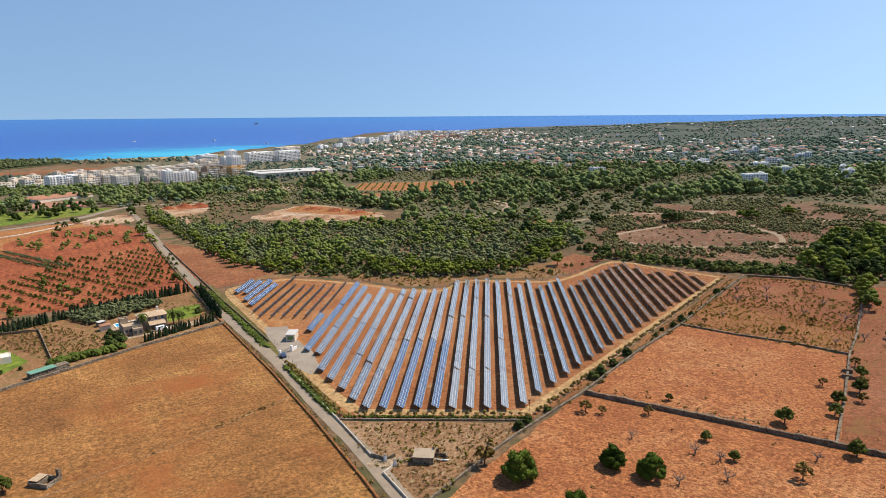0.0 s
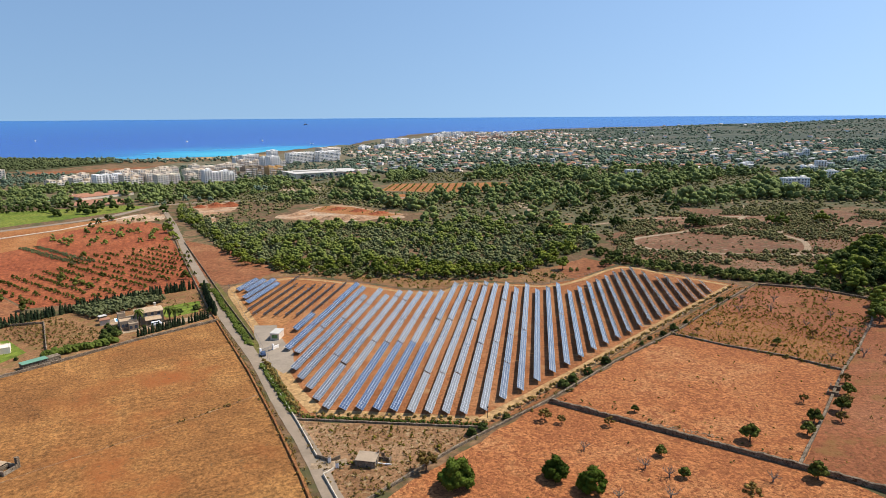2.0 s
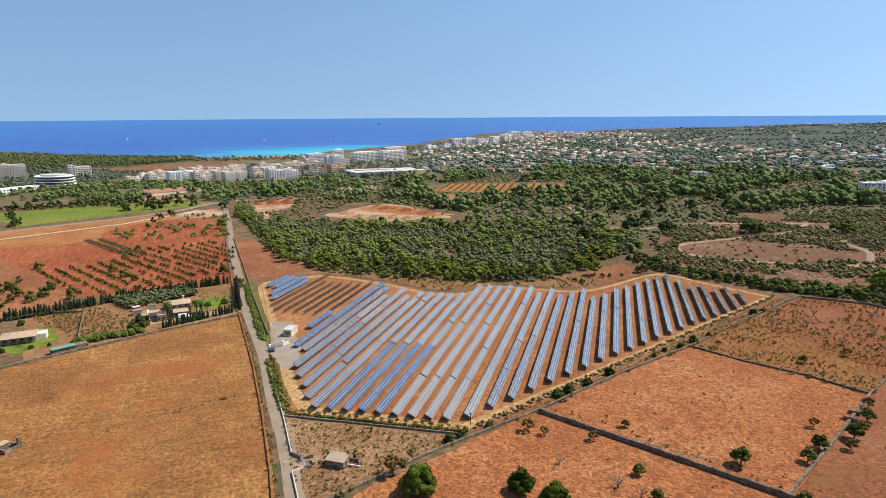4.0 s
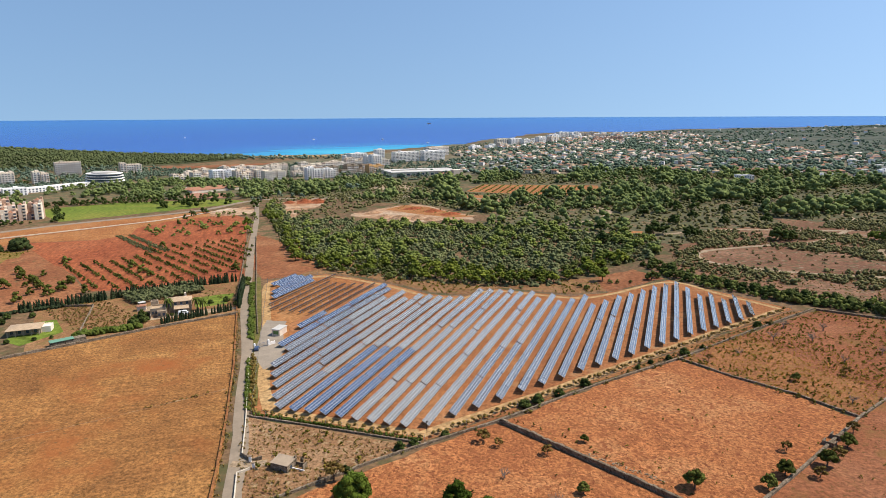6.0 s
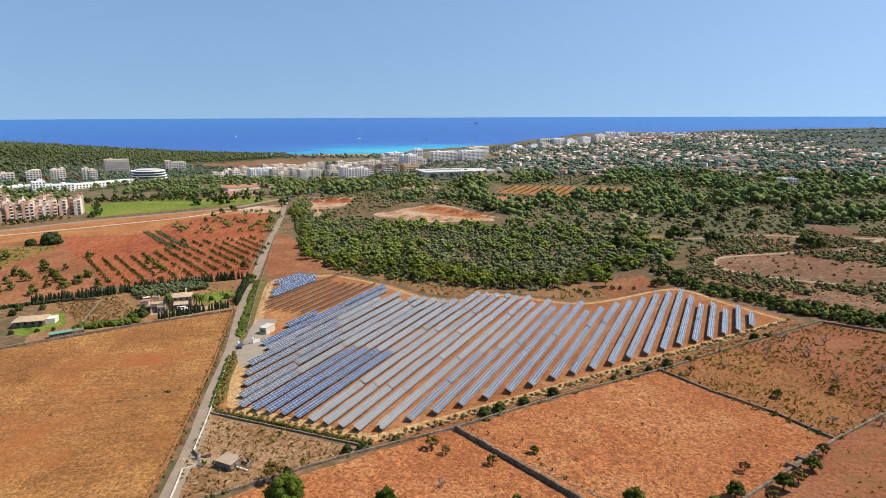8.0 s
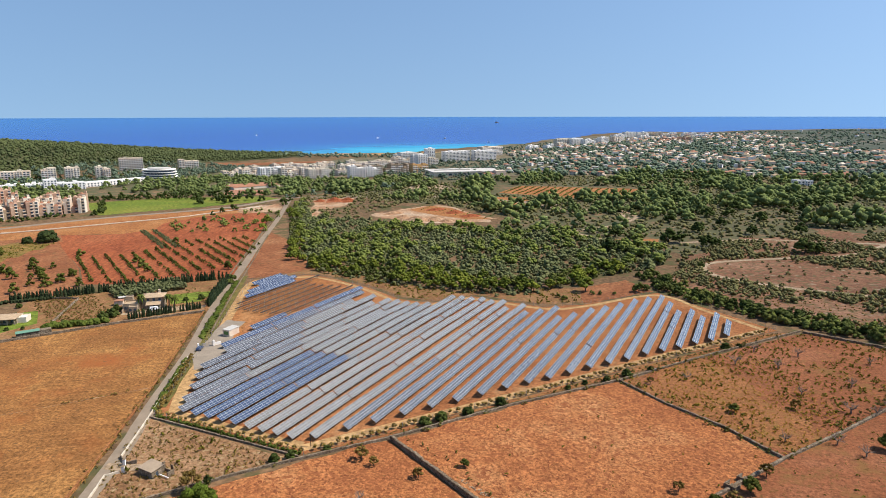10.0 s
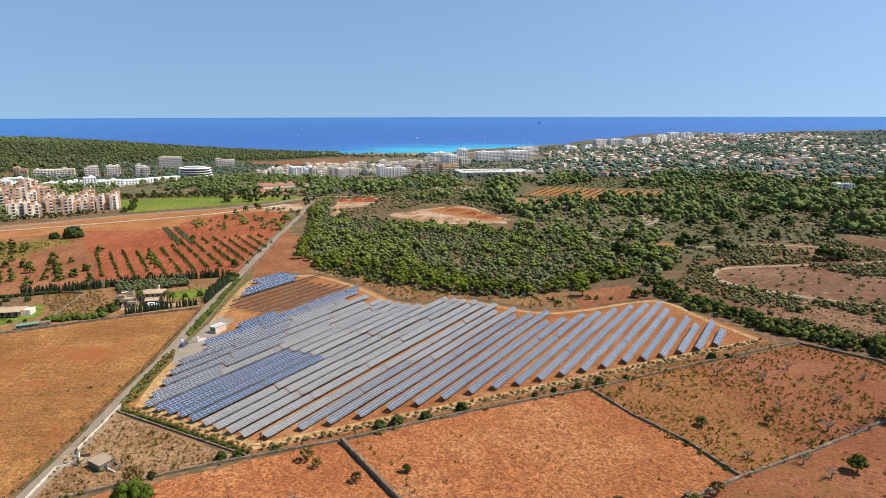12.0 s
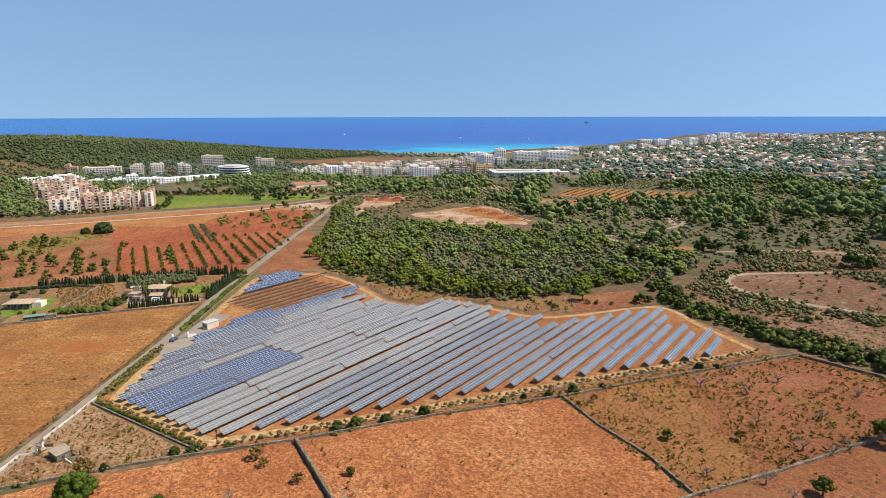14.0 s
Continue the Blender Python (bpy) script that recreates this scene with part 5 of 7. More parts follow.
FAR_A = [crown_arrays(rng, 8.6, 0.4, 6.6, 12, ICO1, 0.13, 46, 0.34, 0.65, 0.36) for _ in range(7)]
for x, y, s in ((99, 517, 1.35), (106, 520, 1.15), (124, 512, 1.15), (130, 516, 0.9), (63, 474, 1.2), (68, 480, 0.9), (184, 509, 1.4), (192, 512, 1.0), (190, 587, 1.1), (156, 571, 1.05), (117, 571, 1.15), (122, 443, 0.55), (94, 610, 1.1), (60, 530, 1.0),
                (147, 695, 1.3), (188, 678, 1.3), (222, 738, 1.4), (89, 741, 1.2), (123, 651, 1.3), (141, 657, 1.2), (134, 601, 1.0), (75, 560, 0.9), (210, 640, 1.2), (165, 640, 1.2), (250, 670, 1.3), (205, 700, 1.3)):
    plant(LONEPINE, x, y, s, "large pines in the scrub")
FARWOOD = [(-40, 540), (22, 533), (90, 510), (112, 475), (150, 565), (330, 645), (430, 560), (640, 640), (760, 900), (640, 905), (450, 965), (300, 1055), (60, 1045), (-130, 1000), (-125, 880), (45, 885), (70, 780), (-120, 760), (-160, 900), (-230, 880), (-330, 720), (-255, 700), (-180, 680), (-120, 655), (-35, 596)]
far = []
for x, y in scatter(FARWOOD, 9.6, rng, 0.6):
    k = noise.noise((x * 0.011, y * 0.011, 9.0)) + 0.45 * noise.noise((x * 0.05, y * 0.05, 4.0))
    if k > (0.32 if x > 160 and y < 730 else 0.0 if y > 640 else 0.06) and clear(x, y, 6):
        far.append((x, y, float(0.6 + 1.3 * rng.random() ** 1.6) * (1.2 if k > 0.2 else 0.95)))
rows = [(x + rng.uniform(-0.8, 0.8), y + rng.uniform(-1, 1), float(rng.uniform(0.7, 1.0))) for x in np.arange(-108, 50, 9.5) for y in np.arange(764, 880, 4.0) if inside(x, y, [(-112, 788), (-47, 770), (-22, 756), (48, 781), (38, 864), (-108, 864)])]
stuff("far_orchard_rows", rows, BUSHLETS, M_WOODTREE, "rows of dark orchard trees on red earth", "orchard", rng)


def heap(x, y, wide, tall, mat, label):
    r, n = 10, 20
    v, f = [(0, 0, tall)], []
    for i in range(1, r + 1):
        for k in range(n):
            t, d = math.tau * k / n, wide * i / r
            v.append((d * math.cos(t) * 1.4, d * math.sin(t), tall * (0.5 + 0.5 * math.cos(math.pi * i / r)) * (1 + 0.3 * noise.noise((x + d * math.cos(t) * 0.6, y + d * math.sin(t) * 0.6, 1.0))) - 0.1))
    f = [(0, 1 + k, 1 + (k + 1) % n) for k in range(n)]
    bm = bmesh.new()
    vs = [bm.verts.new(c) for c in v]
    for q in f:
        bm.faces.new([vs[i] for i in q])
    for i in range(r - 1):
        for k in range(n):
            a, b = 1 + n * i, 1 + n * (i + 1)
            bm.faces.new([vs[a + k], vs[b + k], vs[b + (k + 1) % n], vs[a + (k + 1) % n]])
    ob = tagged(new("earth_mound", bm_mesh("earth_mound", bm, mat)), label, "earth heap", "spoil heaps")
    ob.matrix_basis = pose(x, y, height(x, y), 0, 0, 30 * x % 360)


for x, y, w, t in ((-120, 560, 14, 4.0), (-105, 566, 12, 3.5), (-140, 572, 11, 2.5), (-160, 592, 12, 2.5), (-92, 562, 10, 2.5)):
    heap(x, y, w * 0.8, t, M_CHALK, "pale heap of quarried chalk")
for x, y, w, t in ((-272, 662, 9, 3.5), (-258, 668, 8, 3.0), (-284, 650, 8, 2.5), (-250, 655, 7, 2.2), (-130, 628, 10, 2.0), (-105, 615, 10, 2.2), (-82, 598, 10, 2.0)):
    heap(x, y, w, t, M_RED, "red heap of dug earth")
terrace = [(x, y, float(rng.uniform(0.4, 0.7))) for k in range(9) for x, y in [(-158 + 11.5 * k + rng.uniform(-2, 2), 640 - 5.2 * k + j * 6) for j in range(-2, 3)]]
stuff("terrace_bushes", terrace, BUSHLETS, M_WOODTREE, "small dark bushes on the quarry terrace", "bushes", rng)
stuff("far_wood", far, FAR_A, M_FARPINE, "far woodland of pines with bare clearings", "wood", rng)
gaps = [(-330, 690), (-255, 545), (-215, 540), (-150, 545), (-190, 570), (-180, 672), (-120, 650), (-30, 600), (-20, 700), (-150, 735), (-260, 705)]
low = [(x, y, float(rng.uniform(0.6, 1.7))) for x, y in scatter(gaps, 5.5, rng, 0.6) if rng.random() < 0.6 and clear(x, y, 3)]
low += [(x, y, float(rng.uniform(0.6, 1.6))) for x, y in scatter(FARWOOD, 5.4, rng, 0.6) if rng.random() < 0.58 and clear(x, y, 5)]
stuff("far_scrub", low, LOWSCRUB, M_SCRUBLEAF, "low scrub between the far trees", "scrub", rng)

# ---- orchards ----
OLIVE = tree_kind("olive_tree", "young olive tree in a row on red earth", "olive tree", 2.8, 0.3, 2.7, M_OLIVE, 11, ICO1, 4, 200, 0.18, 0.1, 0.75, 0.42)
ORCHARD = [(-134, 330), (-168, 303), (-201, 288), (-279, 338), (-275, 380), (-245, 412), (-200, 452), (-168, 388)]
for i in range(15):
    for j in range(23):
        c, along = 135.5 + 8.3 * i + rng.uniform(-0.3, 0.3), -428 + 5.2 * j + rng.uniform(-0.4, 0.4)
        x, y = along * 0.84 + c * 0.54, -along * 0.54 + c * 0.84
        if inside(x, y, ORCHARD) and not inside(x, y, [(-345, 371), (-317, 440), (-243, 381), (-248, 353), (-263, 340), (-276, 329)]) and rng.random() < 0.86:
            plant(OLIVE, x, y, float(rng.uniform(0.7, 1.05)), "olive trees in rows on red earth")
for x, y, s in ((-205, 330, 2.0), (-222, 340, 1.9), (-250, 402, 1.8), (-193, 322, 1.6), (-276, 342, 1.9), (-150, 345, 2.0)):
    plant(OLIVE, x, y, s, "olive trees in rows on red earth", "old olive tree with a wide crown")
for x, y, s in ((-335, 294, 1.9), (-310, 290, 1.7), (-352, 317, 1.9), (-357, 327, 2.0), (-324, 317, 2.2), (-323, 308, 2.0), (-299, 294, 1.5), (-273, 288, 2.2), (-254, 279, 2.3), (-279, 310, 2.0), (-250, 294, 2.0), (-219, 276, 2.0), (-217, 273, 1.7),
                (-258, 308, 1.5), (-219, 284, 2.1), (-227, 298, 1.9), (-201, 282, 1.9), (-221, 258, 2.2), (-243, 262, 1.8), (-266, 267, 2.0), (-243, 254, 1.9), (-304, 274, 1.9), (-339, 309, 2.0), (-346, 315, 1.7), (-347, 322, 1.9), (-336, 326, 1.6),
                (-228, 272, 1.6), (-259, 271, 1.7), (-253, 260, 1.7), (-267, 301, 1.9), (-262, 298, 1.7), (-239, 287, 1.9), (-233, 283, 1.7), (-283, 281, 1.8), (-290, 277, 1.8), (-246, 285, 1.2), (-273, 255, 1.9), (-285, 260, 1.9), (-300, 262, 1.8),
                (-318, 278, 1.8), (-330, 284, 1.8), (-345, 300, 1.6), (-262, 245, 1.9), (-290, 245, 1.8), (-310, 255, 1.7), (-240, 240, 1.9)):
    plant(OLIVE, x, y, s, "orchard trees on brown earth", "olive tree with a bushy crown on brown earth")
grove = []
for i in range(9):
    for j in range(16):
        p = Vector((-176, 280)).lerp(Vector((-155, 309)), (j + 0.5) / 16) + Vector((19.5, -12)) * (i / 9)
        grove.append((p.x + rng.uniform(-0.5, 0.5), p.y + rng.uniform(-0.5, 0.5), float(rng.uniform(0.9, 1.15))))
GROVE_A = [crown_arrays(rng, 3.6, 0.3, 3.0, 6, ICO1, 0.18, 50, 0.3, 0.75, 0.42) for _ in range(4)]
stuff("olive_grove", grove, GROVE_A, M_GROVE, "close-planted grey-green olive grove behind the villa", "grove", rng)
strip = [(-318 + 76 * t + 8 * k + rng.uniform(-1, 1), 433 - 50 * t + 5 * k + rng.uniform(-1, 1), float(rng.uniform(0.42, 0.6))) for t in np.linspace(0, 1, 60) for k in (-0.15, 0.15, 0.85, 1.1)]
stuff("vine_rows", strip, GROVE_A, M_GROVE, "two dense green rows of bushes on red earth", "bushes", rng)
trees = [(x, y, float(rng.uniform(0.35, 0.75))) for x, y in scatter([(-310, 572), (-332, 470), (-304, 432), (-262, 440), (-206, 455), (-262, 548)], 9, rng, 0.6) if rng.random() < 0.38]
stuff("field_trees", trees, FAR_A, M_WOODTREE, "scattered round trees on red earth", "trees", rng)
BIG = tree_kind("holm_oak", "large dark holm oak beside a red field", "tree", 15, 0.5, 10, M_DARKOAK, 60, ICO2, 1, 2500, 0.5, 0.4, 0.75, 0.28)
plant(BIG, -347, 369, 1.0)
plant(BIG, -357, 360, 0.55, label="dark oak with a greyish crown")

# ---- villa ----
CYP = []
for _ in range(4):
    sp = [(rng.uniform(-0.12, 0.12), rng.uniform(-0.12, 0.12), 0.5 + 0.55 * k, 0.85 * (1 - (k / 9.5) ** 1.8) + 0.08, 1.2) for k in range(9)]
    v, f = lumps(rng, sp, ICO1, 0.15)
    tv, tf = tufts(rng, v, 90, 0.2)
    CYP.append(mesh_arrays("crown", np.concatenate([v, tv]), np.concatenate([f, tf + len(v)]), M_CYPRESS))
CYP_TRUNK = trunk_mesh(rng, "trunk", 1.0, 0.1, M_BARK, 0)


def cypress_row(pts, gap, size, label):
    for p in line_points(pts, gap):
        if rng.random() < 0.06:
            continue
        x, y = p.x + rng.uniform(-0.3, 0.3), p.y + rng.uniform(-0.3, 0.3)
        root = thing("cypress", label, "cypress", x, y, float(rng.random() * 360), "cypress rows round the villa", scale=size * float(rng.uniform(0.75, 1.15)))
        part("trunk", CYP_TRUNK, root)
        part("crown", CYP[rng.integers(4)], root)


cypress_row([(-122, 246), (-112.5, 259), (-103.5, 271.2)], 1.1, 0.8, "slim dark green cypress in a clipped row")
cypress_row([(-102, 276), (-109.5, 288), (-126.5, 318)], 1.5, 1.15, "tall dark green cypress beside the lane")
cypress_row([(-134, 324), (-150, 309), (-162, 295), (-179, 274), (-191, 258), (-204, 245)], 1.2, 1.0, "dark green cypress in a long hedge row")
for x, y, s in ((-127, 322, 0.9), (-124, 316, 0.8), (-131, 325, 0.7)):
    plant(WOODOAK, x, y, s, "", "dark evergreen tree beside the lane")
hedge("hedge", [(-146, 222.5), (-136, 230), (-129, 238)], 3.2, 2.6, M_HEDGE, "thick overgrown green hedge on the boundary wall", 1.0, ICO2)
hedge("hedge", [(-190, 257), (-202, 245), (-222, 222)], 1.8, 1.8, M_CYPRESS, "dark clipped hedge beside a drive", 1.0, ICO2)
patch("driveway", [(-131, 249), (-104, 272), (-101, 278), (-116, 271), (-128, 259), (-134, 252)], M_PALE, 0.07, ragged=0.3, label="pale gravel drive of the villa")
patch("garden_lawn", [(-124, 272), (-112, 281), (-121, 300), (-136, 287)], M_LAWN, 0.07, ragged=0.6, label="green garden beside the villa")
patch("villa_terrace", [(-150, 266), (-139, 280), (-133, 276), (-143, 260)], M_PALE, 0.08, ragged=0.0, label="pale paved pool terrace")
VT = math.degrees(math.atan2(15, 20))


def prism(name, x0, x1, y0, y1, z0, z1, mat, over=0.4):
    """A hipped tiled roof with eaves."""
    w, d = x1 - x0 + 2 * over, y1 - y0 + 2 * over
    k = min(w, d) / 2
    a, b, c, e = x0 - over, x1 + over, y0 - over, y1 + over
    v = [(a, c, z0), (b, c, z0), (b, e, z0), (a, e, z0), (a, c, z0 + 0.15), (b, c, z0 + 0.15), (b, e, z0 + 0.15), (a, e, z0 + 0.15)]
    v += [(a + k, (c + e) / 2, z1), (b - k, (c + e) / 2, z1)] if w >= d else [((a + b) / 2, c + k, z1), ((a + b) / 2, e - k, z1)]
    f = [(0, 3, 2, 1), (0, 1, 5, 4), (1, 2, 6, 5), (2, 3, 7, 6), (3, 0, 4, 7)]
    f += [(4, 5, 9, 8), (5, 6, 9), (6, 7, 8, 9), (7, 4, 8)] if w >= d else [(4, 5, 8), (5, 6, 9, 8), (6, 7, 9), (7, 4, 8, 9)]
    bm = bmesh.new()
    vs = [bm.verts.new(c2) for c2 in v]
    for q in f:
        bm.faces.new([vs[i] for i in q])
    return bm_mesh(name, bm, mat)


def tub(x0, x1, y0, y1, z0, z1, rim, sunk, mat):
    """A box whose top is sunk behind a parapet."""
    v = np.concatenate([box_v(x0, x1, y0, y1, z0, z1), box_v(x0 + rim, x1 - rim, y0 + rim, y1 - rim, z1 - sunk, z1)])
    f = [(0, 3, 2, 1), (0, 1, 5, 4), (1, 2, 6, 5), (2, 3, 7, 6), (3, 0, 4, 7)]
    f += [(4 + k, 4 + (k + 1) % 4, 12 + (k + 1) % 4, 12 + k) for k in range(4)] + [(8 + k, 12 + k, 12 + (k + 1) % 4, 8 + (k + 1) % 4) for k in range(4)] + [(8, 9, 10, 11)]
    return mesh_arrays("wall", v, f, mat)


def slant(x0, x1, y0, y1, z0, z1, thick, mat):
    """A lean-to roof that rises from y0 to y1."""
    v = box_v(x0, x1, y0, y1, 0, thick)
    v[:, 2] += z0 + (z1 - z0) * (v[:, 1] - y0) / (y1 - y0)
    return mesh_arrays("porch_roof", v, BOX_F, mat)


def window_mesh(w=1.1, h=1.3):
    return boxes_mesh("window", [(-w / 2, w / 2, -0.05, 0.12, -h / 2, h / 2)], M_GLASS)


WIN = window_mesh()
SILL = boxes_mesh("sill", [(-0.7, 0.7, -0.2, 0.05, -0.78, -0.66)], M_WHITE)
villa = thing("villa", "two-storey ochre stone villa with tiled roofs and a flat terrace", "house", -129, 262, VT)
part("wall", boxes_mesh("wall", [(-2.5, 8.5, -0.5, 7, -0.3, 5.4)], M_BUFF), villa, "ochre stone wall")
part("roof", prism("roof", -2.5, 8.5, -0.5, 7, 5.4, 6.9, M_CLAYROOF, 0.45), villa, "weathered tan clay tile roof")
part("porch_roof", slant(0.6, 7.4, -4.0, -0.52, 2.5, 3.4, 0.18, M_CLAYROOF), villa, "weathered tan clay tile roof")
for x in (0.9, 3.0, 5.1, 7.1):
    part("porch_post", boxes_mesh("porch_post", [(x - 0.2, x + 0.2, -3.8, -3.4, -0.2, 2.5)], M_BUFF), villa)
part("porch_floor", boxes_mesh("porch_floor", [(0.4, 7.6, -4.1, -0.52, -0.2, 0.15)], M_PALE), villa)
part("wing", tub(-9.6, -2.53, -3.5, 3.5, -0.3, 3.9, 0.3, 0.7, M_BUFF), villa, "ochre stone wing under a terrace")
part("terrace_floor", boxes_mesh("terrace_floor", [(-9.2, -2.9, -3.1, 3.1, 3.2, 3.28)], M_CLAYROOF), villa, "clay tiled terrace floor")
part("front_wing", tub(-6.4, -2.6, -6.6, -3.53, -0.3, 3.2, 0.25, 0.4, M_BUFF), villa)
part("tower", tub(-9.6, -6.4, 3.53, 6.6, -0.3, 5.6, 0.3, 0.5, M_BUFF), villa)
part("parapet", boxes_mesh("parapet", [(-9.6, -9.3, -6.5, -3.53, -0.3, 1.6)], M_BUFF), villa)
part("chimney", boxes_mesh("chimney", [(5.6, 6.4, 4.2, 5.0, 5.8, 8.0), (5.5, 6.5, 4.1, 5.1, 8.0, 8.2)], M_CREAM), villa)
for x in (-1.2, 1.4, 4.0, 6.6):
    part("sill", SILL, part("window", WIN, villa, at=Matrix.Translation((x, -0.5, 4.4))))
for x in (-5.6, -3.6):
    part("window", WIN, villa, at=Matrix.Translation((x, -6.6, 1.6)))
for x in (-8.4, -7.0):
    part("window", WIN, villa, at=Matrix.Translation((x, -3.5, 1.8)))
for y in (1.2, 5.0):
    part("window", WIN, villa, at=Matrix.Translation((8.5, y, 4.2)) @ Matrix.Rotation(radians(90), 4, "Z"))
part("door", boxes_mesh("door", [(3.3, 4.7, -0.6, -0.45, 0.15, 2.3)], M_GLASS), villa)
pool = thing("swimming_pool", "blue swimming pool on a pale terrace", "pool", -141.5, 270, VT, z=height(-141, 270) + 0.1)
part("rim", boxes_mesh("rim", [(-5, 5, -3, -2.5, -0.2, 0.12), (-5, 5, 2.5, 3, -0.2, 0.12), (-5, -4.5, -2.5, 2.5, -0.2, 0.12), (4.5, 5, -2.5, 2.5, -0.2, 0.12)], M_WHITE), pool)
part("pool_water", boxes_mesh("pool_water", [(-4.5, 4.5, -2.5, 2.5, -0.2, 0.03)], M_POOL), pool)
hut = thing("garden_hut", "small white garden hut with a tiled roof", "hut", -147, 262, VT)
part("wall", boxes_mesh("wall", [(-2, 2, -1.5, 1.5, -0.2, 2.3)], M_CREAM), hut)
part("roof", prism("roof", -2, 2, -1.5, 1.5, 2.3, 3.1, M_TILE, 0.25), hut)
hut = thing("garden_hut", "small grey pump hut beside the garden", "hut", -152, 268, VT + 20)
part("wall", boxes_mesh("wall", [(-1.5, 1.5, -1.2, 1.2, -0.2, 2.0)], M_STONE_LIGHT), hut)
part("roof", boxes_mesh("roof", [(-1.7, 1.7, -1.4, 1.4, 2.0, 2.15)], M_GREYROOF), hut)


def palm(x, y, tall):
    root = thing("palm_tree", "date palm with a shaggy crown beside the villa", "palm", x, y, 30)
    v, f = tube([(0, 0, -0.2), (0.1, 0, tall * 0.5), (0.15, 0.1, tall)], [0.35, 0.25, 0.3], 8)
    part("trunk", mesh_arrays("trunk", v, f, M_BARK), root)
    for k in range(14):
        t, up = math.tau * k / 14, 0.9 if k % 2 else 0.3
        pts = [(0.4 * s * 2.6 * math.cos(t) * 1.0, 0.4 * s * 2.6 * math.sin(t), tall + up * s * 1.4 - 0.5 * s * s * 1.3) for s in (0, 0.7, 1.4, 2.1, 2.6)]
        vs, fs = [], []
        for i, p in enumerate(pts):
            w = (0.12, 0.4, 0.45, 0.3, 0.05)[i]
            sx, sy = -math.sin(t) * w, math.cos(t) * w
            vs += [(p[0] + sx, p[1] + sy, p[2] - 0.12), (p[0], p[1], p[2] + 0.05), (p[0] - sx, p[1] - sy, p[2] - 0.12)]
            if i:
                a = 3 * i
                fs += [(a - 3, a - 2, a + 1, a), (a - 2, a - 1, a + 2, a + 1)]
        part("frond", mesh_arrays("frond", vs, fs, M_HEDGE), root)


palm(-129.2, 259.6, 7.0)
palm(-119.5, 267.5, 6.0)
palm(-118, 269.5, 5.0)
for x, y, s in ((-132, 246.5, 1.1), (-136, 249, 1.0), (-134, 242, 1.2), (-137, 253, 0.8), (-140, 250, 0.7), (-128, 256, 0.5), (-126, 257.5, 0.45), (-115, 285, 0.9), (-121, 280, 0.7), (-142, 256, 0.8), (-107, 281, 0.8)):
    plant(LENTISK, x, y, s, "", "leafy green garden shrub beside the villa")


def car(name, label, category, x, y, turn, paint, long=4.2, tall=1.45, van=False):
    root = thing(name, label, category, x, y, turn, z=height(x, y) + 0.13)
    h = long / 2
    bm = bmesh.new()
    prof = [(-h, 0.35), (-h, 0.85), (-h * 0.95, 0.95), (-h * 0.72 if not van else -h * 0.95, tall), (h * 0.22 if not van else h * 0.5, tall), (h * 0.55 if not van else h * 0.8, 0.95), (h * 0.97, 0.85), (h, 0.35)]
    lft = [bm.verts.new((-0.85 if z < 1 else -0.68, y2, z)) for y2, z in prof]
    rgt = [bm.verts.new((0.85 if z < 1 else 0.68, y2, z)) for y2, z in prof]
    bm.faces.new(lft)
    bm.faces.new(rgt[::-1])
    for i in range(len(prof)):
        j = (i + 1) % len(prof)
        bm.faces.new([lft[i], rgt[i], rgt[j], lft[j]])
    bmesh.ops.recalc_face_normals(bm, faces=bm.faces[:])
    bmesh.ops.bevel(bm, geom=bm.edges[:], offset=0.05, segments=1, affect="EDGES")
    part("body", bm_mesh("body", bm, paint), root)
    part("windscreen", boxes_mesh("windscreen", [(-0.62, 0.62, h * 0.36 if not van else h * 0.62, h * 0.42 if not van else h * 0.68, 1.0, tall - 0.12)], M_GLASS), root)
    part("side_window", boxes_mesh("side_window", [(-0.79, -0.72, -h * 0.6, h * 0.2, 1.0, tall - 0.15)], M_GLASS), root)
    part("side_window", boxes_mesh("side_window", [(0.72, 0.79, -h * 0.6, h * 0.2, 1.0, tall - 0.15)], M_GLASS), root)
    v, f = tube([(0, 0, -0.1), (0, 0, 0.1)], [0.32, 0.32], 12)
    v = np.concatenate([v, [(0, 0, -0.1), (0, 0, 0.1)]])
    f = np.concatenate([f, [(k, 24, (k + 1) % 12, k) for k in range(12)], [(12 + k, 12 + (k + 1) % 12, 25, 12 + k) for k in range(12)]])
    wheel = mesh_arrays("wheel", v, np.array(f)[:12], M_RUBBER)
    rim = boxes_mesh("rim", [(-0.16, 0.16, -0.05, 0.05, -0.11, 0.11), (-0.05, 0.05, -0.16, 0.16, -0.11, 0.11)], M_STEEL)
    for sx in (-0.8, 0.8):
        for sy in (-0.62, 0.62):
            part("rim", rim, part("wheel", wheel, root, at=Matrix.Translation((sx, sy * h, 0.3)) @ Matrix.Rotation(radians(90), 4, "Y")))
    return root


car("car", "dark blue car parked at the farm gate", "car", -60.8, 225.8, 25, M_CARBLUE)
car("van", "white van parked beside the villa", "van", -121.8, 260.6, -50, M_CARWHITE, 4.9, 1.9, True)

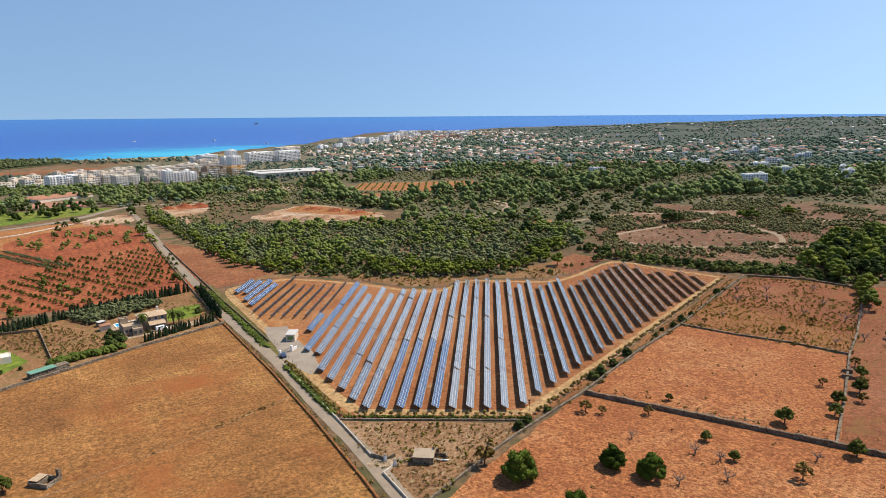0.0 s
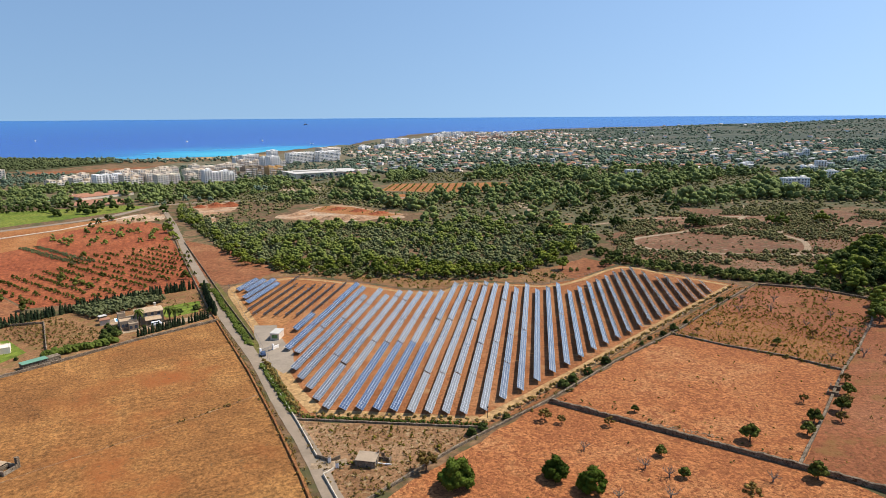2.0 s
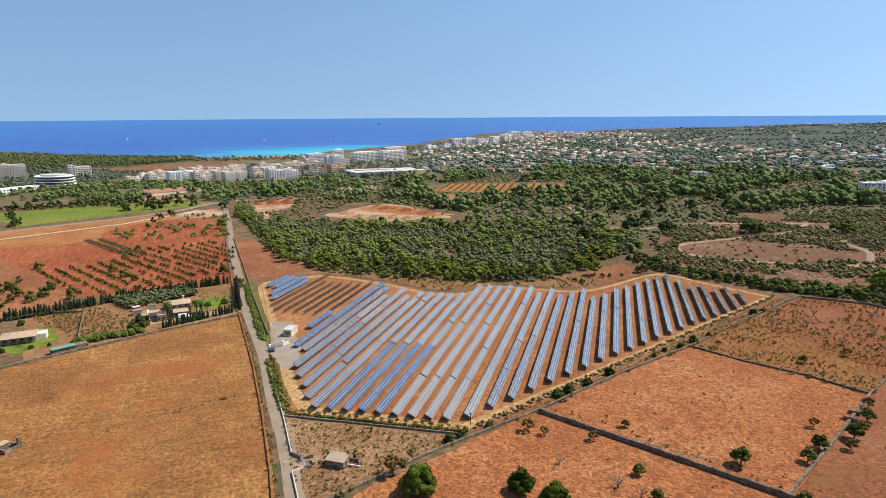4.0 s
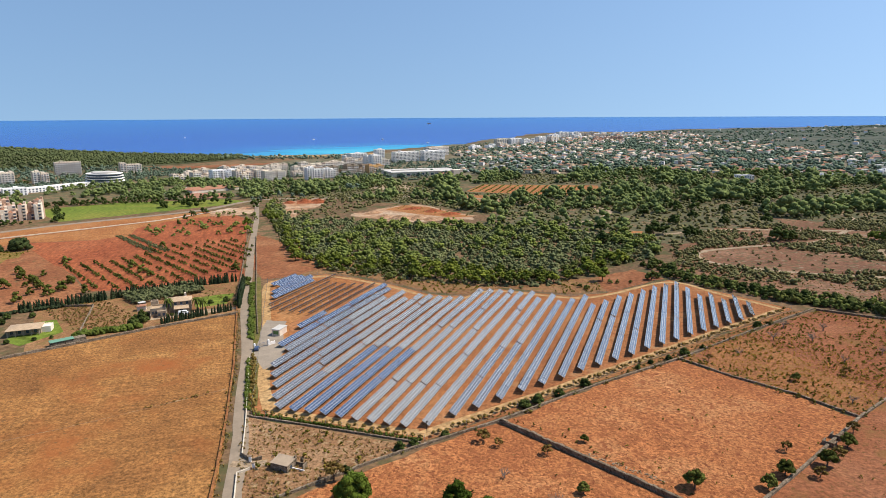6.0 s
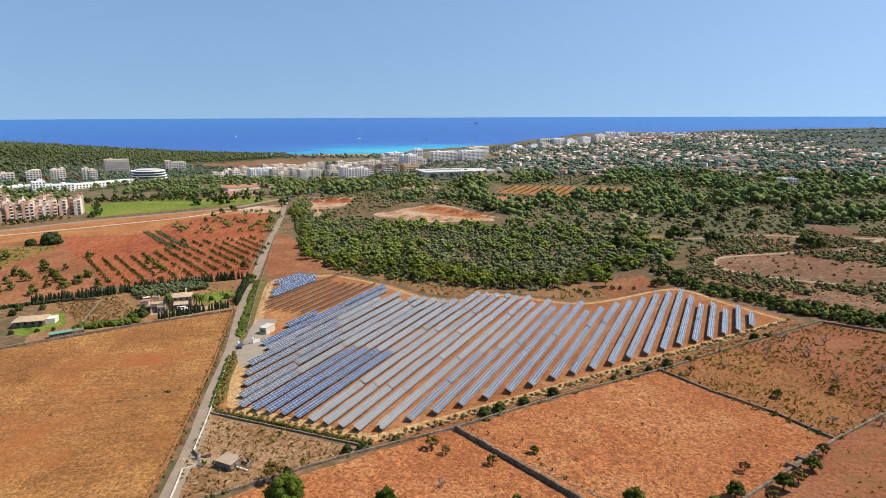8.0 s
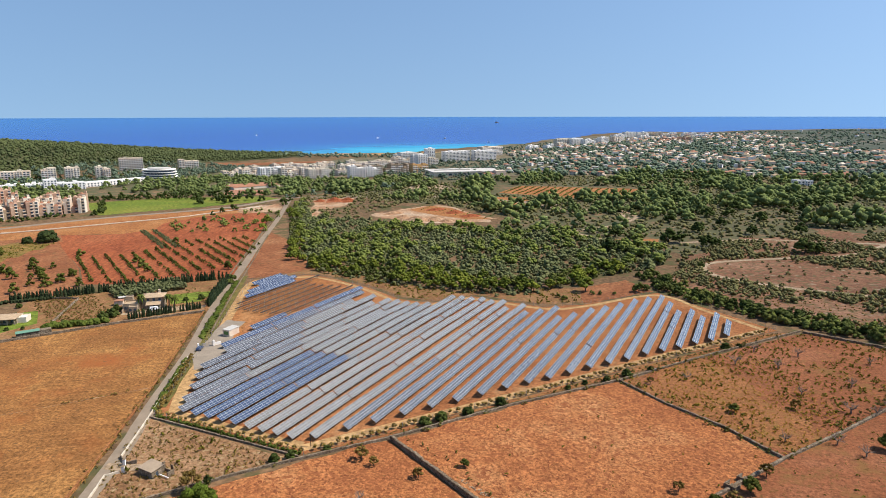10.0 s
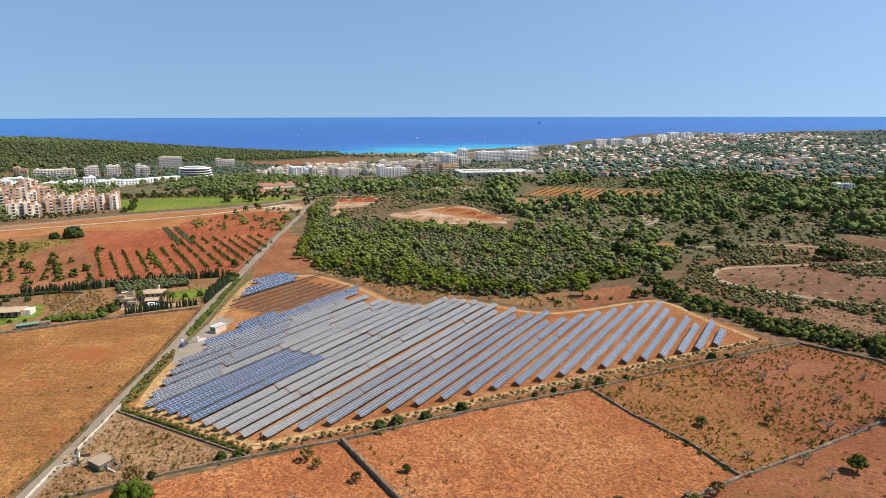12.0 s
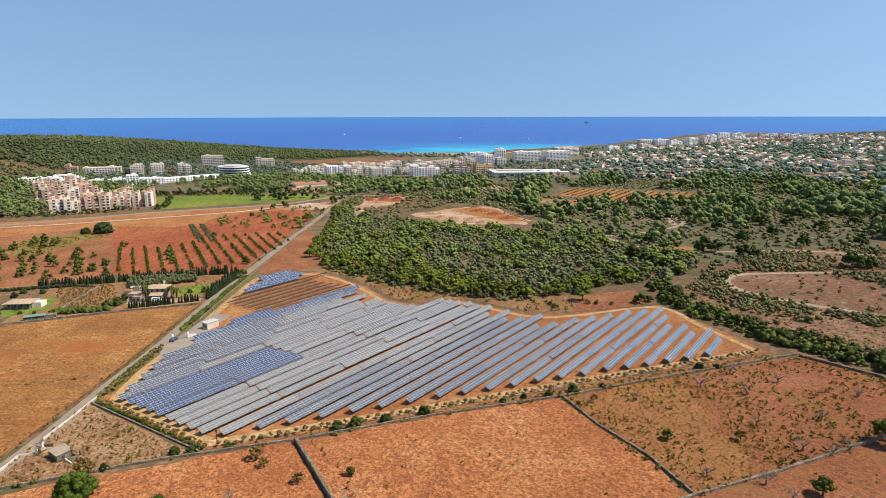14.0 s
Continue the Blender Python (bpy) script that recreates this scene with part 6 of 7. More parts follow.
# ---- farm cabin and gate ----
cabin = thing("transformer_cabin", "white prefabricated transformer cabin with green doors on the gravel", "cabin", -62.0, 245.5, -1, scale=0.95)
part("body", bevelled_box("body", -1.9, 1.9, -3.2, 3.2, -0.1, 3.0, M_CREAM, 0.04), cabin)
part("roof", bevelled_box("roof", -2.1, 2.1, -3.4, 3.4, 3.0, 3.22, M_GREYROOF, 0.04), cabin)
cabin_door = part("door", boxes_mesh("door", [(-1.2, 1.3, -3.26, -3.19, 0.9, 2.4)], M_GREEN_PAINT), cabin, "green louvred door")
part("handle", boxes_mesh("handle", [(0.0, 0.12, -3.33, -3.26, 1.5, 1.7)], M_STEEL), cabin_door)
part("plinth", boxes_mesh("plinth", [(-2.6, 2.6, -4.0, 3.6, -0.2, 0.06)], M_GREYROOF), cabin)
gate = thing("metal_gate", "white rendered gate posts with a steel gate", "gate", -60.5, 229, 60)
part("gate_post", bevelled_box("gate_post", -3.4, -2.7, -0.35, 0.35, -0.2, 2.4, M_WHITE), gate)
part("gate_post", bevelled_box("gate_post", 2.7, 3.4, -0.35, 0.35, -0.2, 2.4, M_WHITE), gate)
part("gate_wing", bevelled_box("gate_wing", 3.45, 6.0, -0.12, 0.12, -0.2, 1.4, M_WHITE), gate)
part("gate_leaf", boxes_mesh("gate_leaf", [(-2.65 + 0.3 * k, -2.6 + 0.3 * k, -0.03, 0.03, 0.1, 1.9) for k in range(18)] + [(-2.65, 2.65, -0.04, 0.04, 0.1, 0.2), (-2.65, 2.65, -0.04, 0.04, 1.8, 1.9)], M_STEEL), gate)
pole = thing("lamp_post", "thin dark camera pole at the corner of the fence", "pole", 25.3, 176.6)
part("shaft", boxes_mesh("shaft", [(-0.08, 0.08, -0.08, 0.08, -0.2, 3.4)], M_RUST), pole)
part("head", boxes_mesh("head", [(-0.25, 0.25, -0.2, 0.2, 3.4, 3.75)], M_RUST), pole)

# ---- old stone buildings ----
shed = thing("stone_shed", "old grey stone shed with a worn roof", "shed", -5.5, 150.0, -6, scale=0.78)
part("wall", boxes_mesh("wall", [(-3.3, 3.3, -2.5, -2.1, -0.2, 2.5), (-3.3, 3.3, 2.1, 2.5, -0.2, 2.9), (-3.3, -2.9, -2.1, 2.1, -0.2, 2.7), (2.9, 3.3, -2.1, 2.1, -0.2, 2.7), (2.95, 3.3, 2.1, 2.9, -0.2, 3.9)], M_STONE_LIGHT), shed)
roof_v = box_v(-3.5, 3.5, -2.7, 2.7, 2.5, 2.65)
roof_v[:, 2] += (roof_v[:, 1] + 2.7) * 0.09
part("roof", mesh_arrays("roof", roof_v, BOX_F, M_BUFF), shed, "worn clay tile roof")
part("door", boxes_mesh("door", [(3.28, 3.34, -1.0, 0.0, 0, 1.9)], M_GLASS), shed)
part("ruined_wall", boxes_mesh("ruined_wall", [(3.3, 7.2, 2.6, 2.9, -0.2, 1.5), (7.2, 7.5, 0.4, 2.9, -0.2, 2.2), (3.5, 4.6, 4.6, 4.9, -0.2, 1.8)], M_STONE_LIGHT), shed)
part("beam", boxes_mesh("beam", [(3.6, 8.2, -0.2, 0.1, 0.6, 0.9)], M_WHITE), shed)
for k, (x, y) in enumerate(((-15.6, 150.3), (-12.9, 147.6))):
    post = thing("gate_pillar", "squat whitewashed gate pillar beside the lane", "pillar", x, y, 30, "gate pillars")
    part("shaft", bevelled_box("shaft", -0.35, 0.35, -0.35, 0.35, -0.2, 1.7, M_WHITE), post)
    part("cap", bevelled_box("cap", -0.45, 0.45, -0.45, 0.45, 1.7, 1.85, M_STONE_LIGHT), post)
wall_run("plot_wall", [(-19.5, 152.5), (-15.6, 150.6), (-13.2, 152.2)], 0.35, 1.0, M_STONE_LIGHT, "low grey entrance wall of the scrubby plot")
ribbon("plot_entry", [(-20, 148), (-14, 149.5), (-11, 151)], 3.2, M_PALE, 0.11, 1.5, "pale dirt entry beside the lane", category="track")
ruin = thing("ruined_hut", "roofless stone hut with a standing chimney in the stubble", "ruin", -100, 142.5, -12, scale=0.85)
part("wall", boxes_mesh("wall", [(-3.4, 3.2, -2.2, -1.8, -0.2, 1.5), (-3.4, -3.0, -1.8, 2.0, -0.2, 1.9), (2.8, 3.2, -1.8, 2.0, -0.2, 1.4), (-3.4, 3.2, 2.0, 2.4, -0.2, 1.7), (-0.4, 0, -1.8, 2.0, -0.2, 1.5)], M_STONE_LIGHT), ruin)
part("roof", boxes_mesh("roof", [(-3.3, -0.3, -1.9, 2.1, 1.85, 2.0)], M_CLAYROOF), ruin)
part("chimney", boxes_mesh("chimney", [(2.2, 3.2, 2.4, 3.4, -0.2, 3.6), (2.1, 3.3, 2.3, 2.6, 3.6, 3.8)], M_STONE_LIGHT), ruin)
plant(CAROB, -108, 139, 0.9, label="dark bush beside a ruined hut")
for x, y, t in ((134.5, 196.5, 32), (137.5, 201, 32)):
    yard = thing("stone_pen", "small grey stone farm pen built against a wall", "pen", x - 1.6, y, t + 25, "pens along the wall", scale=0.75)
    part("wall", boxes_mesh("wall", [(-1.6, 1.6, -2.0, -1.7, -0.2, 1.6), (-1.6, 1.6, 1.7, 2.0, -0.2, 1.6), (-1.6, -1.3, -1.7, 1.7, -0.2, 1.6)], M_STONE_LIGHT), yard)
    part("roof", boxes_mesh("roof", [(-1.7, 0.2, -2.1, 0.2, 1.6, 1.75)], M_STONE), yard)

# ---- low house beyond the stubble field ----
house = thing("bungalow", "flat-roofed cream bungalow beside a small lawn", "house", -171, 221.5, 36)
part("wall", boxes_mesh("wall", [(-7.5, 5, -2.5, 4.5, -0.3, 2.9)], M_BUFF), house)
part("roof", prism("roof", -7.5, 5, -4.6, 4.5, 2.9, 3.9, M_CLAYROOF, 0.4), house, "low tan tiled roof")
part("annex", tub(5.02, 8.6, -1.5, 4.2, -0.3, 2.7, 0.25, 0.3, M_CREAM), house)
for x in (-7.2, -4.2, -1.2, 1.8, 4.7):
    part("porch_post", boxes_mesh("porch_post", [(x - 0.2, x + 0.2, -4.5, -4.1, -0.2, 2.9)], M_BUFF), house)
for x in (-6, -3, 0, 3):
    part("window", WIN, house, at=Matrix.Translation((x, -2.5, 1.5)))
patch("garden_lawn", [(-183, 232), (-176, 240), (-157, 226), (-160, 207), (-172, 210)], M_LAWN, 0.06, ragged=0.5, label="small watered lawn of the bungalow")
shedg = thing("long_shed", "long stone shed with a green sheet roof", "shed", -142.5, 214.5, 56)
part("wall", boxes_mesh("wall", [(-6.5, 6.5, -1.6, 1.6, -0.2, 2.1)], M_STONE_LIGHT), shedg)
part("roof", boxes_mesh("roof", [(-6.7, 2.2, -1.9, 1.9, 2.1, 2.25)], M_GREEN_ROOF), shedg, "green sheet roof")
wall_run("garden_wall", [(-150, 228), (-176, 262), (-190, 257)], 0.4, 1.2, M_STONE_LIGHT, "pale garden wall beside the bungalow")
for x, y, s in ((-160, 214, 0.5), (-168, 208, 0.6), (-155, 218, 0.45), (-190, 240, 0.8), (-200, 235, 0.9), (-195, 228, 0.9)):
    plant(LENTISK, x, y, s, "", "green garden shrub near the bungalow")

# ---- town ----
def block(name, label, category, x, y, w, d, storeys, turn, mat, bays=8, balcony=True, roof=None, group="", penthouse=True, lift=0.0):
    """A block of flats or a hotel: volumes of uneven height and depth, with glazing, balconies, parapets and roof houses."""
    root = thing(name, label, category, x, y, turn, group, z=height(x, y) + lift)
    r = np.random.default_rng(int(abs(x) * 7 + abs(y) * 13))
    n = 1 if storeys > 6 or w < 17 or not balcony else max(2, round(w / 11))
    cuts = [-w / 2 + w * (i + (float(r.uniform(-0.2, 0.2)) if 0 < i < n else 0)) / n for i in range(n + 1)]
    vols = []
    for i in range(n):
        s = max(2, storeys - int(r.choice([0, 0, 1, 1, 2]))) if n > 1 else storeys
        off = float(r.uniform(-2.5, 2.5)) if n > 1 else 0.0
        vols.append((cuts[i], cuts[i + 1] - 0.02, -d / 2 + off, d / 2 + off, s))
    caps = []
    for x0, x1, y0, y1, s in vols:
        t = 3.0 * s
        part("wall", tub(x0, x1, y0, y1, -2, t + 0.8, 0.35, 0.8, mat), root)
        if penthouse and not roof and (n == 1 or r.random() < 0.6):
            a = x0 + (x1 - x0) * float(r.uniform(0.1, 0.5))
            caps.append((a, a + min(5.0, (x1 - x0) * 0.45), y0 + 3, y1 - 4, t, t + 2.6))
    for cap in caps:
        part("roof_house", boxes_mesh("roof_house", [cap], mat), root)
    for k in range(max(v[4] for v in vols)):
        win, slab = [], []
        for x0, x1, y0, y1, s in vols:
            if k >= s:
                continue
            m = max(2, round(bays * (x1 - x0) / w))
            for j in range(m):
                c, half = x0 + (j + 0.5) * (x1 - x0) / m, (x1 - x0) / m * 0.24
                win += [(c - half, c + half, y0 - 0.05, y0 + 0.1, 3 * k + 0.5, 3 * k + 2.3), (c - half, c + half, y1 - 0.1, y1 + 0.05, 3 * k + 0.8, 3 * k + 2.1)]
            for j in range(max(1, round((y1 - y0) / 5))):
                c = y0 + (j + 0.5) * (y1 - y0) / max(1, round((y1 - y0) / 5))
                win += [(x0 - 0.05, x0 + 0.1, c - 0.7, c + 0.7, 3 * k + 0.8, 3 * k + 2.1), (x1 - 0.1, x1 + 0.05, c - 0.7, c + 0.7, 3 * k + 0.8, 3 * k + 2.1)]
            if balcony and k:
                a, b = (x0 + 0.4, x1 - 0.4) if n == 1 or r.random() < 0.5 else (x0 + 0.4, x0 + (x1 - x0) * 0.6)
                slab += [(a, b, y0 - 0.8, y0 + 0.02, 3 * k - 0.15, 3 * k + 0.1), (a, b, y0 - 0.85, y0 - 0.75, 3 * k + 0.1, 3 * k + 0.7), (a, b, y1 - 0.02, y1 + 1.2, 3 * k - 0.15, 3 * k + 0.9)]
        part("window", boxes_mesh("window", win, M_GLASS), root)["kind"] = "stuff"
        if slab:
            part("balcony", boxes_mesh("balcony", slab, M_WHITE if mat is not M_PINK else M_PINK), root)["kind"] = "stuff"
    if roof:
        part("roof", prism("roof", -w / 2, w / 2, -d / 2, d / 2, 3.0 * storeys + 0.1, 3.0 * storeys + 2.6, roof, 0.5), root)
    return root


HOTELS = "hotels of the resort"
# slabs by the beach
block("hotel", "tall white beach hotel with balconies", "hotel", -452, 1225, 36, 16, 7, 52, M_WHITE, 10, group=HOTELS)
block("hotel", "slim white hotel tower", "hotel", -418, 1262, 17, 17, 9, 52, M_WHITE, 4, group=HOTELS)
block("hotel", "long white beach hotel with balconies", "hotel", -372, 1295, 62, 16, 7, 55, M_WHITE, 18, group=HOTELS)
block("hotel", "long white beach hotel with balconies", "hotel", -326, 1340, 55, 16, 7, 54, M_WHITE, 16, group=HOTELS)
block("hotel", "large cream hotel above the beach", "hotel", -362, 1490, 66, 20, 7, 62, M_CREAM, 18, group=HOTELS)
block("hotel", "white hotel near the beach", "hotel", -480, 1255, 34, 15, 6, 50, M_WHITE, 10, group=HOTELS)
for i, (x, y, w, s, t) in enumerate(((-292, 1960, 60, 9, 30), (-258, 1990, 50, 9, 30), (-225, 2010, 60, 8, 40), (-190, 2080, 55, 9, 45), (-160, 2150, 60, 8, 45), (-190, 2380, 45, 8, 20), (-160, 2480, 60, 9, 30), (-120, 2560, 60, 8, 20),
                                     (-75, 2600, 55, 8, 10), (-30, 2650, 70, 7, 20), (40, 2640, 60, 7, 10), (100, 2700, 55, 6, 0), (-20, 2480, 60, 6, 5), (75, 2560, 50, 6, 0), (-330, 1760, 46, 6, 35), (-300, 1820, 40, 5, 40), (-270, 1880, 50, 6, 30), (-215, 2180, 60, 7, 35), (-175, 2300, 60, 8, 40), (-100, 2420, 60, 6, 30))):
    block("hotel", "pale hotel slab on the far headland", "hotel", x, y, w * 0.95, 15, max(4, s - 2), t + 28, M_WHITE if i % 4 else M_CREAM, 7, group=HOTELS)
block("hotel", "salmon-pink hotel on the far slope", "hotel", -10, 2270, 60, 18, 4, 30, M_PINK, 12, group=HOTELS)
block("hotel", "salmon-pink hotel on the far slope", "hotel", 40, 2262, 40, 18, 4, 30, M_PINK, 8, group=HOTELS)
# white and brown blocks behind the pines
FLATS = "apartment blocks behind the pines"
for x, y, w, d, s, t, m, text in ((-338, 1040, 24, 16, 6, 35, M_OCHRE, "ochre apartment block"), (-330, 1005, 18, 14, 5, 35, M_OCHRE, "ochre apartment block"), (-362, 1000, 52, 16, 5, 38, M_BUFF, "long brown apartment block"), (-392, 958, 40, 16, 5, 38, M_BUFF, "long brown apartment block"),
                                  (-352, 1075, 18, 16, 9, 35, M_WHITE, "tall white apartment tower"), (-372, 1095, 16, 14, 8, 35, M_WHITE, "tall white apartment tower"), (-388, 910, 26, 15, 6, 30, M_WHITE, "white apartment block"), (-372, 930, 18, 15, 6, 30, M_WHITE, "white apartment block"),
                                  (-425, 945, 40, 15, 5, 35, M_WHITE, "white apartment block"), (-420, 1010, 48, 15, 6, 35, M_WHITE, "white apartment block"), (-455, 1000, 36, 15, 5, 35, M_WHITE, "white apartment block"), (-470, 930, 40, 15, 5, 40, M_WHITE, "white apartment block"),
                                  (-440, 880, 34, 14, 5, 40, M_WHITE, "white apartment block"), (-485, 880, 42, 16, 5, 40, M_CREAM, "cream apartment block with an arch"), (-505, 915, 40, 15, 6, 40, M_CREAM, "cream apartment block"), (-528, 880, 40, 15, 5, 42, M_WHITE, "white apartment block"),
                                  (-560, 870, 34, 15, 4, 45, M_WHITE, "white apartment block"), (-590, 860, 30, 15, 4, 45, M_WHITE, "white apartment block"), (-600, 910, 36, 15, 4, 45, M_WHITE, "white apartment block"), (-550, 940, 44, 15, 5, 45, M_WHITE, "white apartment block"),
                                  (-500, 985, 44, 15, 5, 40, M_WHITE, "white apartment block"), (-470, 1060, 46, 15, 5, 35, M_CREAM, "cream apartment block"), (-430, 1090, 40, 15, 6, 35, M_WHITE, "white apartment block"), (-540, 1020, 44, 15, 4, 40, M_WHITE, "white apartment block"),
                                  (-415, 1140, 34, 15, 6, 30, M_CREAM, "cream apartment block"), (-380, 1180, 30, 15, 5, 30, M_WHITE, "white apartment block"), (-580, 980, 40, 15, 4, 45, M_WHITE, "white apartment block")):
    if m is M_WHITE and int(x + y) % 5 < 2:
        m, text = M_CREAM, text.replace("white", "cream")
    block("apartment_block", text + " with balconies", "apartments", x, y, w, d, s, t + 16, m, max(4, round(w / 4)), group=FLATS)
# blocks below the headland
for x, y, w, s, t, m in ((-816, 712, 20, 6, 45, M_CREAM), (-790, 732, 20, 6, 45, M_CREAM), (-760, 762, 20, 6, 45, M_CREAM), (-812, 862, 38, 7, 40, M_CREAM), (-748, 930, 34, 6, 40, M_CREAM), (-866, 684, 56, 5, 40, M_CREAM), (-905, 655, 18, 5, 40, M_PINK)):
    block("apartment_block", "cream apartment block below a wooded hill", "apartments", x, y, w, 18, s, t + 12, m, max(5, round(w / 4)), group="blocks below the headland")
block("school", "long low white building with a flat roof", "building", -672, 690, 118, 14, 2, 77, M_WHITE, 26, False, penthouse=False)
block("office", "small white cube-shaped office building", "building", -676, 612, 15, 13, 5, 60, M_WHITE, 4, False)
block("office", "low white office with a flat roof", "building", -668, 640, 26, 13, 3, 60, M_WHITE, 6, False)

# round building of stacked rings
drum = thing("round_hotel", "round white building with dark ribbon windows", "building", -652, 772)


def ring_mesh(name, r0, r1, z0, z1, mat, n=40):
    v, f = [], []
    for k in range(n):
        t = math.tau * k / n
        for r, z in ((r0, z0), (r1, z0), (r1, z1), (r0, z1)):
            v.append((r * math.cos(t) * 1.25, r * math.sin(t), z))
        a, b = 4 * k, 4 * ((k + 1) % n)
        f += [(a + i, a + (i + 1) % 4, b + (i + 1) % 4, b + i) for i in range(4)]
    return mesh_arrays(name, v, [q[::-1] for q in f], mat)


part("base", ring_mesh("base", 0.1, 29, -2, 3.0, M_WHITE), drum)
for k in range(4):
    part("window", ring_mesh("window", 0.1, 21.2 - k * 0.6, 3.0 + 3.6 * k, 5.8 + 3.6 * k, M_GLASS), drum)
    part("balcony", ring_mesh("balcony", 0.1, 23.0 - k * 0.6, 5.8 + 3.6 * k, 6.6 + 3.6 * k, M_WHITE), drum)
part("roof", ring_mesh("roof", 0.1, 15, 17.4, 19.2, M_GREYROOF), drum)

# pink terraced flats beside the main road
def terraced(x, y, turn, n, seed):
    r = np.random.default_rng(seed)
    root = thing("terraced_flats", "stepped salmon-pink flats with tiled turrets", "apartments", x, y, turn, "pink flats beside the main road")
    for i in range(n + 1):
        for j in range(2):
            s = int(r.integers(2, 6)) + (1 if j else 0)
            w, d = 6.4, 9.0
            cx, cy, top = (i - n / 2) * w, j * d - d / 2 + float(r.uniform(-2.6, 2.6)), s * 3.0
            m = (M_PINK, M_CREAM, M_PINK, M_BUFF)[int(r.integers(4))]
            shape = [(cx - w / 2 + 0.02, cx + w / 2 - 0.02, cy - d / 2, cy + d / 2, -2, top), (cx - w / 2 + 0.4, cx - 0.2, cy - d / 2 - float(r.uniform(0.8, 2.4)), cy - d / 2, -2, top - 3 * int(r.integers(0, 3)) - 0.6)]
            part("wall", boxes_mesh("wall", shape + [(cx + 0.8, cx + w / 2 - 0.3, cy + 0.5, cy + 3.4, top, top + 2.4)], m), root)
            part("roof", prism("roof", cx - w / 2 + 0.4, cx + 0.3, cy - d / 2 + 0.6, cy + 1.5, top, top + 1.9, M_TILE if r.random() < 0.55 else M_PINK, 0.2), root)
            wins = [(cx + 0.5, cx + 2.6, cy - d / 2 - 0.05, cy - d / 2 + 0.1, 3 * k + 0.5, 3 * k + 2.3) for k in range(s)]
            part("window", boxes_mesh("window", wins, M_GLASS), root)["kind"] = "stuff"
            rails = [(cx + 0.1, cx + 3.0, cy - d / 2 - 1.1, cy - d / 2, 3 * k - 0.15, 3 * k + 0.75) for k in range(1, s)]
            if rails:
                part("balcony", boxes_mesh("balcony", rails, M_CREAM), root)["kind"] = "stuff"
    return root


for i, (x, y, t, n) in enumerate(((-500, 420, 62, 3), (-497, 447, 62, 3), (-486, 470, 50, 3), (-478, 492, 40, 3), (-540, 440, 62, 3), (-535, 475, 62, 3), (-580, 490, 55, 3), (-595, 455, 62, 3), (-640, 490, 60, 3), (-655, 520, 50, 3), (-700, 545, 50, 3), (-530, 505, 50, 2), (-690, 500, 60, 3))):
    terraced(x, y, t, n, 20 + i)
for x, y, w, t in ((-740, 600, 60, 50), (-790, 570, 60, 50), (-840, 580, 70, 50), (-720, 640, 40, 50)):
    block("apartment_block", "low white apartment block", "apartments", x, y, w, 15, 3, t, M_WHITE, 12, group="blocks below the headland")

# sports hall, courts and market hall
hall = thing("market_hall", "large pale flat-roofed hall among pines", "hall", -246, 1010, 38)
part("wall", boxes_mesh("wall", [(-58, 58, -30, 30, -2, 7)], M_CREAM), hall)
part("roof", boxes_mesh("roof", [(-59, 20, -31, 31, 7.0, 7.8), (20.05, 59, -31, 31, 6.2, 7.2), (-50, 10, -1, 1, 7.8, 9.2)], M_GREYROOF), hall)
part("window", boxes_mesh("window", [(-50 + 8 * k, -45 + 8 * k, -30.1, -29.9, 2, 5) for k in range(12)], M_GLASS), hall)
part("annex", boxes_mesh("annex", [(40, 56, -44, -30.1, -2, 9)], M_CREAM), hall)
part("tiled_wing", prism("tiled_wing", 20, 40, -44, -31.5, 3.5, 6, M_TILE, 0.3), hall)
part("wing_wall", boxes_mesh("wing_wall", [(20, 40, -44, -31.5, -2, 3.5)], M_CREAM), hall)
club = thing("sports_club", "long terracotta-tiled sports club", "building", -452, 742, 60)
part("wall", boxes_mesh("wall", [(-32, 32, -16, 16, -2, 3.2)], M_CREAM), club)
for k in range(3):
    part("roof", prism("roof", -32, 32, -16 + 11 * k, -6 + 11 * k, 3.2, 5.2, M_TILE, 0.3), club)
part("annex", boxes_mesh("annex", [(-30, 12, 19, 27, -2, 3.4)], M_WHITE), club)
patch("clay_court", [(-436, 662), (-380, 672), (-404, 722), (-462, 712)], M_TILE, 0.14, ragged=0, label="red clay sports courts")
patch("sports_court", [(-510, 676), (-484, 704), (-494, 716), (-520, 688)], M_GREEN_PAINT, 0.12, ragged=0, label="green sports court")
patch("car_park", [(-240, 790), (-195, 822), (-215, 850), (-262, 815)], M_PALE, 0.1, ragged=0.5, label="pale car park among pines")
patch("hill_field", [(-760, 1010), (-560, 1230), (-600, 1260), (-800, 1060)], M_BROWN, 0.3, ragged=1, label="brown field below the headland")
patch("hill_field", [(-540, 1230), (-450, 1310), (-470, 1340), (-570, 1260)], M_BROWN, 0.3, ragged=1, label="brown field behind the beach")
patch("beach", [(-760, 1380), (-640, 1420), (-560, 1500), (-500, 1580), (-530, 1600), (-600, 1535), (-680, 1470), (-780, 1440)], M_SAND, 0.3, ragged=2, label="pale sandy beach")
patch("earth_bank", [(-285, 668), (-262, 678), (-250, 650), (-270, 640)], M_RED, 0.15, label="red earth heaps in the yard")

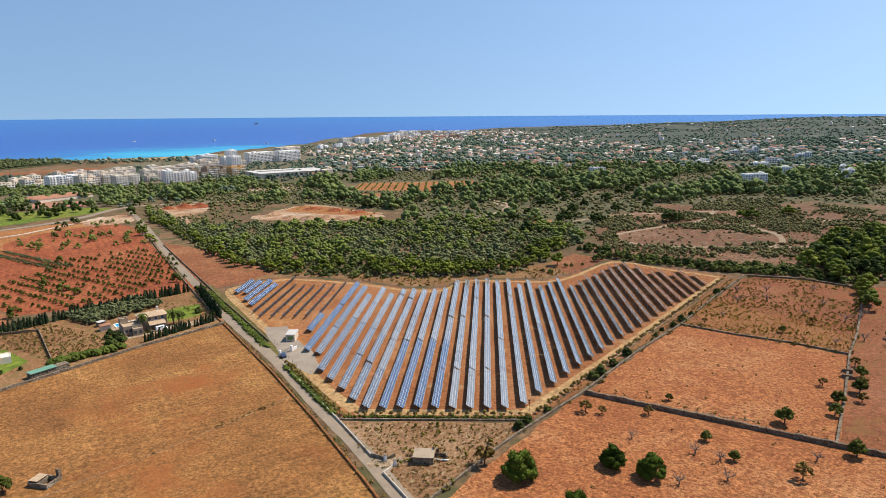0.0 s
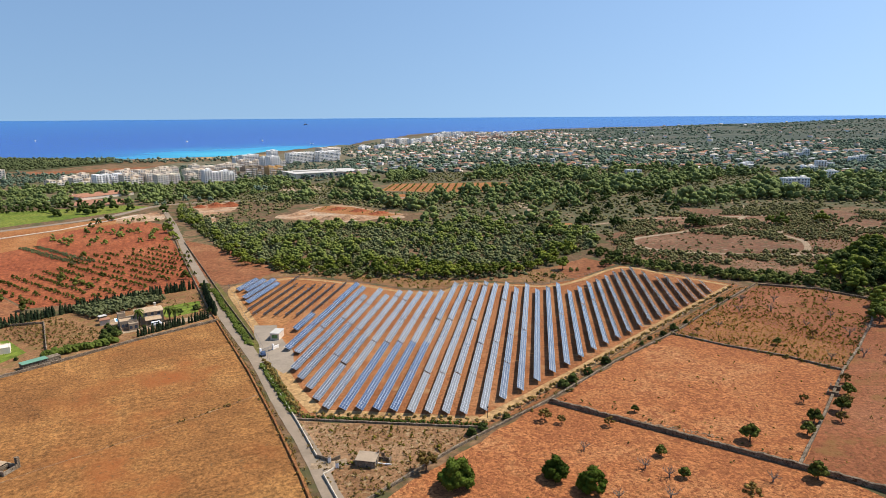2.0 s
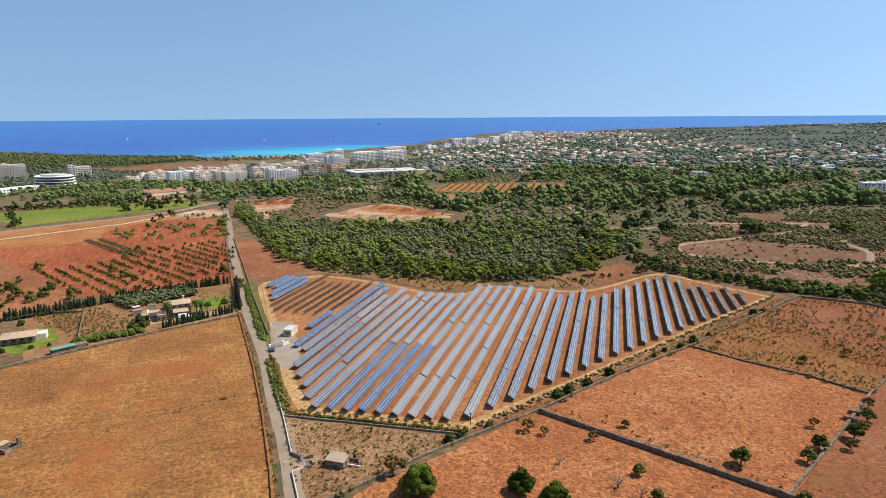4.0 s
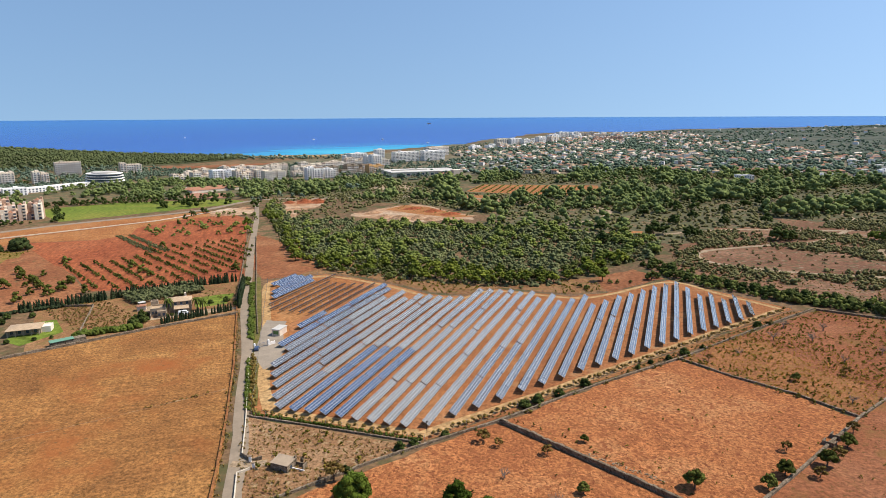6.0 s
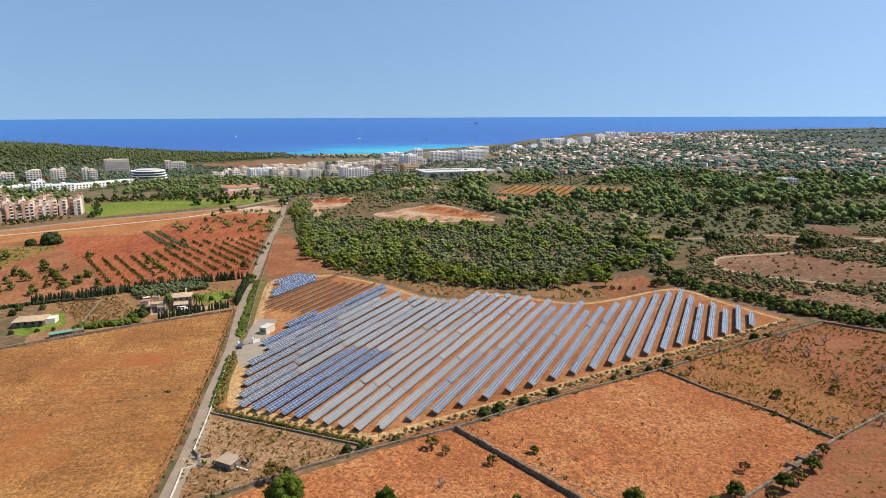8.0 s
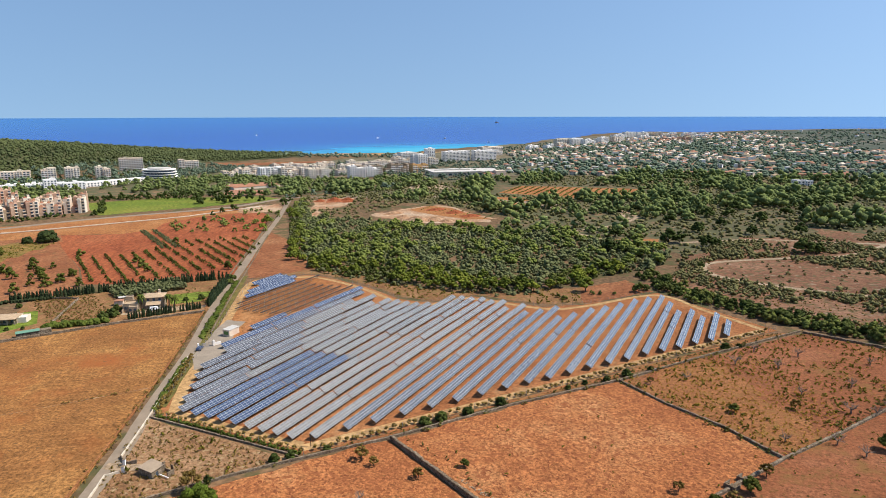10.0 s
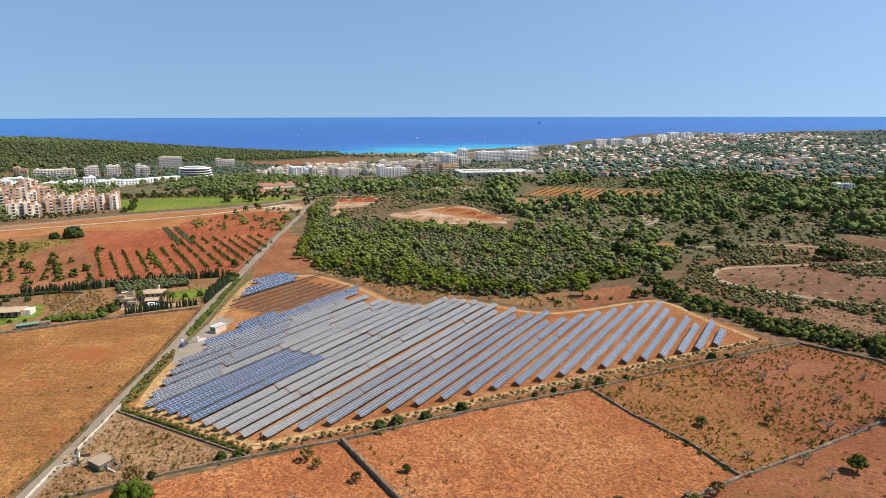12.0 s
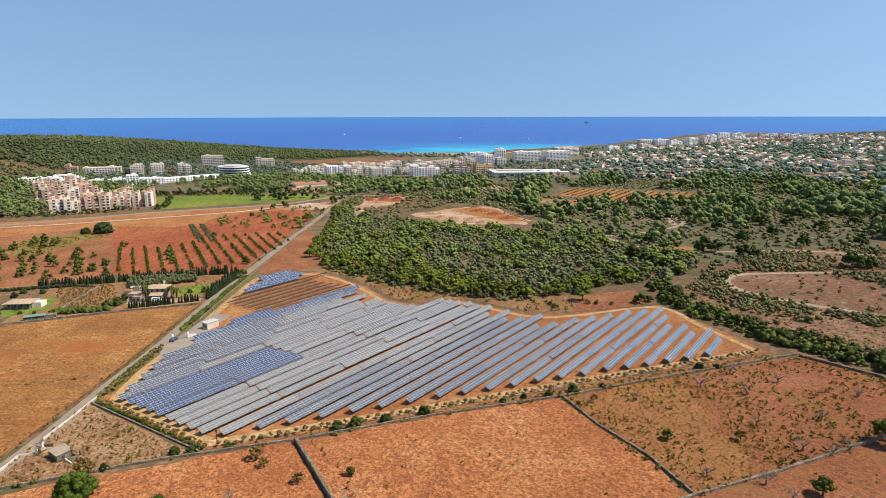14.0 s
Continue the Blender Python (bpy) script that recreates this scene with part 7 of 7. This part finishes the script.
# villas of the town
def house_kind(seed):
    r = np.random.default_rng(seed)
    w, d, s = float(r.uniform(7, 10.5)), float(r.uniform(6, 8)), int(r.integers(1, 3))
    wall = (M_WHITE, M_CREAM, M_CREAM, M_WHITE, M_CREAM, M_BUFF)[seed % 6]
    tall = 3.0 * s
    parts = [("wall", boxes_mesh("wall", [(-w / 2, w / 2, -d / 2, d / 2, -1.5, tall)] + ([(w / 2, w / 2 + 4, -d / 2, d / 2 - 2, -1.5, 3.0)] if seed % 2 else []), wall))]
    if seed % 5 in (1, 4):
        parts.append(("roof", boxes_mesh("roof", [(-w / 2 - 0.2, w / 2 + 0.2, -d / 2 - 0.2, d / 2 + 0.2, tall, tall + 0.5)], M_GREYROOF)))
    else:
        parts.append(("roof", prism("roof", -w / 2, w / 2, -d / 2, d / 2, tall, tall + 2.2, M_TILE if seed % 3 else M_CLAYROOF, 0.5)))
    for k in range(s):
        parts.append(("window", boxes_mesh("window", [(-w / 2 + 1.5, -w / 2 + 3.0, -d / 2 - 0.05, -d / 2 + 0.1, 3 * k + 0.9, 3 * k + 2.3)], M_GLASS)))
        parts.append(("window", boxes_mesh("window", [(w / 2 - 3.2, w / 2 - 1.5, -d / 2 - 0.05, -d / 2 + 0.1, 3 * k + 0.7, 3 * k + 2.4)], M_GLASS)))
    colour = {M_WHITE: "white", M_CREAM: "cream", M_BUFF: "buff"}[wall]
    return f"{colour} town villa with a {'flat' if seed % 5 in (1, 4) else 'tiled'} roof", parts


KINDS = [house_kind(i) for i in range(14)]
TOWN = [(-230, 1100), (-140, 1000), (60, 1060), (300, 1070), (450, 975), (640, 915), (800, 920), (1000, 1060), (1250, 1500), (900, 1800), (500, 1500), (420, 2000), (300, 2500), (60, 2520), (-150, 2150), (-270, 1900), (-330, 1560), (-280, 1300)]
town = np.random.default_rng(5)
homes = [(x, y) for x, y in scatter(TOWN, 26, town, 0.48) if town.random() < 0.66 - 0.00018 * max(0, y - 1400) and noise.noise((x * 0.005, y * 0.005, 1.0)) > -0.28]
homes.sort(key=lambda p: p[1])
for x, y in homes[:290]:
    text, parts = KINDS[int(town.integers(14))]
    root = thing("house", text, "house", x, y, float(town.choice([0, 15, -20, 40, 90, 110])) + float(town.uniform(-8, 8)), "houses of the town")
    for name, me in parts:
        part(name, me, root)


def far_homes(spots):
    """The farther houses, too small to tell apart: walls and roofs in one mesh."""
    v, f, mi = [], [], []
    for x, y in spots:
        w, d, h = town.uniform(7, 15), town.uniform(6, 10), town.choice([3.2, 6.0, 6.0, 7.5])
        t, z = town.uniform(0, math.tau), height(x, y)
        m, roof = int(town.choice([0, 0, 1])), int(town.choice([0, 2, 2, 3]))
        c, s = math.cos(t), math.sin(t)
        q = box_v(-w / 2, w / 2, -d / 2, d / 2, -2, h)
        q = np.concatenate([q, [(-w / 4, 0, h + 1.8), (w / 4, 0, h + 1.8)]])
        n = len(v) * 10
        v.append(np.stack([q[:, 0] * c - q[:, 1] * s + x, q[:, 0] * s + q[:, 1] * c + y, q[:, 2] + z], 1))
        f += [(a + n, b + n, e + n, g + n) for a, b, e, g in ((0, 1, 5, 4), (1, 2, 6, 5), (2, 3, 7, 6), (3, 0, 4, 7), (4, 5, 9, 8), (6, 7, 8, 9))]
        f += [(5 + n, 6 + n, 9 + n, 9 + n), (7 + n, 4 + n, 8 + n, 8 + n)]
        mi += [m] * 4 + [roof] * 4
    tri = [q for q in f]
    flat = [(a, b, c2) for a, b, c2, _ in tri] + [(a, c2, e) for a, _, c2, e in tri if c2 != e]
    idx = mi + [k for k, q in zip(mi, tri) if q[2] != q[3]]
    return mesh_arrays("far_houses", np.concatenate(v), flat, [M_CREAM, M_WHITE, M_TILE, M_CLAYROOF], idx)


WIDE = [(-290, 1300), (-200, 1080), (640, 990), (1100, 1150), (1800, 1500), (2400, 2300), (1500, 2900), (300, 3000), (-60, 2850), (-200, 2450), (-310, 1900)]
more = homes[290:] + [(x, y) for x, y in scatter(WIDE, 95, town, 0.5) if y > 1350 and town.random() < 0.35]
more += [(x, y) for x, y in scatter([(-230, 2000), (-150, 2200), (-130, 2750), (250, 2800), (350, 2350), (100, 2150)], 34, town, 0.5) if town.random() < 0.75]
tagged(new("far_houses", far_homes(more)), "far pale houses with tiled roofs on the slope", "houses", kind="stuff")
for x, y, n in ((240, 1062, 6), (330, 1050, 5), (90, 1065, 6)):
    for k in range(n):
        row = thing("row_house", "orange-red terraced house with a tiled roof", "house", x + 11 * k, y + 2 * k, 5, "red terraces at the edge of town")
        part("wall", boxes_mesh("wall", [(-5, 5, -5, 5, -1.5, 6)], M_PINK), row)
        part("roof", prism("roof", -5, 5, -5, 5, 6, 8, M_TILE, 0.3), row)
        part("window", boxes_mesh("window", [(-3, -1.4, -5.06, -4.9, 3.8, 5.2)], M_GLASS), row)
for x, y, w, n, t in ((374, 768, 30, 4, 6), (440, 822, 14, 5, 10), (512, 812, 18, 4, -10), (560, 905, 20, 3, -10), (620, 930, 22, 3, -10), (500, 1010, 24, 3, 0), (430, 1060, 22, 3, 20), (560, 1080, 26, 3, 0),
                      (580, 1288, 24, 4, -5), (622, 1292, 20, 5, -5), (652, 1162, 24, 4, -8), (335, 985, 22, 2, 15), (232, 962, 18, 2, 30)):
    block("apartment_block", "white low-rise block at the edge of town", "apartments", x, y, w, 13, n, t, M_WHITE, max(4, round(w / 4)), group="low blocks at the edge of town")

# far roads climbing the slope
ribbon("far_road", [(640, 950), (760, 1120), (880, 1400), (1000, 1700), (1180, 2100)], 14, M_PALE, 0.5, 30, "pale road climbing the far slope")
ribbon("far_road", [(1260, 2250), (1330, 2450), (1340, 2700), (1420, 2900)], 22, M_PALE, 0.9, 30, "pale road climbing the far slope")

# trees of the town and the headland
TINY = [crown_arrays(rng, 8.0, -0.5, 5.6, 2, ICO1, 0.14, 0, 0.7, 0.5, 0.6) for _ in range(6)]
TINY1 = [crown_arrays(rng, 9.0, -0.5, 6.2, 2, ICO1, 0.12, 0, 0.8, 0.5, 0.62) for _ in range(6)]
PARK = [(-345, 670), (-420, 660), (-500, 640), (-640, 640), (-660, 800), (-560, 840), (-420, 850), (-300, 930), (-190, 1010), (-130, 900), (-170, 900), (-240, 880), (-320, 730)]
park = [(x, y, float(rng.uniform(0.7, 1.4))) for x, y in scatter(PARK, 10.5, rng, 0.5) if noise.noise((x * 0.014, y * 0.014, 6.0)) > -0.22 and not inside(x, y, [(-445, 650), (-380, 690), (-395, 760), (-470, 730)])
        and not inside(x, y, [(-262, 780), (-190, 820), (-215, 856), (-275, 820)]) and not inside(x, y, [(-430, 480), (-540, 540), (-480, 620), (-376, 672), (-335, 640)])]
park = [p for p in park if (p[0] + 232) ** 2 + (p[1] - 955) ** 2 > 62 ** 2]
stuff("park_trees", park, FAR_A, M_FARPINE, "umbrella pines in front of the resort", "trees", rng)
gap = [(x, y, float(rng.uniform(0.6, 1.25))) for x, y in scatter([(-345, 660), (-335, 660), (-270, 700), (-250, 900), (-330, 930), (-600, 860), (-640, 900), (-560, 1150), (-420, 1280), (-240, 1280), (-180, 1000)], 13, rng, 0.5) if rng.random() < 0.5]
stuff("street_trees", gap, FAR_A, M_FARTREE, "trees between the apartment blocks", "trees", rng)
lanes = [(x, y, float(rng.uniform(0.75, 1.65))) for x, y in scatter(TOWN, 12.5, rng, 0.55) if rng.random() < (0.95 if y < 1250 else 0.8) and noise.noise((x * 0.008, y * 0.008, 12.0)) > -0.3]
lanes += [(x, y, float(rng.uniform(0.5, 1.1))) for x, y in scatter([(-330, 1540), (-460, 1560), (-450, 1800), (-380, 2100), (-250, 2450), (-150, 2150), (-270, 1900)], 15, rng, 0.55) if rng.random() < 0.7]
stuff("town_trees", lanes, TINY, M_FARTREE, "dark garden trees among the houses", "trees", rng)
slope = [(x, y, float(rng.uniform(0.5, 1.2))) for x, y in scatter(WIDE, 21, rng, 0.5) if y > 1250 and noise.noise((x * 0.006, y * 0.006, 3.0)) > -0.3 * rng.random()]
slope += [(x, y, float(rng.uniform(0.6, 1.3))) for x, y in scatter([(640, 650), (760, 900), (660, 960), (1100, 1130), (1800, 1480), (1900, 1200), (1100, 700)], 20, rng, 0.5) if rng.random() < 0.6]
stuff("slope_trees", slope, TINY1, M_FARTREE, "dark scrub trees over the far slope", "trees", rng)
HEAD = [(-860, 670), (-1500, 560), (-1750, 800), (-1640, 1100), (-1250, 1420), (-960, 1520), (-860, 1440), (-790, 1330), (-820, 1130), (-850, 980), (-905, 850), (-900, 740)]
hill = [(x, y, float(rng.uniform(0.6, 1.2))) for x, y in scatter(HEAD, 9.0, rng, 0.55)]
hill += [(x, y, float(rng.uniform(0.6, 1.1))) for x, y in scatter([(-900, 640), (-1560, 575), (-1600, 380), (-1000, 380), (-900, 500)], 10, rng, 0.55)]
stuff("headland_wood", hill, TINY1, M_HILLTREE, "even green pinewood over the headland", "wood", rng)
shore = [(x, y, float(rng.uniform(0.7, 1.3))) for x, y in scatter([(-860, 1390), (-640, 1410), (-545, 1500), (-500, 1440), (-560, 1330), (-720, 1290), (-840, 1300)], 13, rng, 0.5) if rng.random() < 0.7]
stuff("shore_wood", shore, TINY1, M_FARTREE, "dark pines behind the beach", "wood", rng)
left0 = [(x, y, float(rng.uniform(0.6, 1.2))) for x, y in scatter([(-930, 620), (-700, 610), (-640, 830), (-640, 990), (-760, 1010), (-900, 900), (-920, 740)], 10, rng, 0.5) if rng.random() < 0.7 and not any((x - a) ** 2 + (y - b) ** 2 < 900 for a, b in ((-812, 716), (-795, 738), (-768, 752), (-812, 860), (-748, 925), (-866, 684), (-905, 655), (-672, 690), (-672, 660), (-670, 720), (-652, 772)))]
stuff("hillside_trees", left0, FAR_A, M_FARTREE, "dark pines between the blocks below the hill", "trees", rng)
left = [(x, y, float(rng.uniform(0.6, 1.3))) for x, y in scatter([(-520, 360), (-480, 400), (-510, 520), (-560, 560), (-660, 640), (-900, 660), (-900, 520), (-700, 420)], 10, rng, 0.5) if rng.random() < 0.75 and not any((x - a) ** 2 + (y - b) ** 2 < 500 for a, b in ((-500, 420), (-497, 447), (-486, 470), (-478, 492), (-540, 440), (-535, 475), (-580, 490), (-595, 455), (-640, 490), (-655, 520), (-530, 505)))]
stuff("garden_trees", left, FAR_A, M_FARPINE, "garden pines round the pink flats", "trees", rng)
row = [(p.x + rng.uniform(-2, 2), p.y + rng.uniform(-2, 2), float(rng.uniform(0.35, 0.8))) for p in line_points([(-520, 372), (-478, 412), (-452, 470)], 4.5)]
row += [(p.x + rng.uniform(-3, 3), p.y + rng.uniform(-3, 3), float(rng.uniform(0.6, 1.1))) for p in line_points([(-900, 640), (-840, 690), (-780, 730), (-740, 780), (-780, 840), (-720, 910)], 7) if rng.random() < 0.8]
row += [(p.x + rng.uniform(-3, 3), p.y + rng.uniform(-3, 3), float(rng.uniform(0.7, 1.2))) for p in line_points([(-545, 548), (-490, 618), (-380, 680)], 7)]
row += [(p.x + rng.uniform(-3, 3), p.y + rng.uniform(-3, 3), float(rng.uniform(0.5, 0.8))) for p in line_points([(-432, 478), (-452, 505), (-500, 545)], 8)]
row += [(x, y, s) for x, y, s in ((-403, 591, 1.2), (-398, 584, 1.0), (-430, 614, 1.1), (-418, 608, 1.0), (-404, 614, 1.0), (-375, 603, 1.5), (-384, 600, 1.2), (-391, 614, 1.2), (-378, 623, 1.1), (-368, 631, 1.2), (-350, 631, 1.1), (-330, 561, 0.9), (-326, 539, 0.8),
                                  (-345, 560, 0.5), (-300, 604, 1.0), (-318, 640, 0.9), (-325, 668, 0.9), (-306, 492, 0.6), (-321, 520, 0.6))]
row += [(p.x + rng.uniform(-2, 2), p.y + rng.uniform(-2, 2), float(rng.uniform(0.6, 0.85))) for p in line_points([(-562, 560), (-528, 574), (-498, 584), (-465, 606), (-440, 616)], 5)]
stuff("field_edge_trees", row, FAR_A, M_LENTISK, "row of round trees along the mown field", "trees", rng)

# boats
def boat(x, y, d_long, mat, label, turn):
    d = math.hypot(x - CX, y - CY)
    root = thing("boat", label, "boat", x, y, turn, z=sea_height(d) - 0.3)
    k = d_long
    v = [(-k / 2, -k * 0.14, 0), (k * 0.3, -k * 0.14, 0), (k / 2, 0, 0.2), (k * 0.3, k * 0.14, 0), (-k / 2, k * 0.14, 0)]
    up = [(a * 1.05, b * 1.15, k * 0.12) for a, b, _ in v]
    f = [(i, (i + 1) % 5, (i + 1) % 5 + 5, i + 5) for i in range(5)]
    bm = bmesh.new()
    vs = [bm.verts.new(q) for q in v + up]
    for q in f:
        bm.faces.new([vs[i] for i in q])
    bm.faces.new(vs[5:])
    part("hull", bm_mesh("hull", bm, mat), root)
    part("cabin", boxes_mesh("cabin", [(-k * 0.3, k * 0.1, -k * 0.1, k * 0.1, k * 0.12, k * 0.28)], M_WHITE), root)
    part("mast", boxes_mesh("mast", [(-k * 0.02, k * 0.02, -k * 0.02, k * 0.02, k * 0.28, k * 0.6)], M_STEEL), root)


def at_polar(az, d):
    return CX + d * math.sin(radians(az)), CY + d * math.cos(radians(az))


boat(*at_polar(-17.3, 4050), 24, M_TILE, "small red ship far out at sea", 20)
boat(*at_polar(-27.5, 2600), 12, M_WHITE, "white motor boat on the sea", 60)
boat(*at_polar(-21.5, 2550), 14, M_WHITE, "white motor boat on the sea", -30)
boat(*at_polar(-17.5, 2280), 12, M_WHITE, "white motor boat near the shore", 10)
boat(*at_polar(-38, 2900), 12, M_WHITE, "white motor boat on the sea", 100)
